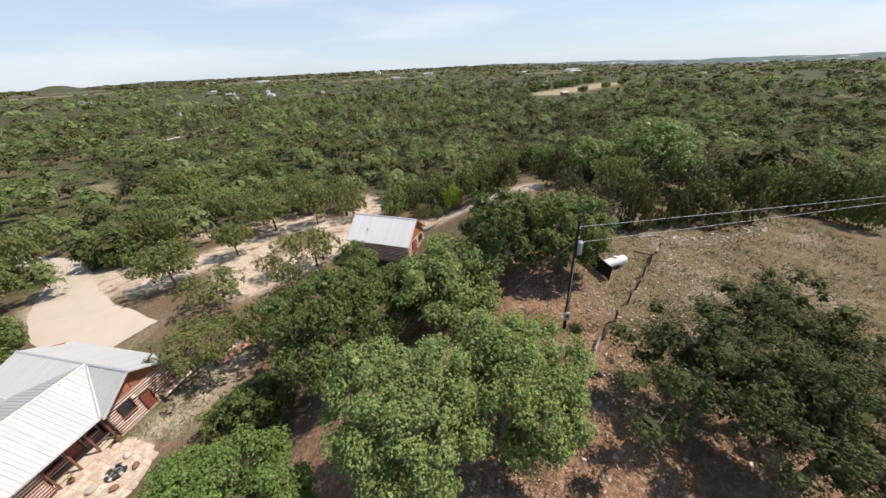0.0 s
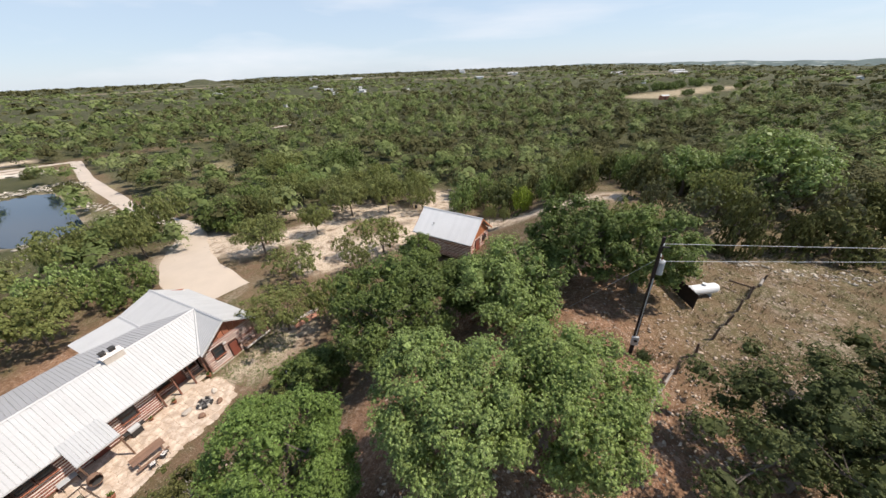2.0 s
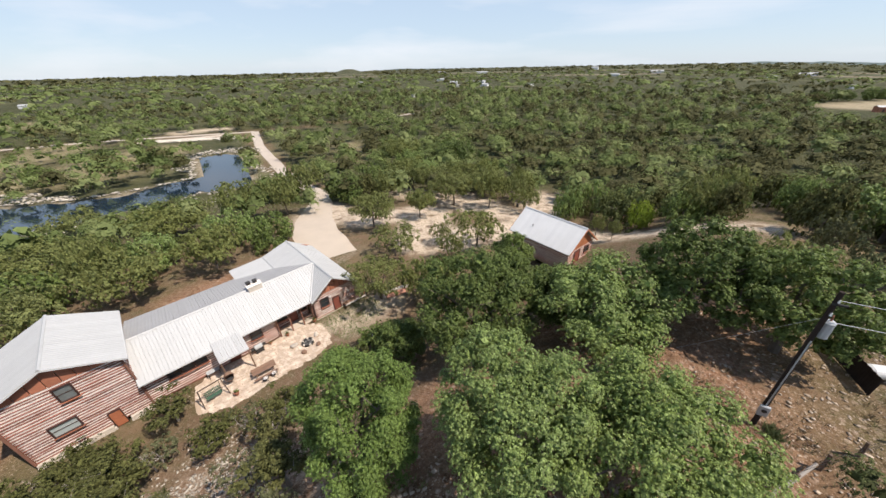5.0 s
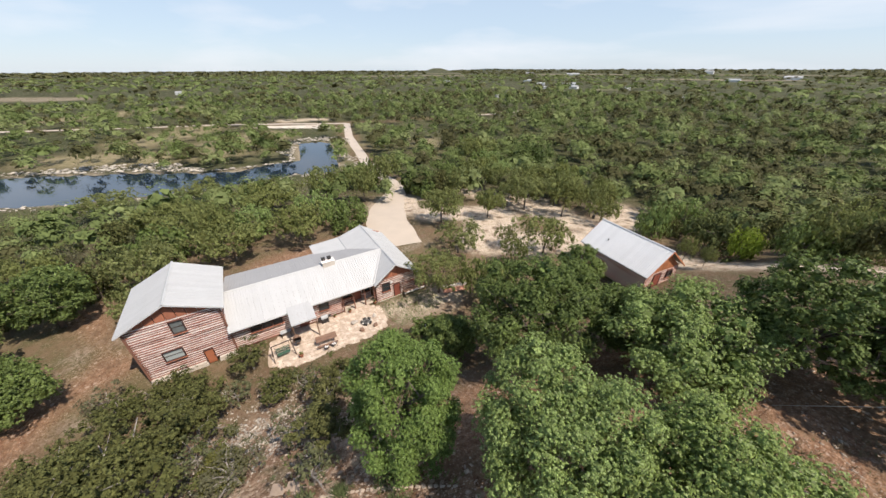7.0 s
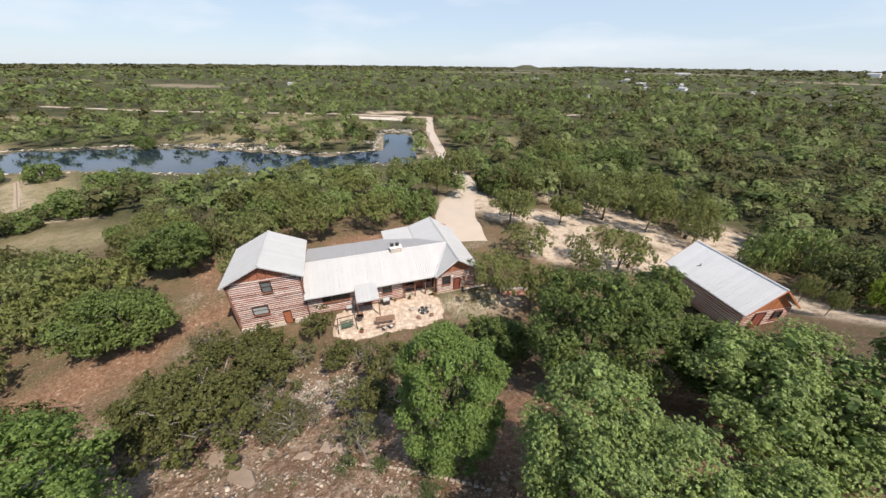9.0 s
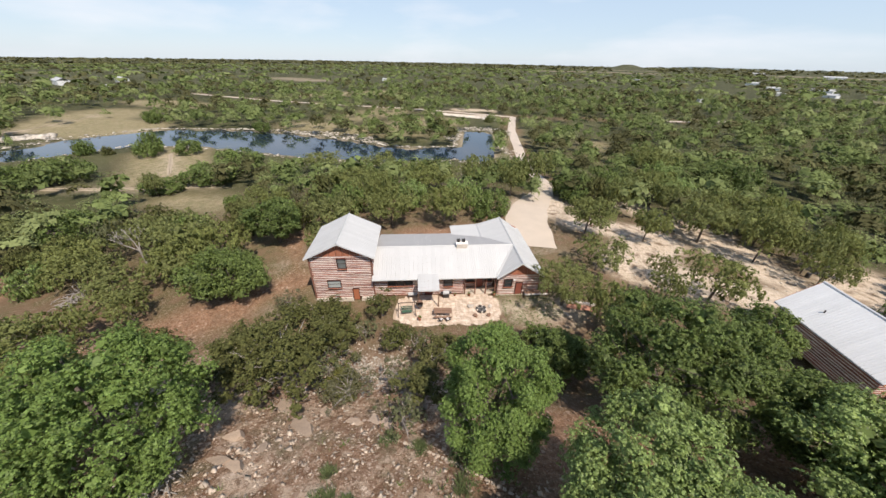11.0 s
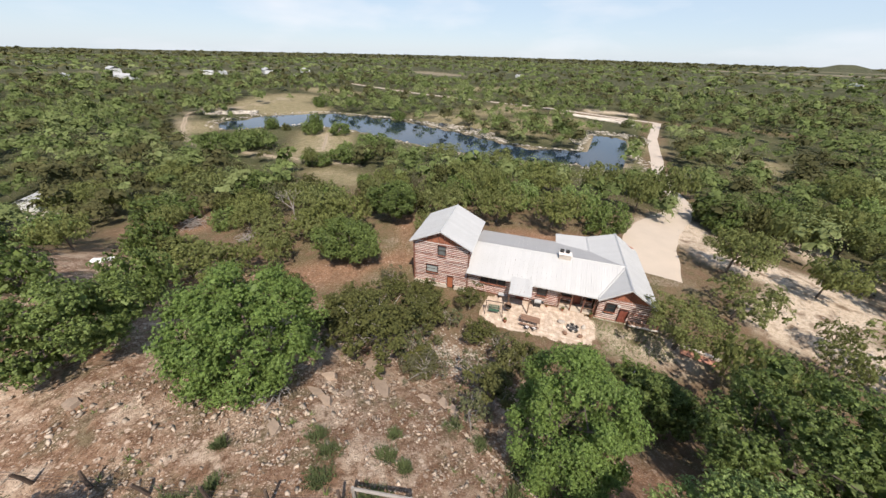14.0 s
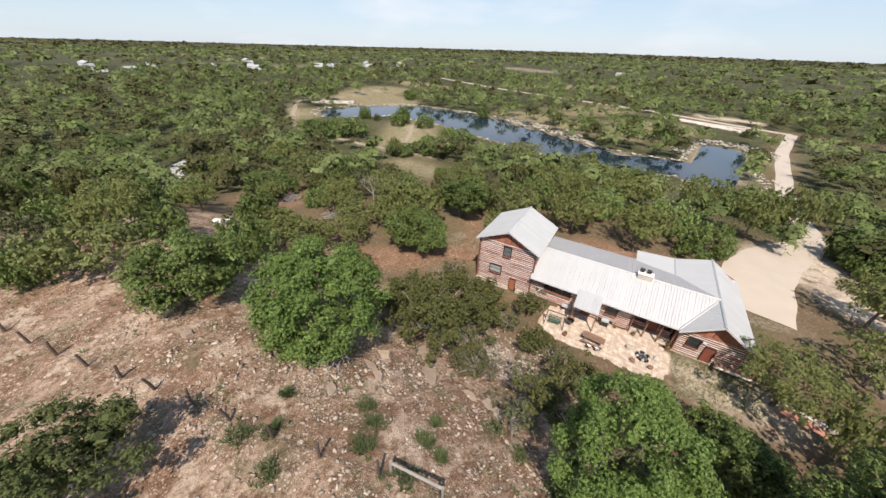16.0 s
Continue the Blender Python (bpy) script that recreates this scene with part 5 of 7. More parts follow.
def scatter_rocks(name, n, place, smin, smax, material, label, seed):
    """Many small angular stones in one mesh."""
    rng = np.random.default_rng(seed)
    x, y = place(rng, n)
    n = len(x)
    z = gz(x, y)
    s = smin + (smax - smin) * rng.random(n) ** 3
    base = np.array([(1, 0, 0), (-1, 0, 0), (0, 1, 0), (0, -1, 0), (0, 0, 0.62), (0, 0, -0.4), (0.6, 0.6, 0.35), (-0.6, -0.6, 0.3)], float)
    fc = np.array([(0, 6, 4), (6, 2, 4), (2, 1, 4), (1, 7, 4), (7, 3, 4), (3, 0, 4), (0, 2, 6), (0, 5, 2), (2, 5, 1), (1, 5, 3), (3, 5, 0), (1, 3, 7)])
    v = base[None] * (0.5 + 0.9 * rng.random((n, 8, 1))) * s[:, None, None] * np.stack([np.ones(n), 0.45 + 0.5 * rng.random(n), 0.25 + 0.5 * rng.random(n)], -1)[:, None, :]
    a = rng.random(n) * 6.283
    ca, sa = np.cos(a)[:, None], np.sin(a)[:, None]
    v = np.stack([v[..., 0] * ca - v[..., 1] * sa, v[..., 0] * sa + v[..., 1] * ca, v[..., 2]], -1)
    v += np.stack([x, y, z + 0.1 * s], -1)[:, None, :]
    f = (fc[None] + 8 * np.arange(n)[:, None, None]).reshape(-1, 3)
    ob = pydata(name, v.reshape(-1, 3), f, material)
    return tagged(ob, label, "stones", kind="stuff")


def on_slope(rng, n):
    x, y = rng.uniform(-24, 2, n), rng.uniform(-50, 10, n)
    u = 0.96 * x - 0.28 * y
    k = (u > -25) & (u < 3) & (rng.random(n) < 0.12 + 0.88 * sst(-0.1, 0.5, np.sin(x * 0.6 + 1.8 * np.sin(y * 0.31)) * np.sin(y * 0.43 + 1.2 * np.sin(x * 0.5))))
    return x[k], y[k]


def on_right(rng, n):
    x, y = rng.uniform(-4, 30, n), rng.uniform(3, 36, n)
    k = (np.abs(y - 1.15 * x - 6) < 9) | (rng.random(n) < 0.25)
    return x[k], y[k]


def on_bank(rng, n):
    x, y = rng.uniform(-240, -105, n), rng.uniform(-150, 85, n)
    w = near(x, y, WATER)
    k = (w > 2.0) & (w < 9 + 5 * np.sin(x * 0.1)) & ((x < -150 + 0.4 * y) | (rng.random(n) < 0.25))
    return x[k], y[k]


def on_yard(rng, n):
    x, y = rng.uniform(-66, 14, n), rng.uniform(36, 86, n)
    k = near(x, y, YARD) < 1.5
    return x[k], y[k]


def on_field_edge(rng, n):
    q = rng.random(n)
    x = 22 + 19 * q
    return x + rng.normal(size=n) * 0.5, 33.2 + 4.6 * (q - 0.35) ** 2 * 2.3 + rng.normal(size=n) * 0.6


def on_shelf(rng, n):
    q, w = rng.random(n), rng.normal(size=n) * 2.4
    return -180 - 10 * q + 0.75 * w - 3 * (q - 0.5) ** 2, -160 + 25 * q + 0.65 * w


M_RUBBLE = mat("limestone_rubble", (0.43, 0.345, 0.265), 0.92, 0.2, 2, 20, 0.4, rand=-0.35)
M_SLAB = mat("brown_limestone_slab", (0.33, 0.25, 0.185), 0.92, 0.3, 1.5, 16, 0.5, rand=0.2)
M_BANK = mat("bleached_bank_rock", (0.46, 0.41, 0.34), 0.92, 0.2, 1, 8, 0.4, rand=-0.3)
scatter_rocks("rubble", 26000, on_slope, 0.025, 0.2, M_RUBBLE, "broken pale limestone rubble on the slope", 1)
scatter_rocks("rubble", 11000, on_right, 0.02, 0.19, M_RUBBLE, "scattered small limestone on red dry soil", 2)
scatter_rocks("bank_rocks", 36000, on_bank, 0.25, 1.3, M_BANK, "bleached limestone blocks along the pond bank", 3)
scatter_rocks("field_stones", 420, on_field_edge, 0.06, 0.32, M_BANK, "pale stones cleared to the edge of the field", 5)
scatter_rocks("shelf_rocks", 1500, on_shelf, 0.4, 2.2, M_BANK, "bleached limestone shelf broken along the pond shore", 6)
scatter_rocks("yard_stones", 5000, on_yard, 0.05, 0.28, M_BANK, "pale loose stones in the bare yard", 4)


def flat_slab(x, y, sx, sy, rz, seed):
    """An angular sheet of bedded limestone, its top tilted with the slope."""
    r = random.Random(seed)
    bm = B()
    n = r.choice((5, 6, 7))
    ring = [(math.cos(6.283 * (i + r.uniform(-.3, .3)) / n) * sx * r.uniform(0.75, 1.1), math.sin(6.283 * (i + r.uniform(-.3, .3)) / n) * sy * r.uniform(0.75, 1.1)) for i in range(n)]
    top = [bm.verts.new((a * 0.93, b * 0.93, 0.12 + r.uniform(-.03, .03))) for a, b in ring]
    low = [bm.verts.new((a, b, -0.3)) for a, b in ring]
    mid = bm.verts.new((0, 0, 0.14))
    for i in range(n):
        bm.faces.new((top[i], top[(i + 1) % n], mid))
        bm.faces.new((low[i], low[(i + 1) % n], top[(i + 1) % n], top[i]))
    bmesh.ops.recalc_face_normals(bm, faces=bm.faces)
    ob = part("limestone_slab", bm, M_SLAB)
    ob.matrix_world = pose(x, y, float(gz(x, y)), 4, -14, rz)
    tagged(ob, "flat grey limestone slab bedded in the slope", "rock", "slabs on the slope")


def on_outcrop(rng, n):
    """Broken ledges in bands along the slope."""
    line = np.array([(-8.5, -24), (-10, -20.5), (-10.2, -15), (-12.3, -11), (-14.6, -8.6), (-14.8, -4.5), (-14.0, -1.0)])
    k = rng.integers(0, len(line) - 1, n)
    q = rng.random(n)[:, None]
    p = line[k] * (1 - q) + line[k + 1] * q
    return p[:, 0] + rng.normal(size=n) * 0.8 + 1.6 * rng.integers(0, 2, n), p[:, 1] + rng.normal(size=n) * 0.5


scatter_rocks("rubble", 2200, lambda rng, n: (rng.normal(size=n) * 2.2 - 22.5, rng.normal(size=n) * 2.6 - 1.5), 0.04, 0.2, M_BANK, "pale loose stones below the patio", 14)
scatter_rocks("outcrop_rocks", 520, on_outcrop, 0.06, 0.32, M_RUBBLE, "broken pale limestone ledges along the slope", 9)
for k, (x, y, sx, sy, rz) in enumerate(((-17.7, -8.4, 1.4, 0.8, 20), (-14.9, -6.7, 1.7, 1.1, 40), (-14.8, -3.0, 0.8, 0.5, 70), (-14.6, -1.5, 0.8, 0.6, 10), (-20.0, -12.2, 0.8, 0.5, 10),
                                        (-15.0, -11.0, 0.9, 0.5, 80), (-14.1, -0.6, 0.8, 0.5, 35), (-12.2, -9.8, 0.9, 0.45, 60), (-12.9, -11.0, 1.1, 0.4, 75), (-9.2, -11.5, 0.7, 0.45, 55),
                                        (-16.6, -5.2, 0.8, 0.5, 30), (-13.4, -8.6, 0.6, 0.4, 0), (-10.2, -18.2, 0.7, 0.4, 80), (-8.6, -24.0, 0.8, 0.5, 60))):
    flat_slab(x, y, sx, sy, rz, 60 + k)
t = thing("stone_edging", pose(-12.4, -0.7, 0), "row of pale stones edging a path on the slope", "edging")
for k in range(30):
    q = k / 29
    x, y = -12.4 + 6.2 * q ** 1.3, -0.7 + 7.0 * q
    bm = B()
    rr = random.Random(k)
    box(bm, (-rr.uniform(.08, .17), -rr.uniform(.06, .12), -0.08), (rr.uniform(.08, .17), rr.uniform(.06, .12), rr.uniform(0.04, 0.13)), 0.03)
    s = part("stone", bm, M_RUBBLE, t)
    s.matrix_local = pose(x + 12.4, y + 0.7, float(gz(x, y)), rr.uniform(-9, 9), rr.uniform(-9, 9), math.degrees(math.atan2(7, 6.2)) + rr.uniform(-15, 15))
# limestone ledge and weir by the far pool
for k in range(7):
    x, y = -232 + 4.2 * k, 64 + 4.1 * k
    boulder("rock_ledge", pose(x, y, -4.9, 0, 0, 45), (4.6, 2.6 + 0.6 * (k % 2), 0.9), 90 + k, M_BANK, "wide bleached limestone ledge above the pool", "rock", "ledges above the pool")


def tufts(name, n, place, h0, h1, material, label, seed, blades=9, spread=0.25):
    rng = np.random.default_rng(seed)
    x, y = place(rng, n)
    n = len(x)
    z = gz(x, y)
    s = h0 + (h1 - h0) * rng.random(n)
    a = rng.random((n, blades)) * 6.283
    lean = spread * (0.4 + rng.random((n, blades)))
    d = np.stack([np.cos(a) * lean, np.sin(a) * lean, np.ones_like(a) * (0.7 + 0.5 * rng.random((n, blades)))], -1) * s[:, None, None]
    side = np.stack([-np.sin(a), np.cos(a), np.zeros_like(a)], -1) * (s * 0.07)[:, None, None]
    b = np.stack([x, y, z - 0.03], -1)[:, None, :] + d * np.array([0.25, 0.25, 0])
    v = np.stack([b - side, b + side, b + d], 2).reshape(-1, 3)
    f = np.arange(len(v)).reshape(-1, 3)
    return tagged(pydata(name, v, f, material), label, "grass", kind="stuff")


def grassy(rng, n):
    x, y = rng.uniform(2, 46, n), rng.uniform(-2, 44, n)
    k = (rng.random(n) < 0.25 + 0.75 * (np.sin(x * 0.6 + y * 0.3) * np.sin(y * 0.5) > -0.1)) & (y < 1.0 * x + 16)
    return x[k], y[k]


def slope_grass(rng, n):
    x, y = rng.uniform(-24, 4, n), rng.uniform(-50, 10, n)
    k = np.sin(x * 0.8 + 3) * np.sin(y * 0.55 + 1) > 0.35
    return x[k], y[k]


M_STRAW = mat("dry_straw_grass", (0.20, 0.15, 0.085), 0.9, 0.2, 1, 5, 0, rand=-0.3, trans=0.2)
M_GRASS = mat("green_grass", (0.14, 0.19, 0.05), 0.8, 0.2, 1, 5, 0, rand=-0.3, trans=0.25)
tufts("dry_grass", 15000, grassy, 0.12, 0.34, M_STRAW, "dry straw-coloured grass tufts on the ridge", 5, 6, 0.7)
tufts("green_grass", 6000, grassy, 0.1, 0.3, mat("olive_grass", (0.105, 0.105, 0.042), 0.85, 0.2, 1, 5, 0, rand=-0.3, trans=0.2), "olive green grass tufts on the ridge", 15, 6, 0.7)
tufts("dry_grass", 5200, slope_grass, 0.1, 0.3, M_STRAW, "sparse dry grass among the rubble", 6, 7, 0.7)
tufts("green_grass", 1100, slope_grass, 0.2, 0.45, M_GRASS, "green weeds among the rubble", 7, 9, 0.6)
tufts("green_grass", 3500, lambda rng, n: (rng.uniform(-34, -26, n), rng.uniform(16, 24, n)), 0.1, 0.25, M_GRASS, "short green lawn beside the house", 8, 5, 0.6)
WEEDS = ((-12.4, -0.4, 0.6), (-8.9, -4.3, 0.5), (-9.2, -8.7, 0.6), (-8.3, -7.5, 0.6), (-8.3, -3.1, 0.3), (-11.1, 1.5, 0.4), (-10.5, -4.3, 0.35), (-7.7, 3.3, 0.7), (-6.8, -7.3, 0.5),
         (-3.6, -11.0, 0.5), (-5.5, -12.4, 0.5), (-4.4, -13.9, 0.6), (-7.6, -13.6, 0.3), (-6.2, -4.4, 0.6), (-9.6, 3.9, 0.8), (7.5, 14.5, 0.5), (9.5, 19.0, 0.4), (5.2, 17.6, 0.6))


def weed_spots(rng, n):
    i = rng.integers(0, len(WEEDS), n)
    w = np.array(WEEDS)[i]
    return w[:, 0] + rng.normal(size=n) * w[:, 2] * 0.6, w[:, 1] + rng.normal(size=n) * w[:, 2] * 0.6


tufts("weed_clumps", 900, weed_spots, 0.2, 0.5, mat("weed_leaf", (0.10, 0.125, 0.045), 0.8, 0.2, 1, 5, 0, rand=-0.35, trans=0.25), "low green weed clumps among the stones", 12, 9, 0.7)

# ---- trees ----


def leaves(rng, pos, nrm, size, lng=1.5, along=None, wide=0.34):
    """A bent four-cornered leaf spray at each place, facing nrm, its long axis near along."""
    n = len(pos)
    nrm = nrm / (np.linalg.norm(nrm, axis=1)[:, None] + 1e-9)
    t = np.cross(nrm, rng.normal(size=(n, 3)))
    if along is not None:
        t = along - nrm * np.sum(along * nrm, axis=1)[:, None]
    t /= np.linalg.norm(t, axis=1)[:, None] + 1e-9
    b = np.cross(nrm, t)
    s = (size * (0.6 + 0.8 * rng.random(n)))[:, None]
    v = np.stack([pos - t * s * lng * 0.5, pos + b * s * wide + nrm * s * 0.15, pos + t * s * lng * 0.5, pos - b * s * wide + nrm * s * 0.15], 1)
    return v.reshape(-1, 3), np.arange(4 * n).reshape(-1, 4)


def rosettes(rng, at, axis, leaf, per):
    """Tufts of leaves that splay round an axis, per leaves at each place."""
    n = len(at)
    axis = axis / (np.linalg.norm(axis, axis=1)[:, None] + 1e-9)
    t = np.cross(axis, rng.normal(size=(n, 3)))
    t /= np.linalg.norm(t, axis=1)[:, None] + 1e-9
    b = np.cross(axis, t)
    a = (np.arange(per)[None] / per * 6.2832 + rng.normal(size=(n, per)) * 0.35)[..., None]
    out = t[:, None] * np.cos(a) + b[:, None] * np.sin(a)
    far = 0.35 + 0.55 * rng.random((n, per, 1))
    p = at[:, None] + out * leaf * far + axis[:, None] * leaf * (0.45 * rng.random((n, per, 1)) - 0.3 * far)
    nr = axis[:, None] + out * 0.42 + rng.normal(size=(n, per, 3)) * 0.28
    return leaves(rng, p.reshape(-1, 3), nr.reshape(-1, 3), np.full(n * per, leaf), 1.3, out.reshape(-1, 3), 0.36)


def crown_clumps(rng, n_clump, kind, rh):
    """Clump centres and sizes in a crown of radius 1 and height 1, gathered on boughs. rh is height over radius."""
    k = np.arange(n_clump) + 0.5
    ph, a = np.arccos(1 - 1.62 * k / n_clump), k * 2.39996 + rng.normal(size=n_clump) * 0.25
    ph = ph + rng.normal(size=n_clump) * 0.10
    g = np.stack([np.sin(ph) * np.cos(a), np.sin(ph) * np.sin(a), np.cos(ph)], -1)
    lobes = rng.normal(size=(8, 3))
    lobes[:, 2] = np.abs(lobes[:, 2]) * 0.6
    lobes /= np.linalg.norm(lobes, axis=1)[:, None]
    bump = np.clip(np.max(g @ lobes.T, axis=1), 0, 1)
    rad = 0.44 + 0.34 * bump ** 4 + 0.20 * rng.random(n_clump)
    size = np.clip(1.72 / math.sqrt(n_clump), 0.12, 0.32)
    if kind == "juniper":
        z = rng.random(n_clump)
        prof = np.sqrt(np.clip(1.02 - z, 0, 1)) * np.clip(0.6 + z * 2.2, 0, 1)
        rr = prof * (0.5 + 0.42 * rng.random(n_clump) ** 0.5)
        c = np.stack([rr * np.cos(a), rr * np.sin(a), 0.10 + 0.80 * z], -1)
        cr = size * (0.75 + 0.5 * rng.random(n_clump))
    elif kind == "open":
        c = g * (rad * (1 + 0.2 * rng.normal(size=n_clump)).clip(0.5, 1.25))[:, None]
        c[:, 2] = 0.66 + 0.32 * c[:, 2]
        cr = size * (0.45 + 0.7 * rng.random(n_clump))
    elif kind == "round":
        c = g * (0.66 + 0.20 * rng.random(n_clump))[:, None]
        c[:, 2] = 0.46 + 0.56 * c[:, 2]
        cr = size * (0.8 + 0.35 * rng.random(n_clump))
    else:
        loose = 0.32 if kind == "loose" else 0.0
        c = g * (rad * (1 + loose * rng.normal(size=n_clump)).clip(0.4, 1.35))[:, None]
        c[:, 2] = 0.47 + 0.3 * loose + (0.50 - 0.3 * loose) * c[:, 2]
        cr = size * (0.65 - loose + (0.6 + loose) * rng.random(n_clump))
    return c, cr, np.array([1, 1, 0.85 / rh])


def crown_mesh(seed, n_clump, n_leaf, leaf, kind, material, r=1.0, h=1.0, name="crown", core=12, per=6, fill=0.10):
    """A crown r wide (half) and h high as one mesh: tufts of leaves of the given size over clumps with masses of inner foliage."""
    rng = np.random.default_rng(seed)
    c, cr, flat = crown_clumps(rng, n_clump, kind, h / r)
    big = np.array([r, r, h])
    n = n_leaf // per
    q = rng.choice(n_clump, n, p=cr ** 2 / np.sum(cr ** 2))
    d = rng.normal(size=(n, 3)) + (c[q] - np.array([0, 0, 0.45])) * np.array([1, 1, 1.5]) * 0.8
    d[:, 2] += 0.3
    d /= np.linalg.norm(d, axis=1)[:, None]
    p = c[q] + d * (cr[q] * (0.58 + 0.56 * rng.random(n) ** 1.2))[:, None] * flat
    inner = rng.random(n) < fill
    p[inner] = np.array([0, 0, 0.48]) + (c[q][inner] - np.array([0, 0, 0.48])) * (0.35 + 0.5 * rng.random(inner.sum()))[:, None] + rng.normal(size=(inner.sum(), 3)) * 0.06
    p[:, 2] = np.clip(p[:, 2], 0.06, 1.05)
    v, f = rosettes(rng, p * big, d * 0.8 + np.array([0, 0, 0.55]) + rng.normal(size=(n, 3)) * 0.35, leaf, per)
    if core:        # broad inner sprays that close the crown
        q = np.repeat(np.arange(n_clump), core)
        o = rng.normal(size=(len(q), 3))
        o /= np.linalg.norm(o, axis=1)[:, None]
        o *= np.where(rng.random((len(q), 1)) < 0.7, 0.42, 0.2)
        p = (c[q] + o * cr[q][:, None] * flat) * np.where(rng.random((len(q), 1)) < 0.3, (0.6, 0.6, 0.85), 1.0)
        cv, cf = leaves(rng, p * big, o + rng.normal(size=o.shape) * 0.3 + np.array([0, 0, 0.15]), cr[q] * r * 0.38, 1.3, wide=0.55)
        v, f = np.concatenate([v, cv]), np.concatenate([f, cf + len(v)])
    return pydata(name, v, f, material), c * big


def trunk_bm(seed, r, h, targets, thick, low=0.35):
    """A forked tapered trunk with limbs that reach into the crown."""
    rnd = random.Random(seed)
    bm = B()
    fork = Vector((rnd.uniform(-.05, .05) * r, rnd.uniform(-.05, .05) * r, h * low))
    tube(bm, (0, 0, -0.3), fork * 0.55, thick * 1.25, thick * 0.95, 8)
    tube(bm, fork * 0.55, fork, thick * 0.95, thick * 0.8, 8)
    for c in targets:
        e = Vector(c)
        mid = fork.lerp(e, 0.5) + Vector((rnd.uniform(-.08, .08) * r, rnd.uniform(-.08, .08) * r, 0.05 * h))
        tube(bm, fork, mid, thick * 0.55, thick * 0.36, 6)
        tube(bm, mid, e, thick * 0.36, thick * 0.1, 5)
        for _ in range(2):
            q = mid.lerp(e, rnd.uniform(0.2, 0.7))
            tube(bm, q, q + Vector((rnd.uniform(-.25, .25) * r, rnd.uniform(-.25, .25) * r, rnd.uniform(0.02, .16) * h)), thick * 0.18, thick * 0.05, 4)
    return bm


LEAF = {"oak": M_LEAF, "light": M_LEAF2, "juniper": M_JUNIPER, "yellow": M_YELLOW, "brush": M_BRUSH}
NAMES = {"oak": ("oak_tree", "spreading green live oak with a rounded leafy crown", "tree"), "light": ("oak_tree", "light green oak with an open leafy crown", "tree"),
         "juniper": ("juniper_tree", "dark olive juniper with dense low branches", "tree"), "yellow": ("young_tree", "small bright yellow-green tree near the cabin", "tree"),
         "brush": ("brush_tree", "thin grey-brown half-bare scrub tree", "tree")}


FORM = {"round": "round", "bush": "round", "juniper": "juniper", "brush": "loose", "open": "open", "airy": "open", "scrub": "loose"}
LEAF["bush"], NAMES["bush"] = mat("olive_shrub_leaf", (0.150, 0.150, 0.040), 0.75, 0.2, 0.5, 3, 0, rand=-0.4, trans=0.2, spec=0.2), ("shrub", "round olive-yellow shrub on the stony slope", "shrub")
LEAF["airy"], NAMES["airy"] = M_AIRY, ("oak_tree", "open green live oak with bare lower limbs", "tree")
LEAF["scrub"], NAMES["scrub"] = M_SCRUB, ("oak_tree", "dark green scrub oak with a loose uneven crown", "tree")
LEAF["open"], NAMES["open"] = M_AIRY, ("oak_tree", "thin light green oak with an open airy crown", "tree")
LEAF["round"], NAMES["round"] = M_LEAF3, ("oak_tree", "bright green oak with a dense rounded crown", "tree")


def hero(x, y, h, r, kind="oak", seed=0, clumps=0, n=0, leaf=0.18, low=0.3, label=""):
    """A near tree with its own crown."""
    nm, lb, ct = NAMES[kind]
    t = thing(nm, pose(x, y, float(gz(x, y)) - 0.05), label or lb, ct)
    clumps = clumps or int(min(110, 20 + 2.2 * r * r + 1.6 * h))
    n = n or int(min(20000 if r > 5.5 else 13000, 620 * r * r + 180 * r * h) * {"brush": 0.3, "scrub": 1.0, "open": 0.8, "juniper": 0.9}.get(kind, 1))
    if kind in ("scrub", "brush", "juniper"):
        leaf *= 0.8
    if kind == "juniper":
        clumps, n, leaf = int(24 + 3.2 * r * r), int(n * 1.15), leaf * 0.78
    form = "loose" if kind == "juniper" else FORM.get(kind, "oak")
    ob, c = crown_mesh(seed, clumps, n, leaf, form, LEAF[kind], r, h, core=0 if kind in ("brush", "open") else 28, fill=0.05 if kind in ("brush", "open") else 0.16)
    ob.parent = t
    bare = kind in ("juniper", "brush", "scrub")
    order = sorted(range(len(c)), key=lambda i: -c[i][2])[3:60:4 if bare else 9]
    part("trunk", trunk_bm(seed, r, h, [c[i] * 0.94 for i in order], 0.03 * h, low), M_DEAD if kind in ("juniper", "brush") else M_BARK, t)
    return t


PROTO = {}


def proto(kind, i, lod):
    """Shared unit crown and trunk meshes of a kind."""
    key = (kind, i, lod)
    if key not in PROTO:
        n, cl, lf = (6200, 76, 0.042) if lod else (2900, 40, 0.058)
        if kind == "brush":
            n = int(n * 0.6)
        ob, c = crown_mesh(1000 + 37 * i + 500 * lod + len(kind), cl, n, lf, FORM.get(kind, "oak"), LEAF[kind], 1.0, 1.0, core={"brush": 0, "open": 0, "airy": 6, "juniper": 8}.get(kind, 10))
        me = ob.data
        bpy.data.objects.remove(ob)
        order = sorted(range(len(c)), key=lambda q: -c[q][2])[2:40:8]
        tb = part("trunk", trunk_bm(i + 5, 1.0, 1.0, [c[q] * 0.9 for q in order], 0.035), M_BARK)
        tm = tb.data
        bpy.data.objects.remove(tb)
        PROTO[key] = (me, tm)
    return PROTO[key]


COUNT = [0]


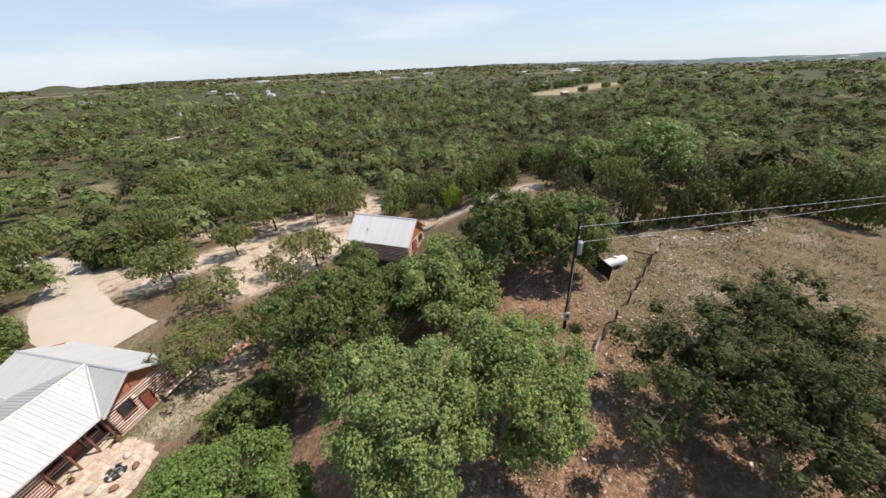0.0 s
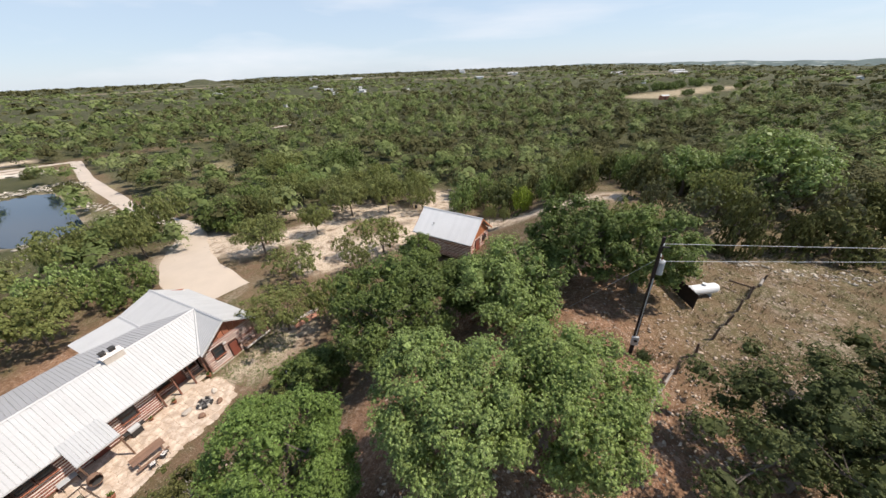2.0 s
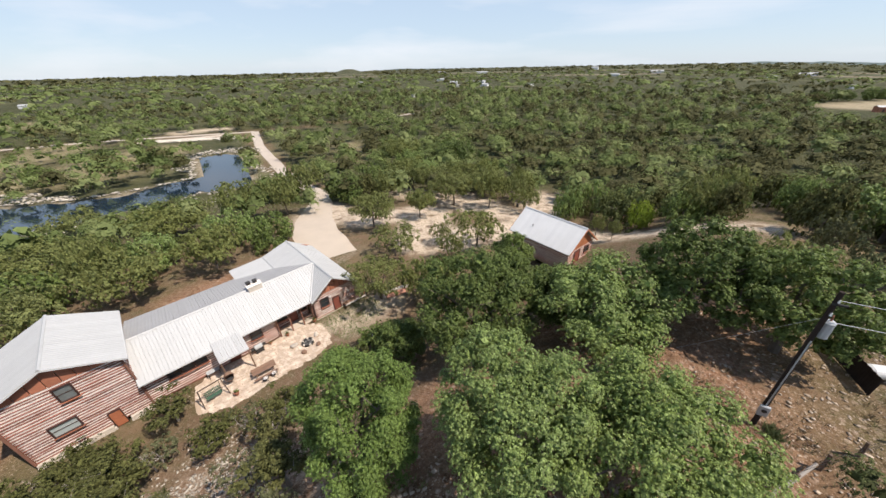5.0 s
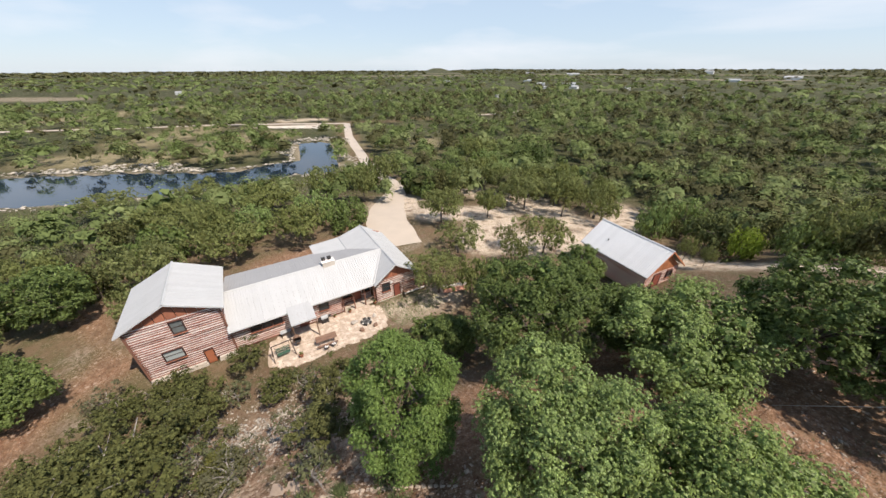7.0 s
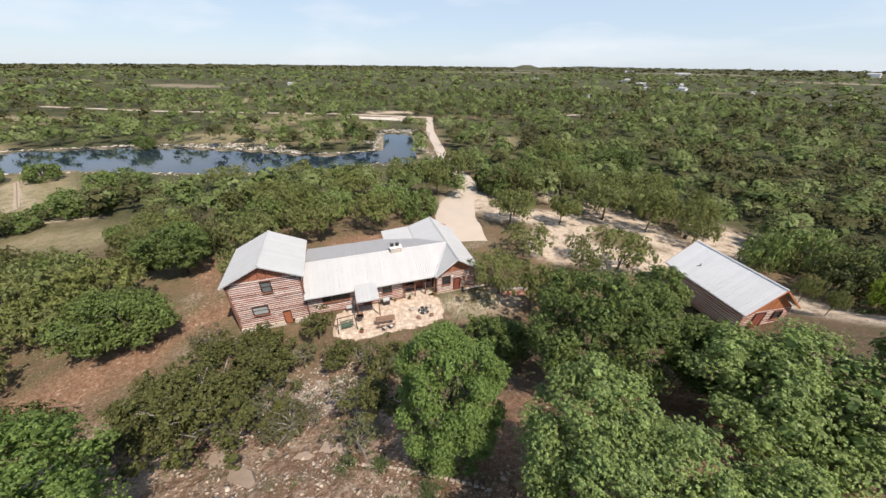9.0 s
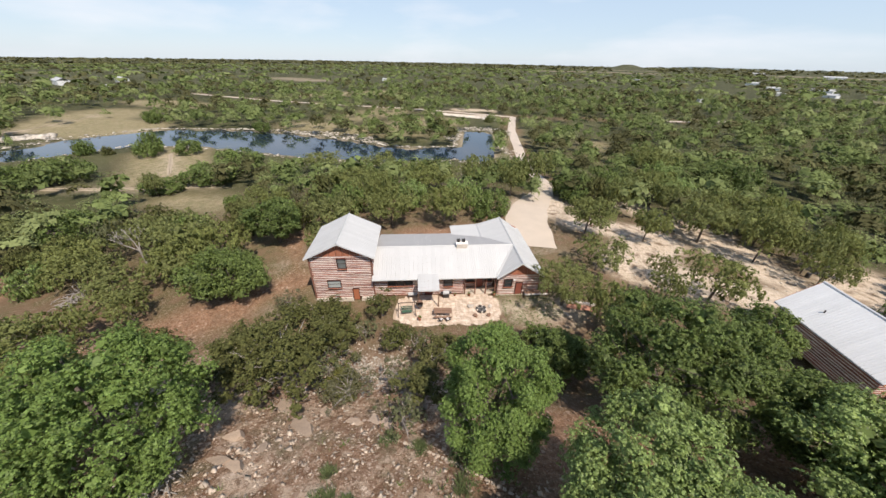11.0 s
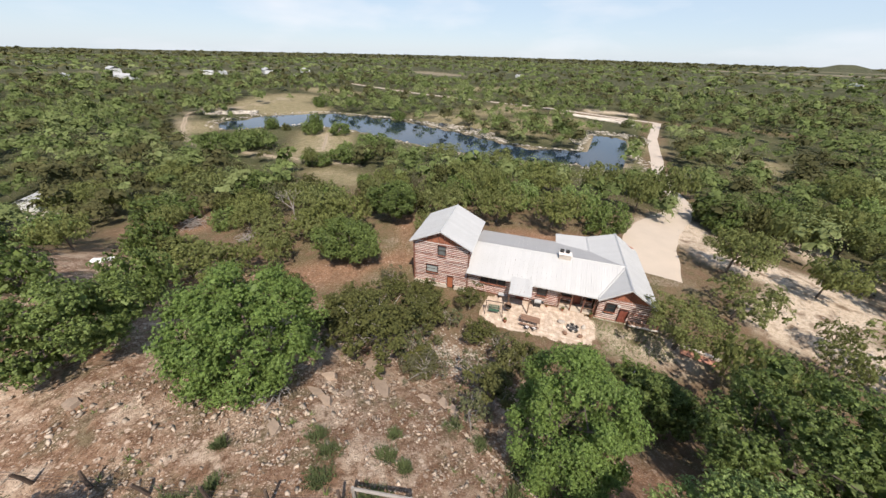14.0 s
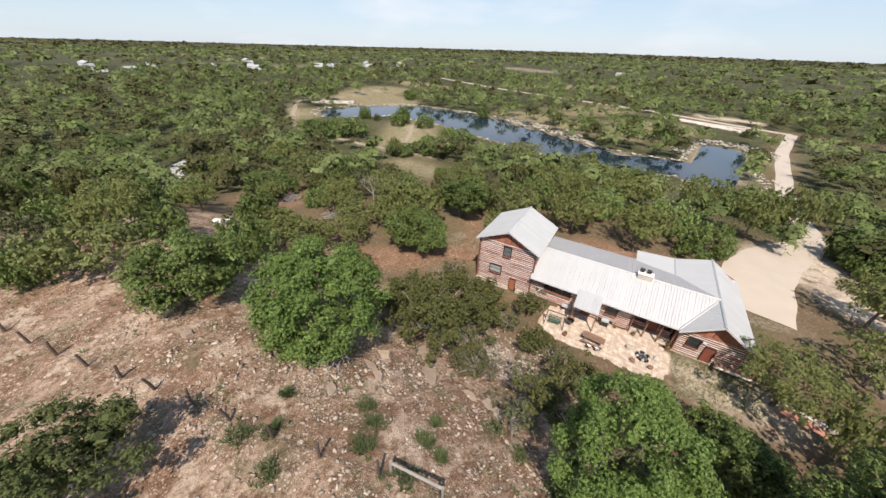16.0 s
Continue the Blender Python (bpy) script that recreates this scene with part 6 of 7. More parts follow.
def tree(x, y, h, r, kind="oak", group=""):
    """A tree of the middle distance, of shared crown and trunk meshes."""
    COUNT[0] += 1
    k = COUNT[0]
    lod = 1 if r > 4.9 else 0
    me, tm = proto(kind, k % (3 if lod else 5), lod)
    nm, lb, ct = NAMES[kind]
    t = thing(nm, pose(x, y, float(gz(x, y)) - 0.05, 0, 0, (k * 77) % 360), lb, ct, group)
    for n, d in (("crown", me), ("trunk", tm)):
        o = new(n, d)
        o.parent = t
        o.scale = (r, r * (0.9 + 0.2 * ((k * 13) % 10) / 10), h)
        if n == "crown" and kind not in ("airy", "open", "yellow"):
            o.location.z = -0.13 * h
    return t


# near trees, each with its own crown
hero(-2.8, 9.2, 9.9, 4.3, "light", 2, 88, 90000, 0.077)
hero(2.5, 11.0, 8.8, 4.4, "light", 3, 88, 90000, 0.077)
hero(-10.5, 6.2, 11.0, 3.7, "round", 4, 84, 90000, 0.074)
hero(-11.3, 21.0, 12.0, 6.7, "oak", 5, 95, 46000, 0.115)
hero(-0.5, 24.7, 6.9, 6.1, "light", 6, 95, 44000, 0.115)
hero(5.0, 28.5, 9.7, 4.9, "oak", 7, 95, 26000, 0.13)
hero(10.7, 27.1, 9.4, 4.4, "oak", 8, 95, 24000, 0.13)
hero(14.0, 11.5, 6.6, 4.5, "scrub", 27, 60, 40000, 0.1)
hero(21.7, 14.8, 6.4, 4.5, "scrub", 28, 60, 38000, 0.1)
hero(16.8, 8.1, 7.6, 3.4, "scrub", 29, 44, 26000, 0.1)
hero(-14.4, -16.0, 9.2, 5.7, "round", 47, 95, 70000, 0.098)
hero(-12.7, -27.5, 6.6, 4.4, "oak", 69, 60, 24000, 0.13)
hero(-17.6, -21.2, 5.4, 3.0, "oak", 85, 46, 16000, 0.13)
hero(-0.1, -17.8, 5.4, 3.1, "scrub", 74, 40, 22000, 0.1)
hero(-12.3, 33.6, 7.0, 4.4, "oak", 51, 60, 18000, 0.15)
hero(-15.0, 39.7, 8.3, 3.1, "oak", 52, 50, 16000, 0.14)
hero(-5.0, 26.5, 7.2, 3.6, "oak", 53, 60, 20000, 0.13)
# trees standing singly on the pond shore and its meadow
for x, y, h, r, kind in ((-220.5, -108, 7.0, 3.5, "oak"), (-148.3, -76.6, 9.5, 3.9, "oak"), (-152.7, -102, 4.4, 3.2, "juniper"), (-148.8, -92, 3.8, 2.5, "juniper"), (-146, -64.3, 6.4, 5.8, "oak"), (-295, -119, 8.4, 5.9, "oak"), (-239, -94.5, 5.6, 3.2, "oak"),
                         (-217, -170.5, 5.4, 3.9, "juniper"), (-112.2, -48.4, 6.0, 3.6, "light"), (-97, -54, 6.4, 2.9, "airy"), (-183.5, 28, 6.8, 6.3, "juniper"), (-176, 43, 8.0, 7.0, "oak"), (-199.1, 81.7, 4.5, 3.1, "juniper"), (-184, -7.2, 7.0, 5.2, "airy"),
                         (-175, 10, 7.4, 5.2, "oak"), (-172, 30, 4.6, 2.7, "open"), (-186, -46, 6.2, 5.2, "oak")):
    tree(x, y, h, r, kind, "trees by the pond")
# junipers and bushes between the slope and the house
hero(-20.3, -8.7, 7.2, 4.2, "juniper", 39)
hero(-26.6, -5.6, 4.6, 3.3, "juniper", 40)
hero(-26.8, -13.2, 5.0, 3.6, "juniper", 41)
hero(-23.6, -10.8, 5.6, 3.4, "juniper", 38)
hero(-17.8, -3.3, 4.0, 2.0, "brush", 42, 44, 9000, 0.085, label="small dry olive-green shrub on the slope")
hero(-33.6, -10.6, 3.2, 2.0, "juniper", 43)
hero(-36.6, -11.6, 2.6, 1.8, "brush", 61)
hero(-33.6, -7.4, 2.6, 2.0, "juniper", 62)
hero(-35.0, -5.8, 1.9, 1.5, "brush", 63)
hero(-28.6, -2.0, 2.4, 1.7, "brush", 64)
hero(-27.6, 3.0, 1.3, 0.9, "juniper", 65)
hero(-25.0, 4.4, 2.6, 1.5, "brush", 66)
hero(-22.6, -5.6, 3.4, 2.1, "brush", 67)
hero(-24.2, -14.6, 3.0, 2.2, "juniper", 68)
hero(-30.9, -5.0, 3.3, 2.9, "juniper", 33)
hero(-19.2, -3.9, 2.7, 1.5, "bush", 31, 30, 9000, 0.08)
hero(-20.4, 4.0, 4.4, 1.8, "juniper", 32)
hero(-32.1, 0.3, 3.9, 1.75, "juniper", 44, label="clipped dark shrub at the house corner")
hero(-25.6, 1.6, 3.8, 1.6, "juniper", 45)
hero(-22.3, 6.2, 4.2, 2.0, "juniper", 46)
hero(-18.8, 1.2, 3.4, 1.9, "brush", 36)
hero(-15.4, 2.6, 5.2, 2.0, "juniper", 48)
hero(-13.4, 0.6, 3.6, 1.7, "brush", 37)
hero(-21.4, 17.7, 3.6, 2.6, "oak", 49)
hero(-28.3, 24.6, 6.6, 4.3, "open", 35, 70, 16000, 0.13)
hero(-17.6, 17.4, 6.2, 2.6, "oak", 54, 44, 14000, 0.12)
hero(-20.4, 13.2, 3.6, 2.0, "juniper", 55)
hero(-18.6, 21.6, 3.2, 1.8, "brush", 56)
# trees of the yard and the woods round it
tree(-0.1, 63.2, 5.4, 2.4, "yellow")
tree(-61.5, 61.6, 6.0, 3.0, "airy")
tree(-70.4, 54.1, 8.6, 5.2, "oak")
tree(-86.3, 46.8, 8.9, 4.8, "oak")
tree(-78.1, 30.2, 9.2, 5.3, "open")
tree(20.2, 39.8, 6.3, 3.9, "brush")
tree(30.4, 62.3, 8.1, 5.2, "juniper")
tree(-82.7, 91.5, 10.1, 7.0, "airy")
tree(-67.7, 107.4, 11.0, 8.5, "oak")
hero(34.2, 54.0, 11.4, 8.6, "light", 81, 110, 14000, 0.235)
hero(25.4, 58.5, 9.0, 5.2, "light", 82, 70, 8000, 0.2)
tree(72.0, 67.5, 10.6, 8.5, "oak")
tree(51.0, 36.9, 7.5, 2.7, "oak")
tree(32.1, 38.2, 6.4, 3.7, "juniper")
tree(22.8, 36.8, 7.1, 2.5, "juniper")
tree(37.8, 38.9, 6.8, 2.8, "juniper")
tree(27.9, 37.4, 5.1, 2.0, "juniper")
tree(-62.8, 69.5, 8.6, 4.2, "airy")
hero(-41.6, -19.7, 7.0, 6.0, "oak", 83, 95, 30000, 0.14)
hero(-55.5, -16.0, 9.0, 5.1, "oak", 84, 90, 18000, 0.17)
tree(-58.4, -6.3, 7.0, 5.1, "airy")
tree(-58.6, 4.5, 7.0, 5.6, "airy")
tree(-58.0, 15.5, 7.2, 5.4, "airy")
tree(-58.0, 25.7, 7.2, 5.1, "oak")
tree(-79.0, -1.5, 7.5, 6.9, "airy")
tree(-77.8, 16.1, 7.7, 7.1, "open")
tree(-72.1, 37.5, 8.7, 4.8, "airy")
tree(-58.6, -30.2, 6.5, 3.5, "oak")
tree(-63.1, -62.8, 7.1, 6.5, "airy")
tree(-71.8, -78.0, 6.9, 5.8, "airy")
tree(-66.1, -52.7, 7.4, 6.0, "oak")
tree(-47.7, -41.2, 4.8, 3.7, "open")
tree(-79.6, 48.8, 10.0, 4.4, "airy")
tree(-40.4, 79.5, 8.6, 4.8, "airy")
tree(-10.5, -37.3, 4.8, 4.2, "airy")
tree(-15.5, -44.5, 5.0, 3.4, "airy")
tree(-14.0, -50.0, 5.2, 3.4, "oak")
tree(-20.0, -51.0, 5.0, 3.6, "airy")
tree(-18.8, -42.6, 4.6, 3.2, "oak")
tree(-23.5, -55.5, 5.2, 3.8, "oak")
tree(-32.0, -57.0, 5.0, 3.6, "airy")
tree(-8.2, -41.6, 4.6, 2.7, "oak")
tree(-30.2, -37.3, 4.8, 5.0, "airy")
tree(-42.8, -33.8, 3.7, 3.9, "airy")
tree(-51.2, -61.8, 6.4, 6.2, "oak")
tree(-54.7, -85.2, 6.4, 7.1, "airy")
tree(-19.3, -31.7, 4.3, 2.8, "oak")
tree(-120.3, -39.6, 7.5, 8.5, "oak")
tree(-101.7, -54.4, 4.3, 6.4, "oak")
tree(-107.3, -43.9, 6.4, 8.0, "oak")
tree(-108.2, -94.6, 9.0, 8.4, "oak")
tree(-116.5, -86.9, 8.4, 8.5, "oak")
tree(-226.3, -111.5, 6.9, 4.6, "oak")
tree(-142.9, -76.5, 6.6, 4.3, "oak")
tree(-149.8, -99.7, 6.0, 3.3, "oak")
tree(-113.9, -13.4, 5.7, 7.3, "open")
tree(-107.7, 7.1, 5.7, 7.0, "airy")
for x, y, h, r in ((-34.6, 34.8, 5.4, 4.4), (-24.2, 45.8, 6.4, 4.8), (-30.4, 42.9, 4.0, 1.8), (-6.3, 59.3, 4.6, 1.5), (-3.4, 56.8, 3.8, 1.2), (-23.0, 66.0, 5.4, 3.0), (-25.6, 39.2, 4.6, 2.4)):
    tree(x, y, h, r, "open", "small oaks of the yard")
for x, y, h, r in ((-46.6, 41.6, 7.2, 5.2), (-55.9, 56.9, 8.0, 3.4), (-41.6, 51.0, 6.4, 3.8), (-39.6, 62.4, 8.2, 6.2), (-31.4, 65.2, 8.8, 4.2), (-31.4, 84.0, 6.6, 2.2),
                   (-52.5, 68.5, 7.6, 5.0), (-46.0, 76.0, 8.0, 5.4), (-37.0, 73.5, 7.6, 5.0), (-27.5, 76.0, 7.0, 3.8), (-61.5, 73.0, 8.4, 5.4)):
    tree(x, y, h, r, "airy", "spreading oaks of the yard")
for x, y, h, r, kind in ((-65.5, 52.6, 8.6, 5.4, "oak"), (-69.5, 65.0, 9.0, 3.8, "oak"), (-13.9, 68.1, 8.4, 3.2, "light"), (-10.4, 76.0, 8.6, 3.6, "light"), (-3.6, 66.4, 8.0, 4.4, "scrub"),
                         (-73.8, 87.6, 9.8, 5.8, "light"), (-62.6, 82.2, 7.6, 6.4, "light"), (-54.3, -70.5, 4.2, 3.2, "airy"), (-54.0, -78.0, 7.0, 3.6, "airy"), (-50.5, -8.0, 4.8, 3.2, "airy"), (-46.5, -27.0, 5.2, 4.0, "airy"), (-67.5, 10.5, 7.4, 5.0, "light"), (-68.0, -4.0, 7.2, 4.8, "oak"), (-66.5, 22.5, 7.6, 4.8, "light"), (-56.2, -41.0, 7.2, 3.2, "brush")):
    tree(x, y, h, r, kind)
for x, y, h, r in ((-47.6, -37.6, 4.4, 3.0), (-46.8, -57.0, 4.6, 3.2), (-71.7, -69.8, 5.0, 3.8), (-38.0, -30.0, 4.2, 2.8), (-34.5, -34.0, 4.4, 3.0)):
    tree(x, y, h, r, "airy")
for k in range(6):
    q, off = (k + 0.5) / 6, (30, 34, 28)[k % 3]
    tree(round(112 + 123 * q - 0.7 * off, 1), round(405 + 120 * q + 0.72 * off, 1), 10.5 + k % 3, 9.0 + 1.5 * (k % 2), "oak", "oaks beside the far field")
for q in (0.2, 0.55, 0.85):
    tree(round(112 + 123 * q + 17, 1), round(405 + 120 * q - 17, 1), 7.5, 6.5, "oak", "oaks beside the far field")
for x, y, h, r in ((-49.5, -23.5, 6.6, 4.4), (-52.5, -28.5, 7.0, 4.8), (-57.0, -36.0, 6.0, 4.4), (-53.0, -42.5, 5.2, 4.2), (-46.5, -28.5, 5.4, 3.8)):
    tree(x, y, h, r, "airy")
# bare dead trees and brush piles


def dead_tree(x, y, h, seed, label):
    t = thing("dead_tree", pose(x, y, float(gz(x, y))), label, "tree")
    rnd = random.Random(seed)
    bm = B()
    w = h / 7
    tube(bm, (0, 0, -0.2), (0.1, 0, h * 0.35), 0.2 * w, 0.14 * w, 8)
    ends = [(Vector((0.1, 0, h * 0.35)), Vector((0, 0, 1)), h * 0.3, 0.1 * w)]
    for lv in range(4):
        nx = []
        for p, d, ln, th in ends:
            for _ in range(3):
                dd = (d + Vector((rnd.uniform(-.9, .9), rnd.uniform(-.9, .9), rnd.uniform(-.2, .5)))).normalized()
                q = p + dd * ln * rnd.uniform(0.6, 1.0)
                tube(bm, p, q, th, th * 0.55, 5)
                nx.append((q, dd, ln * 0.62, th * 0.55))
        ends = nx
    part("branch_tangle", bm, M_DEAD, t)


dead_tree(-53.0, -35.4, 7.4, 3, "bare grey dead tree in the scrub")
dead_tree(-44.6, -38.8, 3.2, 5, "low bare bleached dead tree in the scrub")
dead_tree(-18.0, 76.0, 4.6, 9, "bare dark dead tree beside the cabin yard")
dead_tree(-22.5, -8.0, 4.2, 7, "leaning dead grey trunk on the slope")
dead_tree(-15.5, 2.3, 3.2, 11, "low grey dead brush on the slope")
dead_tree(-17.4, 2.2, 3.4, 12, "low grey dead brush on the slope")
dead_tree(-14.3, 1.2, 2.4, 13, "low grey dead brush on the slope")
dead_tree(-19.0, 3.4, 2.8, 14, "low grey dead brush on the slope")
for k, (x, y, h) in enumerate(((-28.2, -2.6, 2.6), (-31.4, -6.4, 2.4), (-25.0, 3.4, 2.4), (-22.8, -4.4, 2.6), (-20.6, -8.2, 3.4), (-34.2, -8.6, 2.2))):
    dead_tree(x, y, h, 30 + k, "low grey dead brush below the house")


def brush_pile(x, y, n, size, seed, label):
    t = thing("brush_pile", pose(x, y, float(gz(x, y))), label, "brush pile")
    rnd = random.Random(seed)
    bm = B()
    for _ in range(n):
        a, z = rnd.uniform(0, 6.3), rnd.uniform(0.05, 0.5 * size)
        c = Vector((rnd.gauss(0, size * 0.5), rnd.gauss(0, size * 0.4), z))
        d = Vector((math.cos(a), math.sin(a), rnd.uniform(-.25, .25))) * rnd.uniform(0.4, 1.0) * size
        tube(bm, c - d / 2, c + d / 2, 0.05, 0.02, 5)
    q = part("branch_tangle", bm, M_DEAD, t)
    q["kind"] = "stuff"


brush_pile(-48.8, -54.3, 90, 2.4, 1, "pile of bleached cut branches on red soil")
brush_pile(-44.0, -39.6, 70, 1.8, 2, "pile of grey cut branches in the scrub")
brush_pile(-11.6, -13.8, 70, 1.5, 4, "dry fallen branches below the oak")
for k, (x, y, q) in enumerate(((-28.4, -48.4, 0.8), (-30.2, -49.0, 0.55), (-30.9, -49.6, 0.45))):
    boulder("pale_rock", pose(x, y, float(gz(x, y)) + 0.1, 0, 0, 50 * k), (q, q * 0.7, q * 0.6), 130 + k, M_WHITE, "bleached white rock in the scrub", "rock", "white rocks in the scrub")
scatter_rocks("rubble_pile", 260, lambda rng, n: (rng.normal(size=n) * 1.8 - 52.2, rng.normal(size=n) * 2.2 - 96.6), 0.2, 0.9, M_BANK, "heap of bleached white rubble beside the shed", 21)

# ---- woods ----


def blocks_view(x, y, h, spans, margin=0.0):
    """Whether a tree would stand in, or in front of, one of the open spans as seen from the camera."""
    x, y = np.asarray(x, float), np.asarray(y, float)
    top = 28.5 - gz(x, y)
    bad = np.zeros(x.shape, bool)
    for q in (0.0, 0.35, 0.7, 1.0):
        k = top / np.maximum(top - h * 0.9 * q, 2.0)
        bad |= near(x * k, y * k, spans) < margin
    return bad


def candidates(rng, r0, r1, step):
    g = np.arange(-r1, r1, step)
    x, y = np.meshgrid(g, g, indexing="ij")
    x = (x + rng.uniform(-.42, .42, x.shape) * step).ravel()
    y = (y + rng.uniform(-.42, .42, y.shape) * step).ravel()
    r, a = np.hypot(x, y), np.degrees(np.arctan2(y, x)) % 360
    k = (r > r0) & (r < r1) & ((a < 270) & (a > 20))
    return x[k], y[k]


def wood():
    rng = np.random.default_rng(42)
    x, y = candidates(rng, 34, 82, 5.9)
    u, r = 0.96 * x - 0.28 * y, np.hypot(x, y)
    rad = rng.uniform(2.4, 4.3, len(x))
    h = rad * rng.uniform(1.3, 1.9, len(x)) + 1.0
    low = y < -15
    h, rad = np.where(low, h * 0.72, h), np.where(low, rad * 0.88, rad)
    # leave out trees that would hide the open places from the camera
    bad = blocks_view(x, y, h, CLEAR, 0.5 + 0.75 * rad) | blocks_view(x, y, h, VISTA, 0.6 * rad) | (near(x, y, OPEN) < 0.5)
    bad |= (u > -27) & (y < 34) & (y > -24) & (x < 12)
    bad |= (x > 6) & (y < 1.05 * x + 4) & (r < 62) | (x > 13) & (x < 60) & (y < 35.5 + 0.2 * np.maximum(x - 22, 0))
    bad |= (x < -25) & (x > -85) & (y > 28) & (y < 95) & (rng.random(len(x)) < 0.4) | low & (rng.random(len(x)) < 0.18)
    bad |= (x > -7) & (y > -50) & (y < 0)
    for q in [o for o in scene.objects if o.type == "EMPTY" and o.get("category") == "tree"]:
        p = q.matrix_world.translation
        bad |= np.hypot(x - p.x, y - p.y) < rad * 0.6 + np.where((x < -42) & (np.abs(y) < 46), 4.6, 2.2)
    for i in np.where(~bad)[0]:
        dry = 0.62 if math.atan2(y[i], x[i]) < 1.7 else 0.28
        airy = x[i] < -42
        kind = rng.choice(["oak", "light", "open", "airy", "juniper", "brush"], p=[(0.2 if airy else 0.45) * (1 - dry), 0.2 * (1 - dry), 0.15 * (1 - dry), (0.45 if airy else 0.2) * (1 - dry), 0.8 * dry, 0.2 * dry])
        tree(round(float(x[i]), 1), round(float(y[i]), 1), round(float(h[i]), 1), round(float(rad[i]), 1), str(kind), "trees of the woods")


def far_wood(name, r0, r1, step, lumps, per, rmin, rmax, leaf, material, share, seed, label):
    """Far crowns as leaf sprays over clumps, in one mesh."""
    rng = np.random.default_rng(seed)
    x0, y0 = candidates(np.random.default_rng(900 + int(step * 10)), r0, r1, step)
    sel = np.random.default_rng(7 + int(step * 10)).random(len(x0))
    sel = np.clip(sel + 0.30 * np.sin(x0 * 0.045 + 2.1 * np.sin(y0 * 0.021)) * np.sin(y0 * 0.037 + 1.7 * np.sin(x0 * 0.017)), 0, 0.999)
    az = np.arctan2(y0, x0) % 6.2832
    sel = sel ** (0.45 + 0.55 * sst(1.45, 2.25, az))
    x, y = x0[(sel >= share[0]) & (sel < share[1])], y0[(sel >= share[0]) & (sel < share[1])]
    rad = rmin + (rmax - rmin) * rng.random(len(x)) ** 1.25
    h = np.minimum(rad * rng.uniform(1.1, 1.7, len(x)) + 1.2, 12.0 if r1 < 1800 else 7.0)
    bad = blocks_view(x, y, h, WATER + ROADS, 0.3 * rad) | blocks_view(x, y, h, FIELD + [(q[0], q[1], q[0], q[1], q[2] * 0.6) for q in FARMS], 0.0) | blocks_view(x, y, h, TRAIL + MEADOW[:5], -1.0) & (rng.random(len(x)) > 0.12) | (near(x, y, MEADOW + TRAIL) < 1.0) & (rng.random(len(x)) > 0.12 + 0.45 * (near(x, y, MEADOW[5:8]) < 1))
    patch = np.sin(x * 0.021 + 1.3 * np.sin(y * 0.013)) * np.sin(y * 0.019 + 1.1 * np.sin(x * 0.011))
    bad |= (patch > 0.66) & (r0 > 290) & (rng.random(len(x)) < 0.8) | (rng.random(len(x)) < 0.10)
    bad |= (np.abs(np.degrees(np.arctan2(y, x)) - 138.6) < 2.2) & (r0 > 1600)
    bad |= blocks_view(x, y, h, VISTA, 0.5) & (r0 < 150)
    x, y, rad, h = x[~bad], y[~bad], rad[~bad], h[~bad]
    n = len(x)
    g = rng.normal(size=(n, lumps, 3))
    g[..., 2] = np.abs(g[..., 2])
    g /= np.linalg.norm(g, axis=2)[..., None]
    lc = g * (rad[:, None] * (0.35 + 0.3 * rng.random((n, lumps))))[..., None]
    lc[..., 2] = h[:, None] * (0.36 + 0.36 * g[..., 2])
    lr = rad[:, None] * (0.42 + 0.22 * rng.random((n, lumps)))
    q = rng.integers(0, lumps, (n, per))
    i = np.arange(n)[:, None]
    d = rng.normal(size=(n, per, 3)) + g[i, q] * 1.1
    d[..., 2] += 0.35
    d /= np.linalg.norm(d, axis=2)[..., None]
    at = np.stack([x, y, gz(x, y)], -1)[:, None, :]
    p = lc[i, q] + d * (lr[i, q] * (0.8 + 0.25 * rng.random((n, per))))[..., None] * np.array([1, 1, 1.0 if r1 < 1700 else 0.25]) + at
    nr = d + np.array([0, 0, 0.55]) + rng.normal(size=d.shape) * 0.22
    v, f = leaves(rng, p.reshape(-1, 3), nr.reshape(-1, 3), np.repeat(rad, per) * leaf, 1.2)
    m = 12 if r1 < 1700 else 4      # broad inner sprays that close each lump
    o = rng.normal(size=(n, lumps, m, 3))
    o[..., 2] = np.abs(o[..., 2]) + 0.15
    o /= np.linalg.norm(o, axis=3)[..., None]
    flat = np.array([1, 1, 1.0 if r1 < 1700 else 0.25])
    p = lc[:, :, None] + o * lr[..., None, None] * (0.46 if r1 < 400 else 0.54) * flat + at[:, :, None]
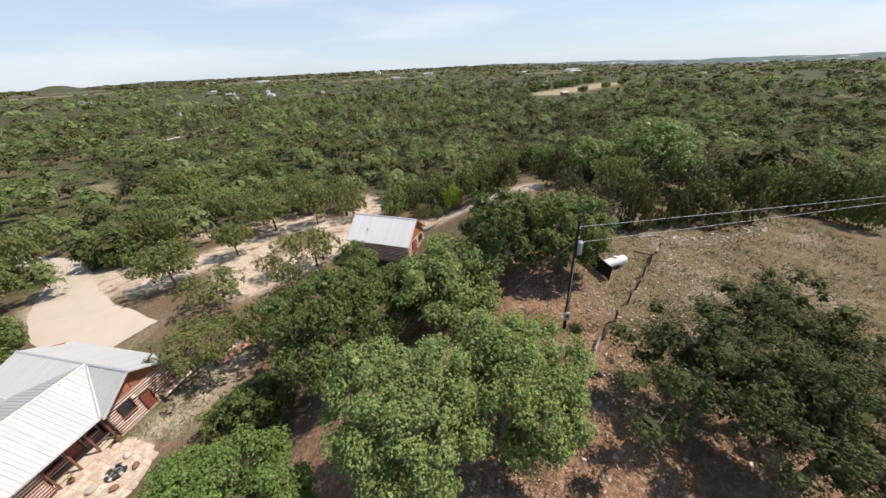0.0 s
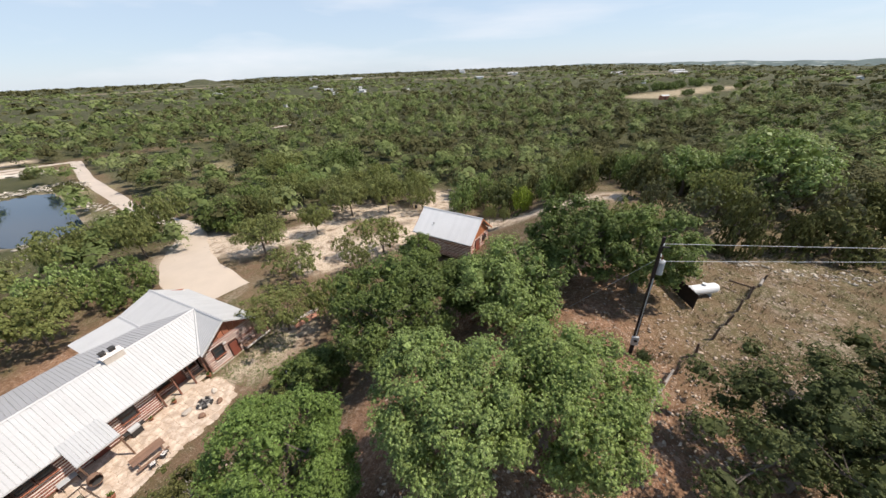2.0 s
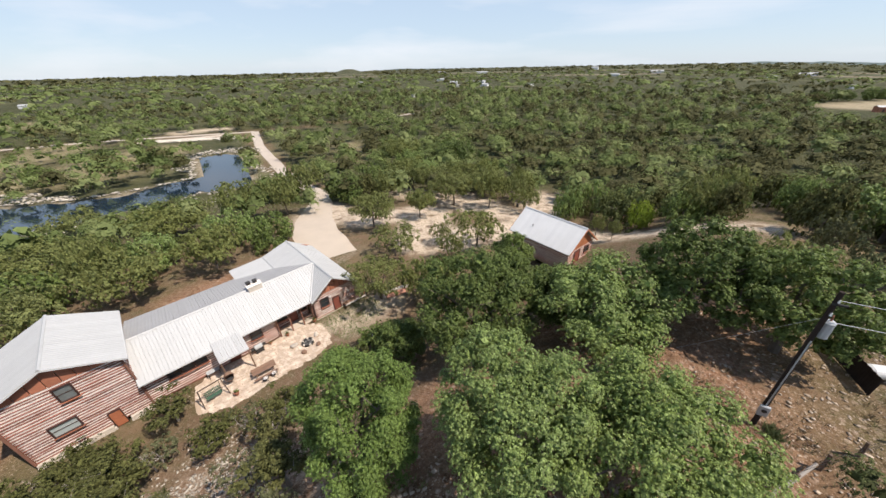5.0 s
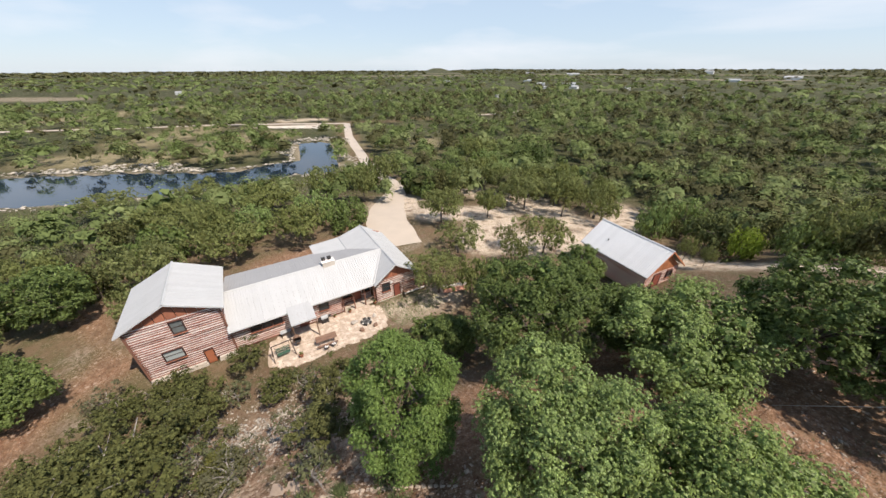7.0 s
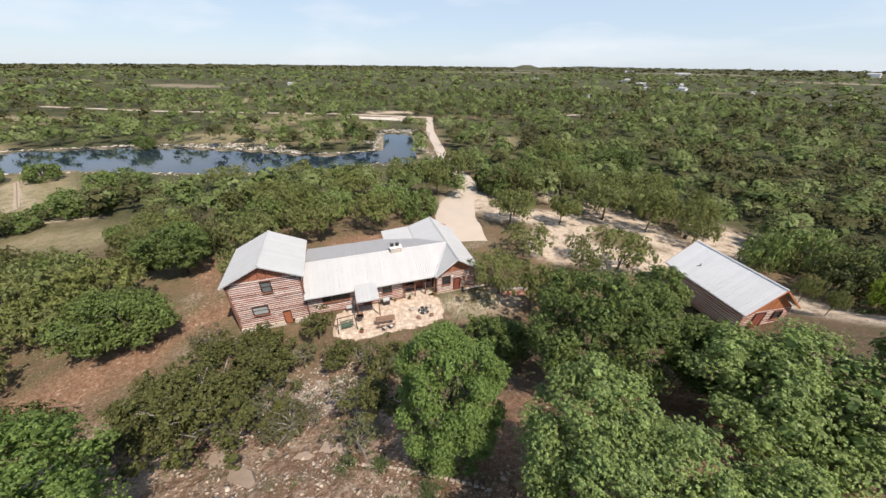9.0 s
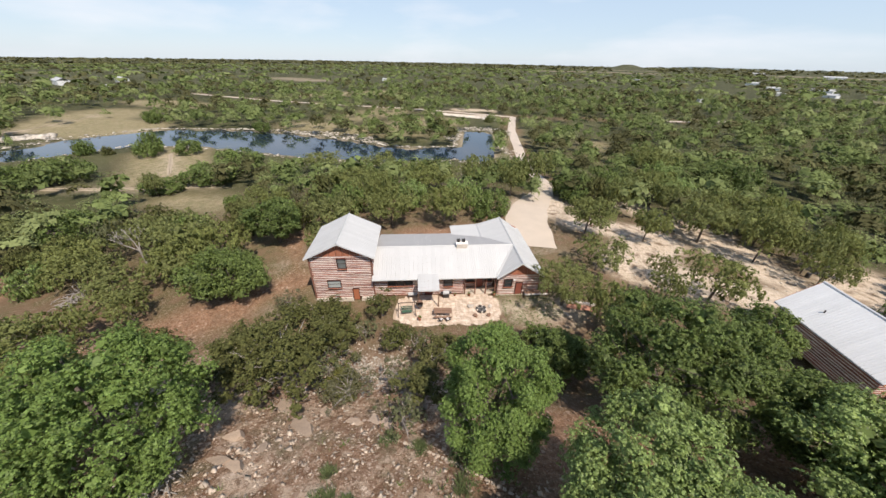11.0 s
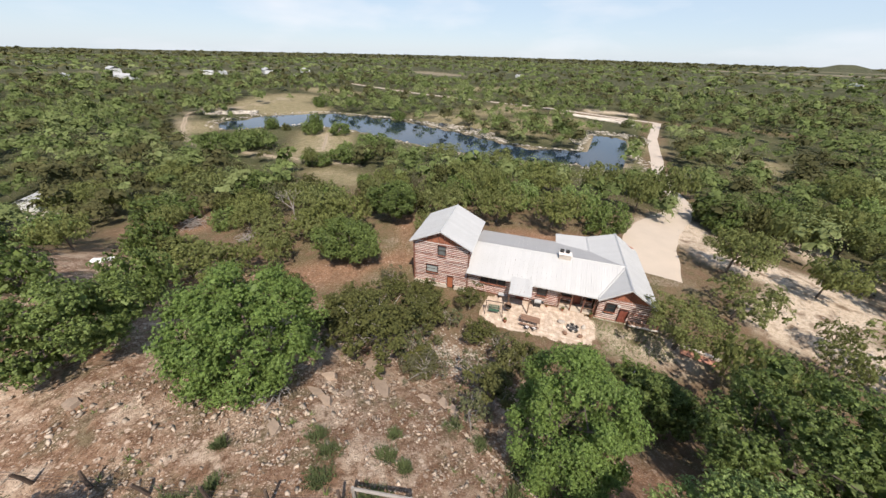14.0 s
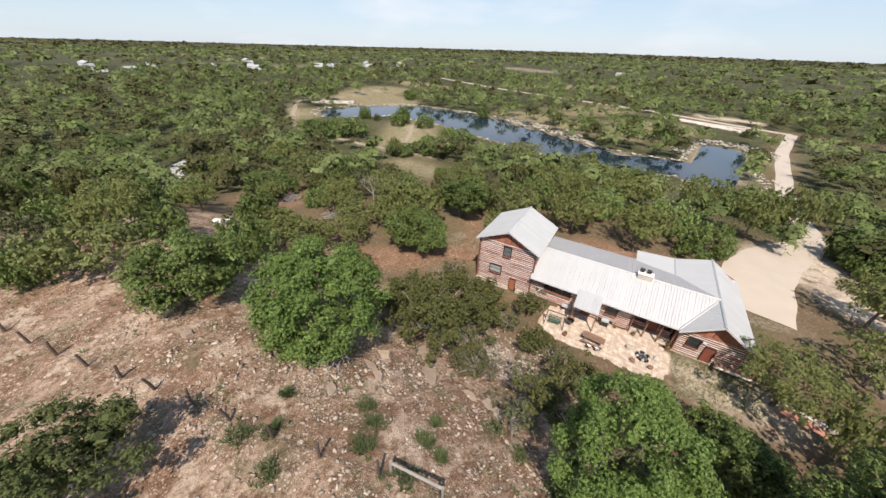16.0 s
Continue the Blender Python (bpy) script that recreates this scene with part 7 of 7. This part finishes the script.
    cv, cf = leaves(rng, p.reshape(-1, 3), (o / flat + rng.normal(size=o.shape) * 0.2 + np.array([0, 0, 0.35])).reshape(-1, 3), np.repeat(lr.ravel(), m) * (0.45 if r1 < 400 else 0.52 if r1 < 1700 else 0.8), 1.25, wide=0.5)
    tint = rng.random(n)
    tint = np.concatenate([np.repeat(tint, per * 4), np.repeat(tint, lumps * m * 4)])
    ob = pydata(name, np.concatenate([v, cv]), np.concatenate([f, cf + len(v)]), material)
    at = ob.data.attributes.new("tint", "FLOAT", "POINT")
    at.data.foreach_set("value", tint.astype(np.float32))
    return tagged(ob, label, "woods", kind="stuff")


wood()
M_FAR = mat("far_oak_leaf", (0.124, 0.160, 0.053), 0.8, 0.25, 0.05, 0.5, 0, rand=-0.14, trans=0.25, alt=("tint", (0.182, 0.226, 0.078)), spec=0.15)
M_FAR2 = mat("far_light_leaf", (0.184, 0.230, 0.080), 0.8, 0.25, 0.05, 0.5, 0, rand=-0.14, trans=0.25, alt=("tint", (0.236, 0.268, 0.110)), spec=0.15)
M_FAR3 = mat("far_juniper_leaf", (0.074, 0.074, 0.030), 0.85, 0.25, 0.05, 0.5, 0, rand=-0.14, trans=0.15, alt=("tint", (0.122, 0.118, 0.050)), spec=0.15)
for k, (m, lo, hi, lb) in enumerate(((M_FAR, 0.0, 0.44, "green oak woods beyond the yard"), (M_FAR2, 0.44, 0.70, "light green oaks scattered through the woods"), (M_FAR3, 0.70, 1.0, "dark junipers scattered through the woods"))):
    far_wood("woods", 79, 160, 6.7, 7, 390, 3.0, 6.2, 0.064, m, (lo, hi), 10 + k, "leafy " + lb)
    far_wood("woods", 158, 300, 8.0, 5, 170, 3.0, 7.2, 0.086, m, (lo, hi), 20 + k, lb)
    far_wood("woods", 298, 480, 10.0, 3, 54, 3.4, 7.8, 0.128, m, (lo, hi), 25 + k, lb)
    far_wood("far_woods", 475, 1700, 29.0, 1, 16, 8, 17, 0.28, m, (lo, hi), 30 + k, "distant " + lb)
far_wood("far_woods", 1650, 4300, 100.0, 1, 4, 30, 48, 0.3, M_FAR3, (0.0, 1.0), 50, "dark wooded country towards the horizon")
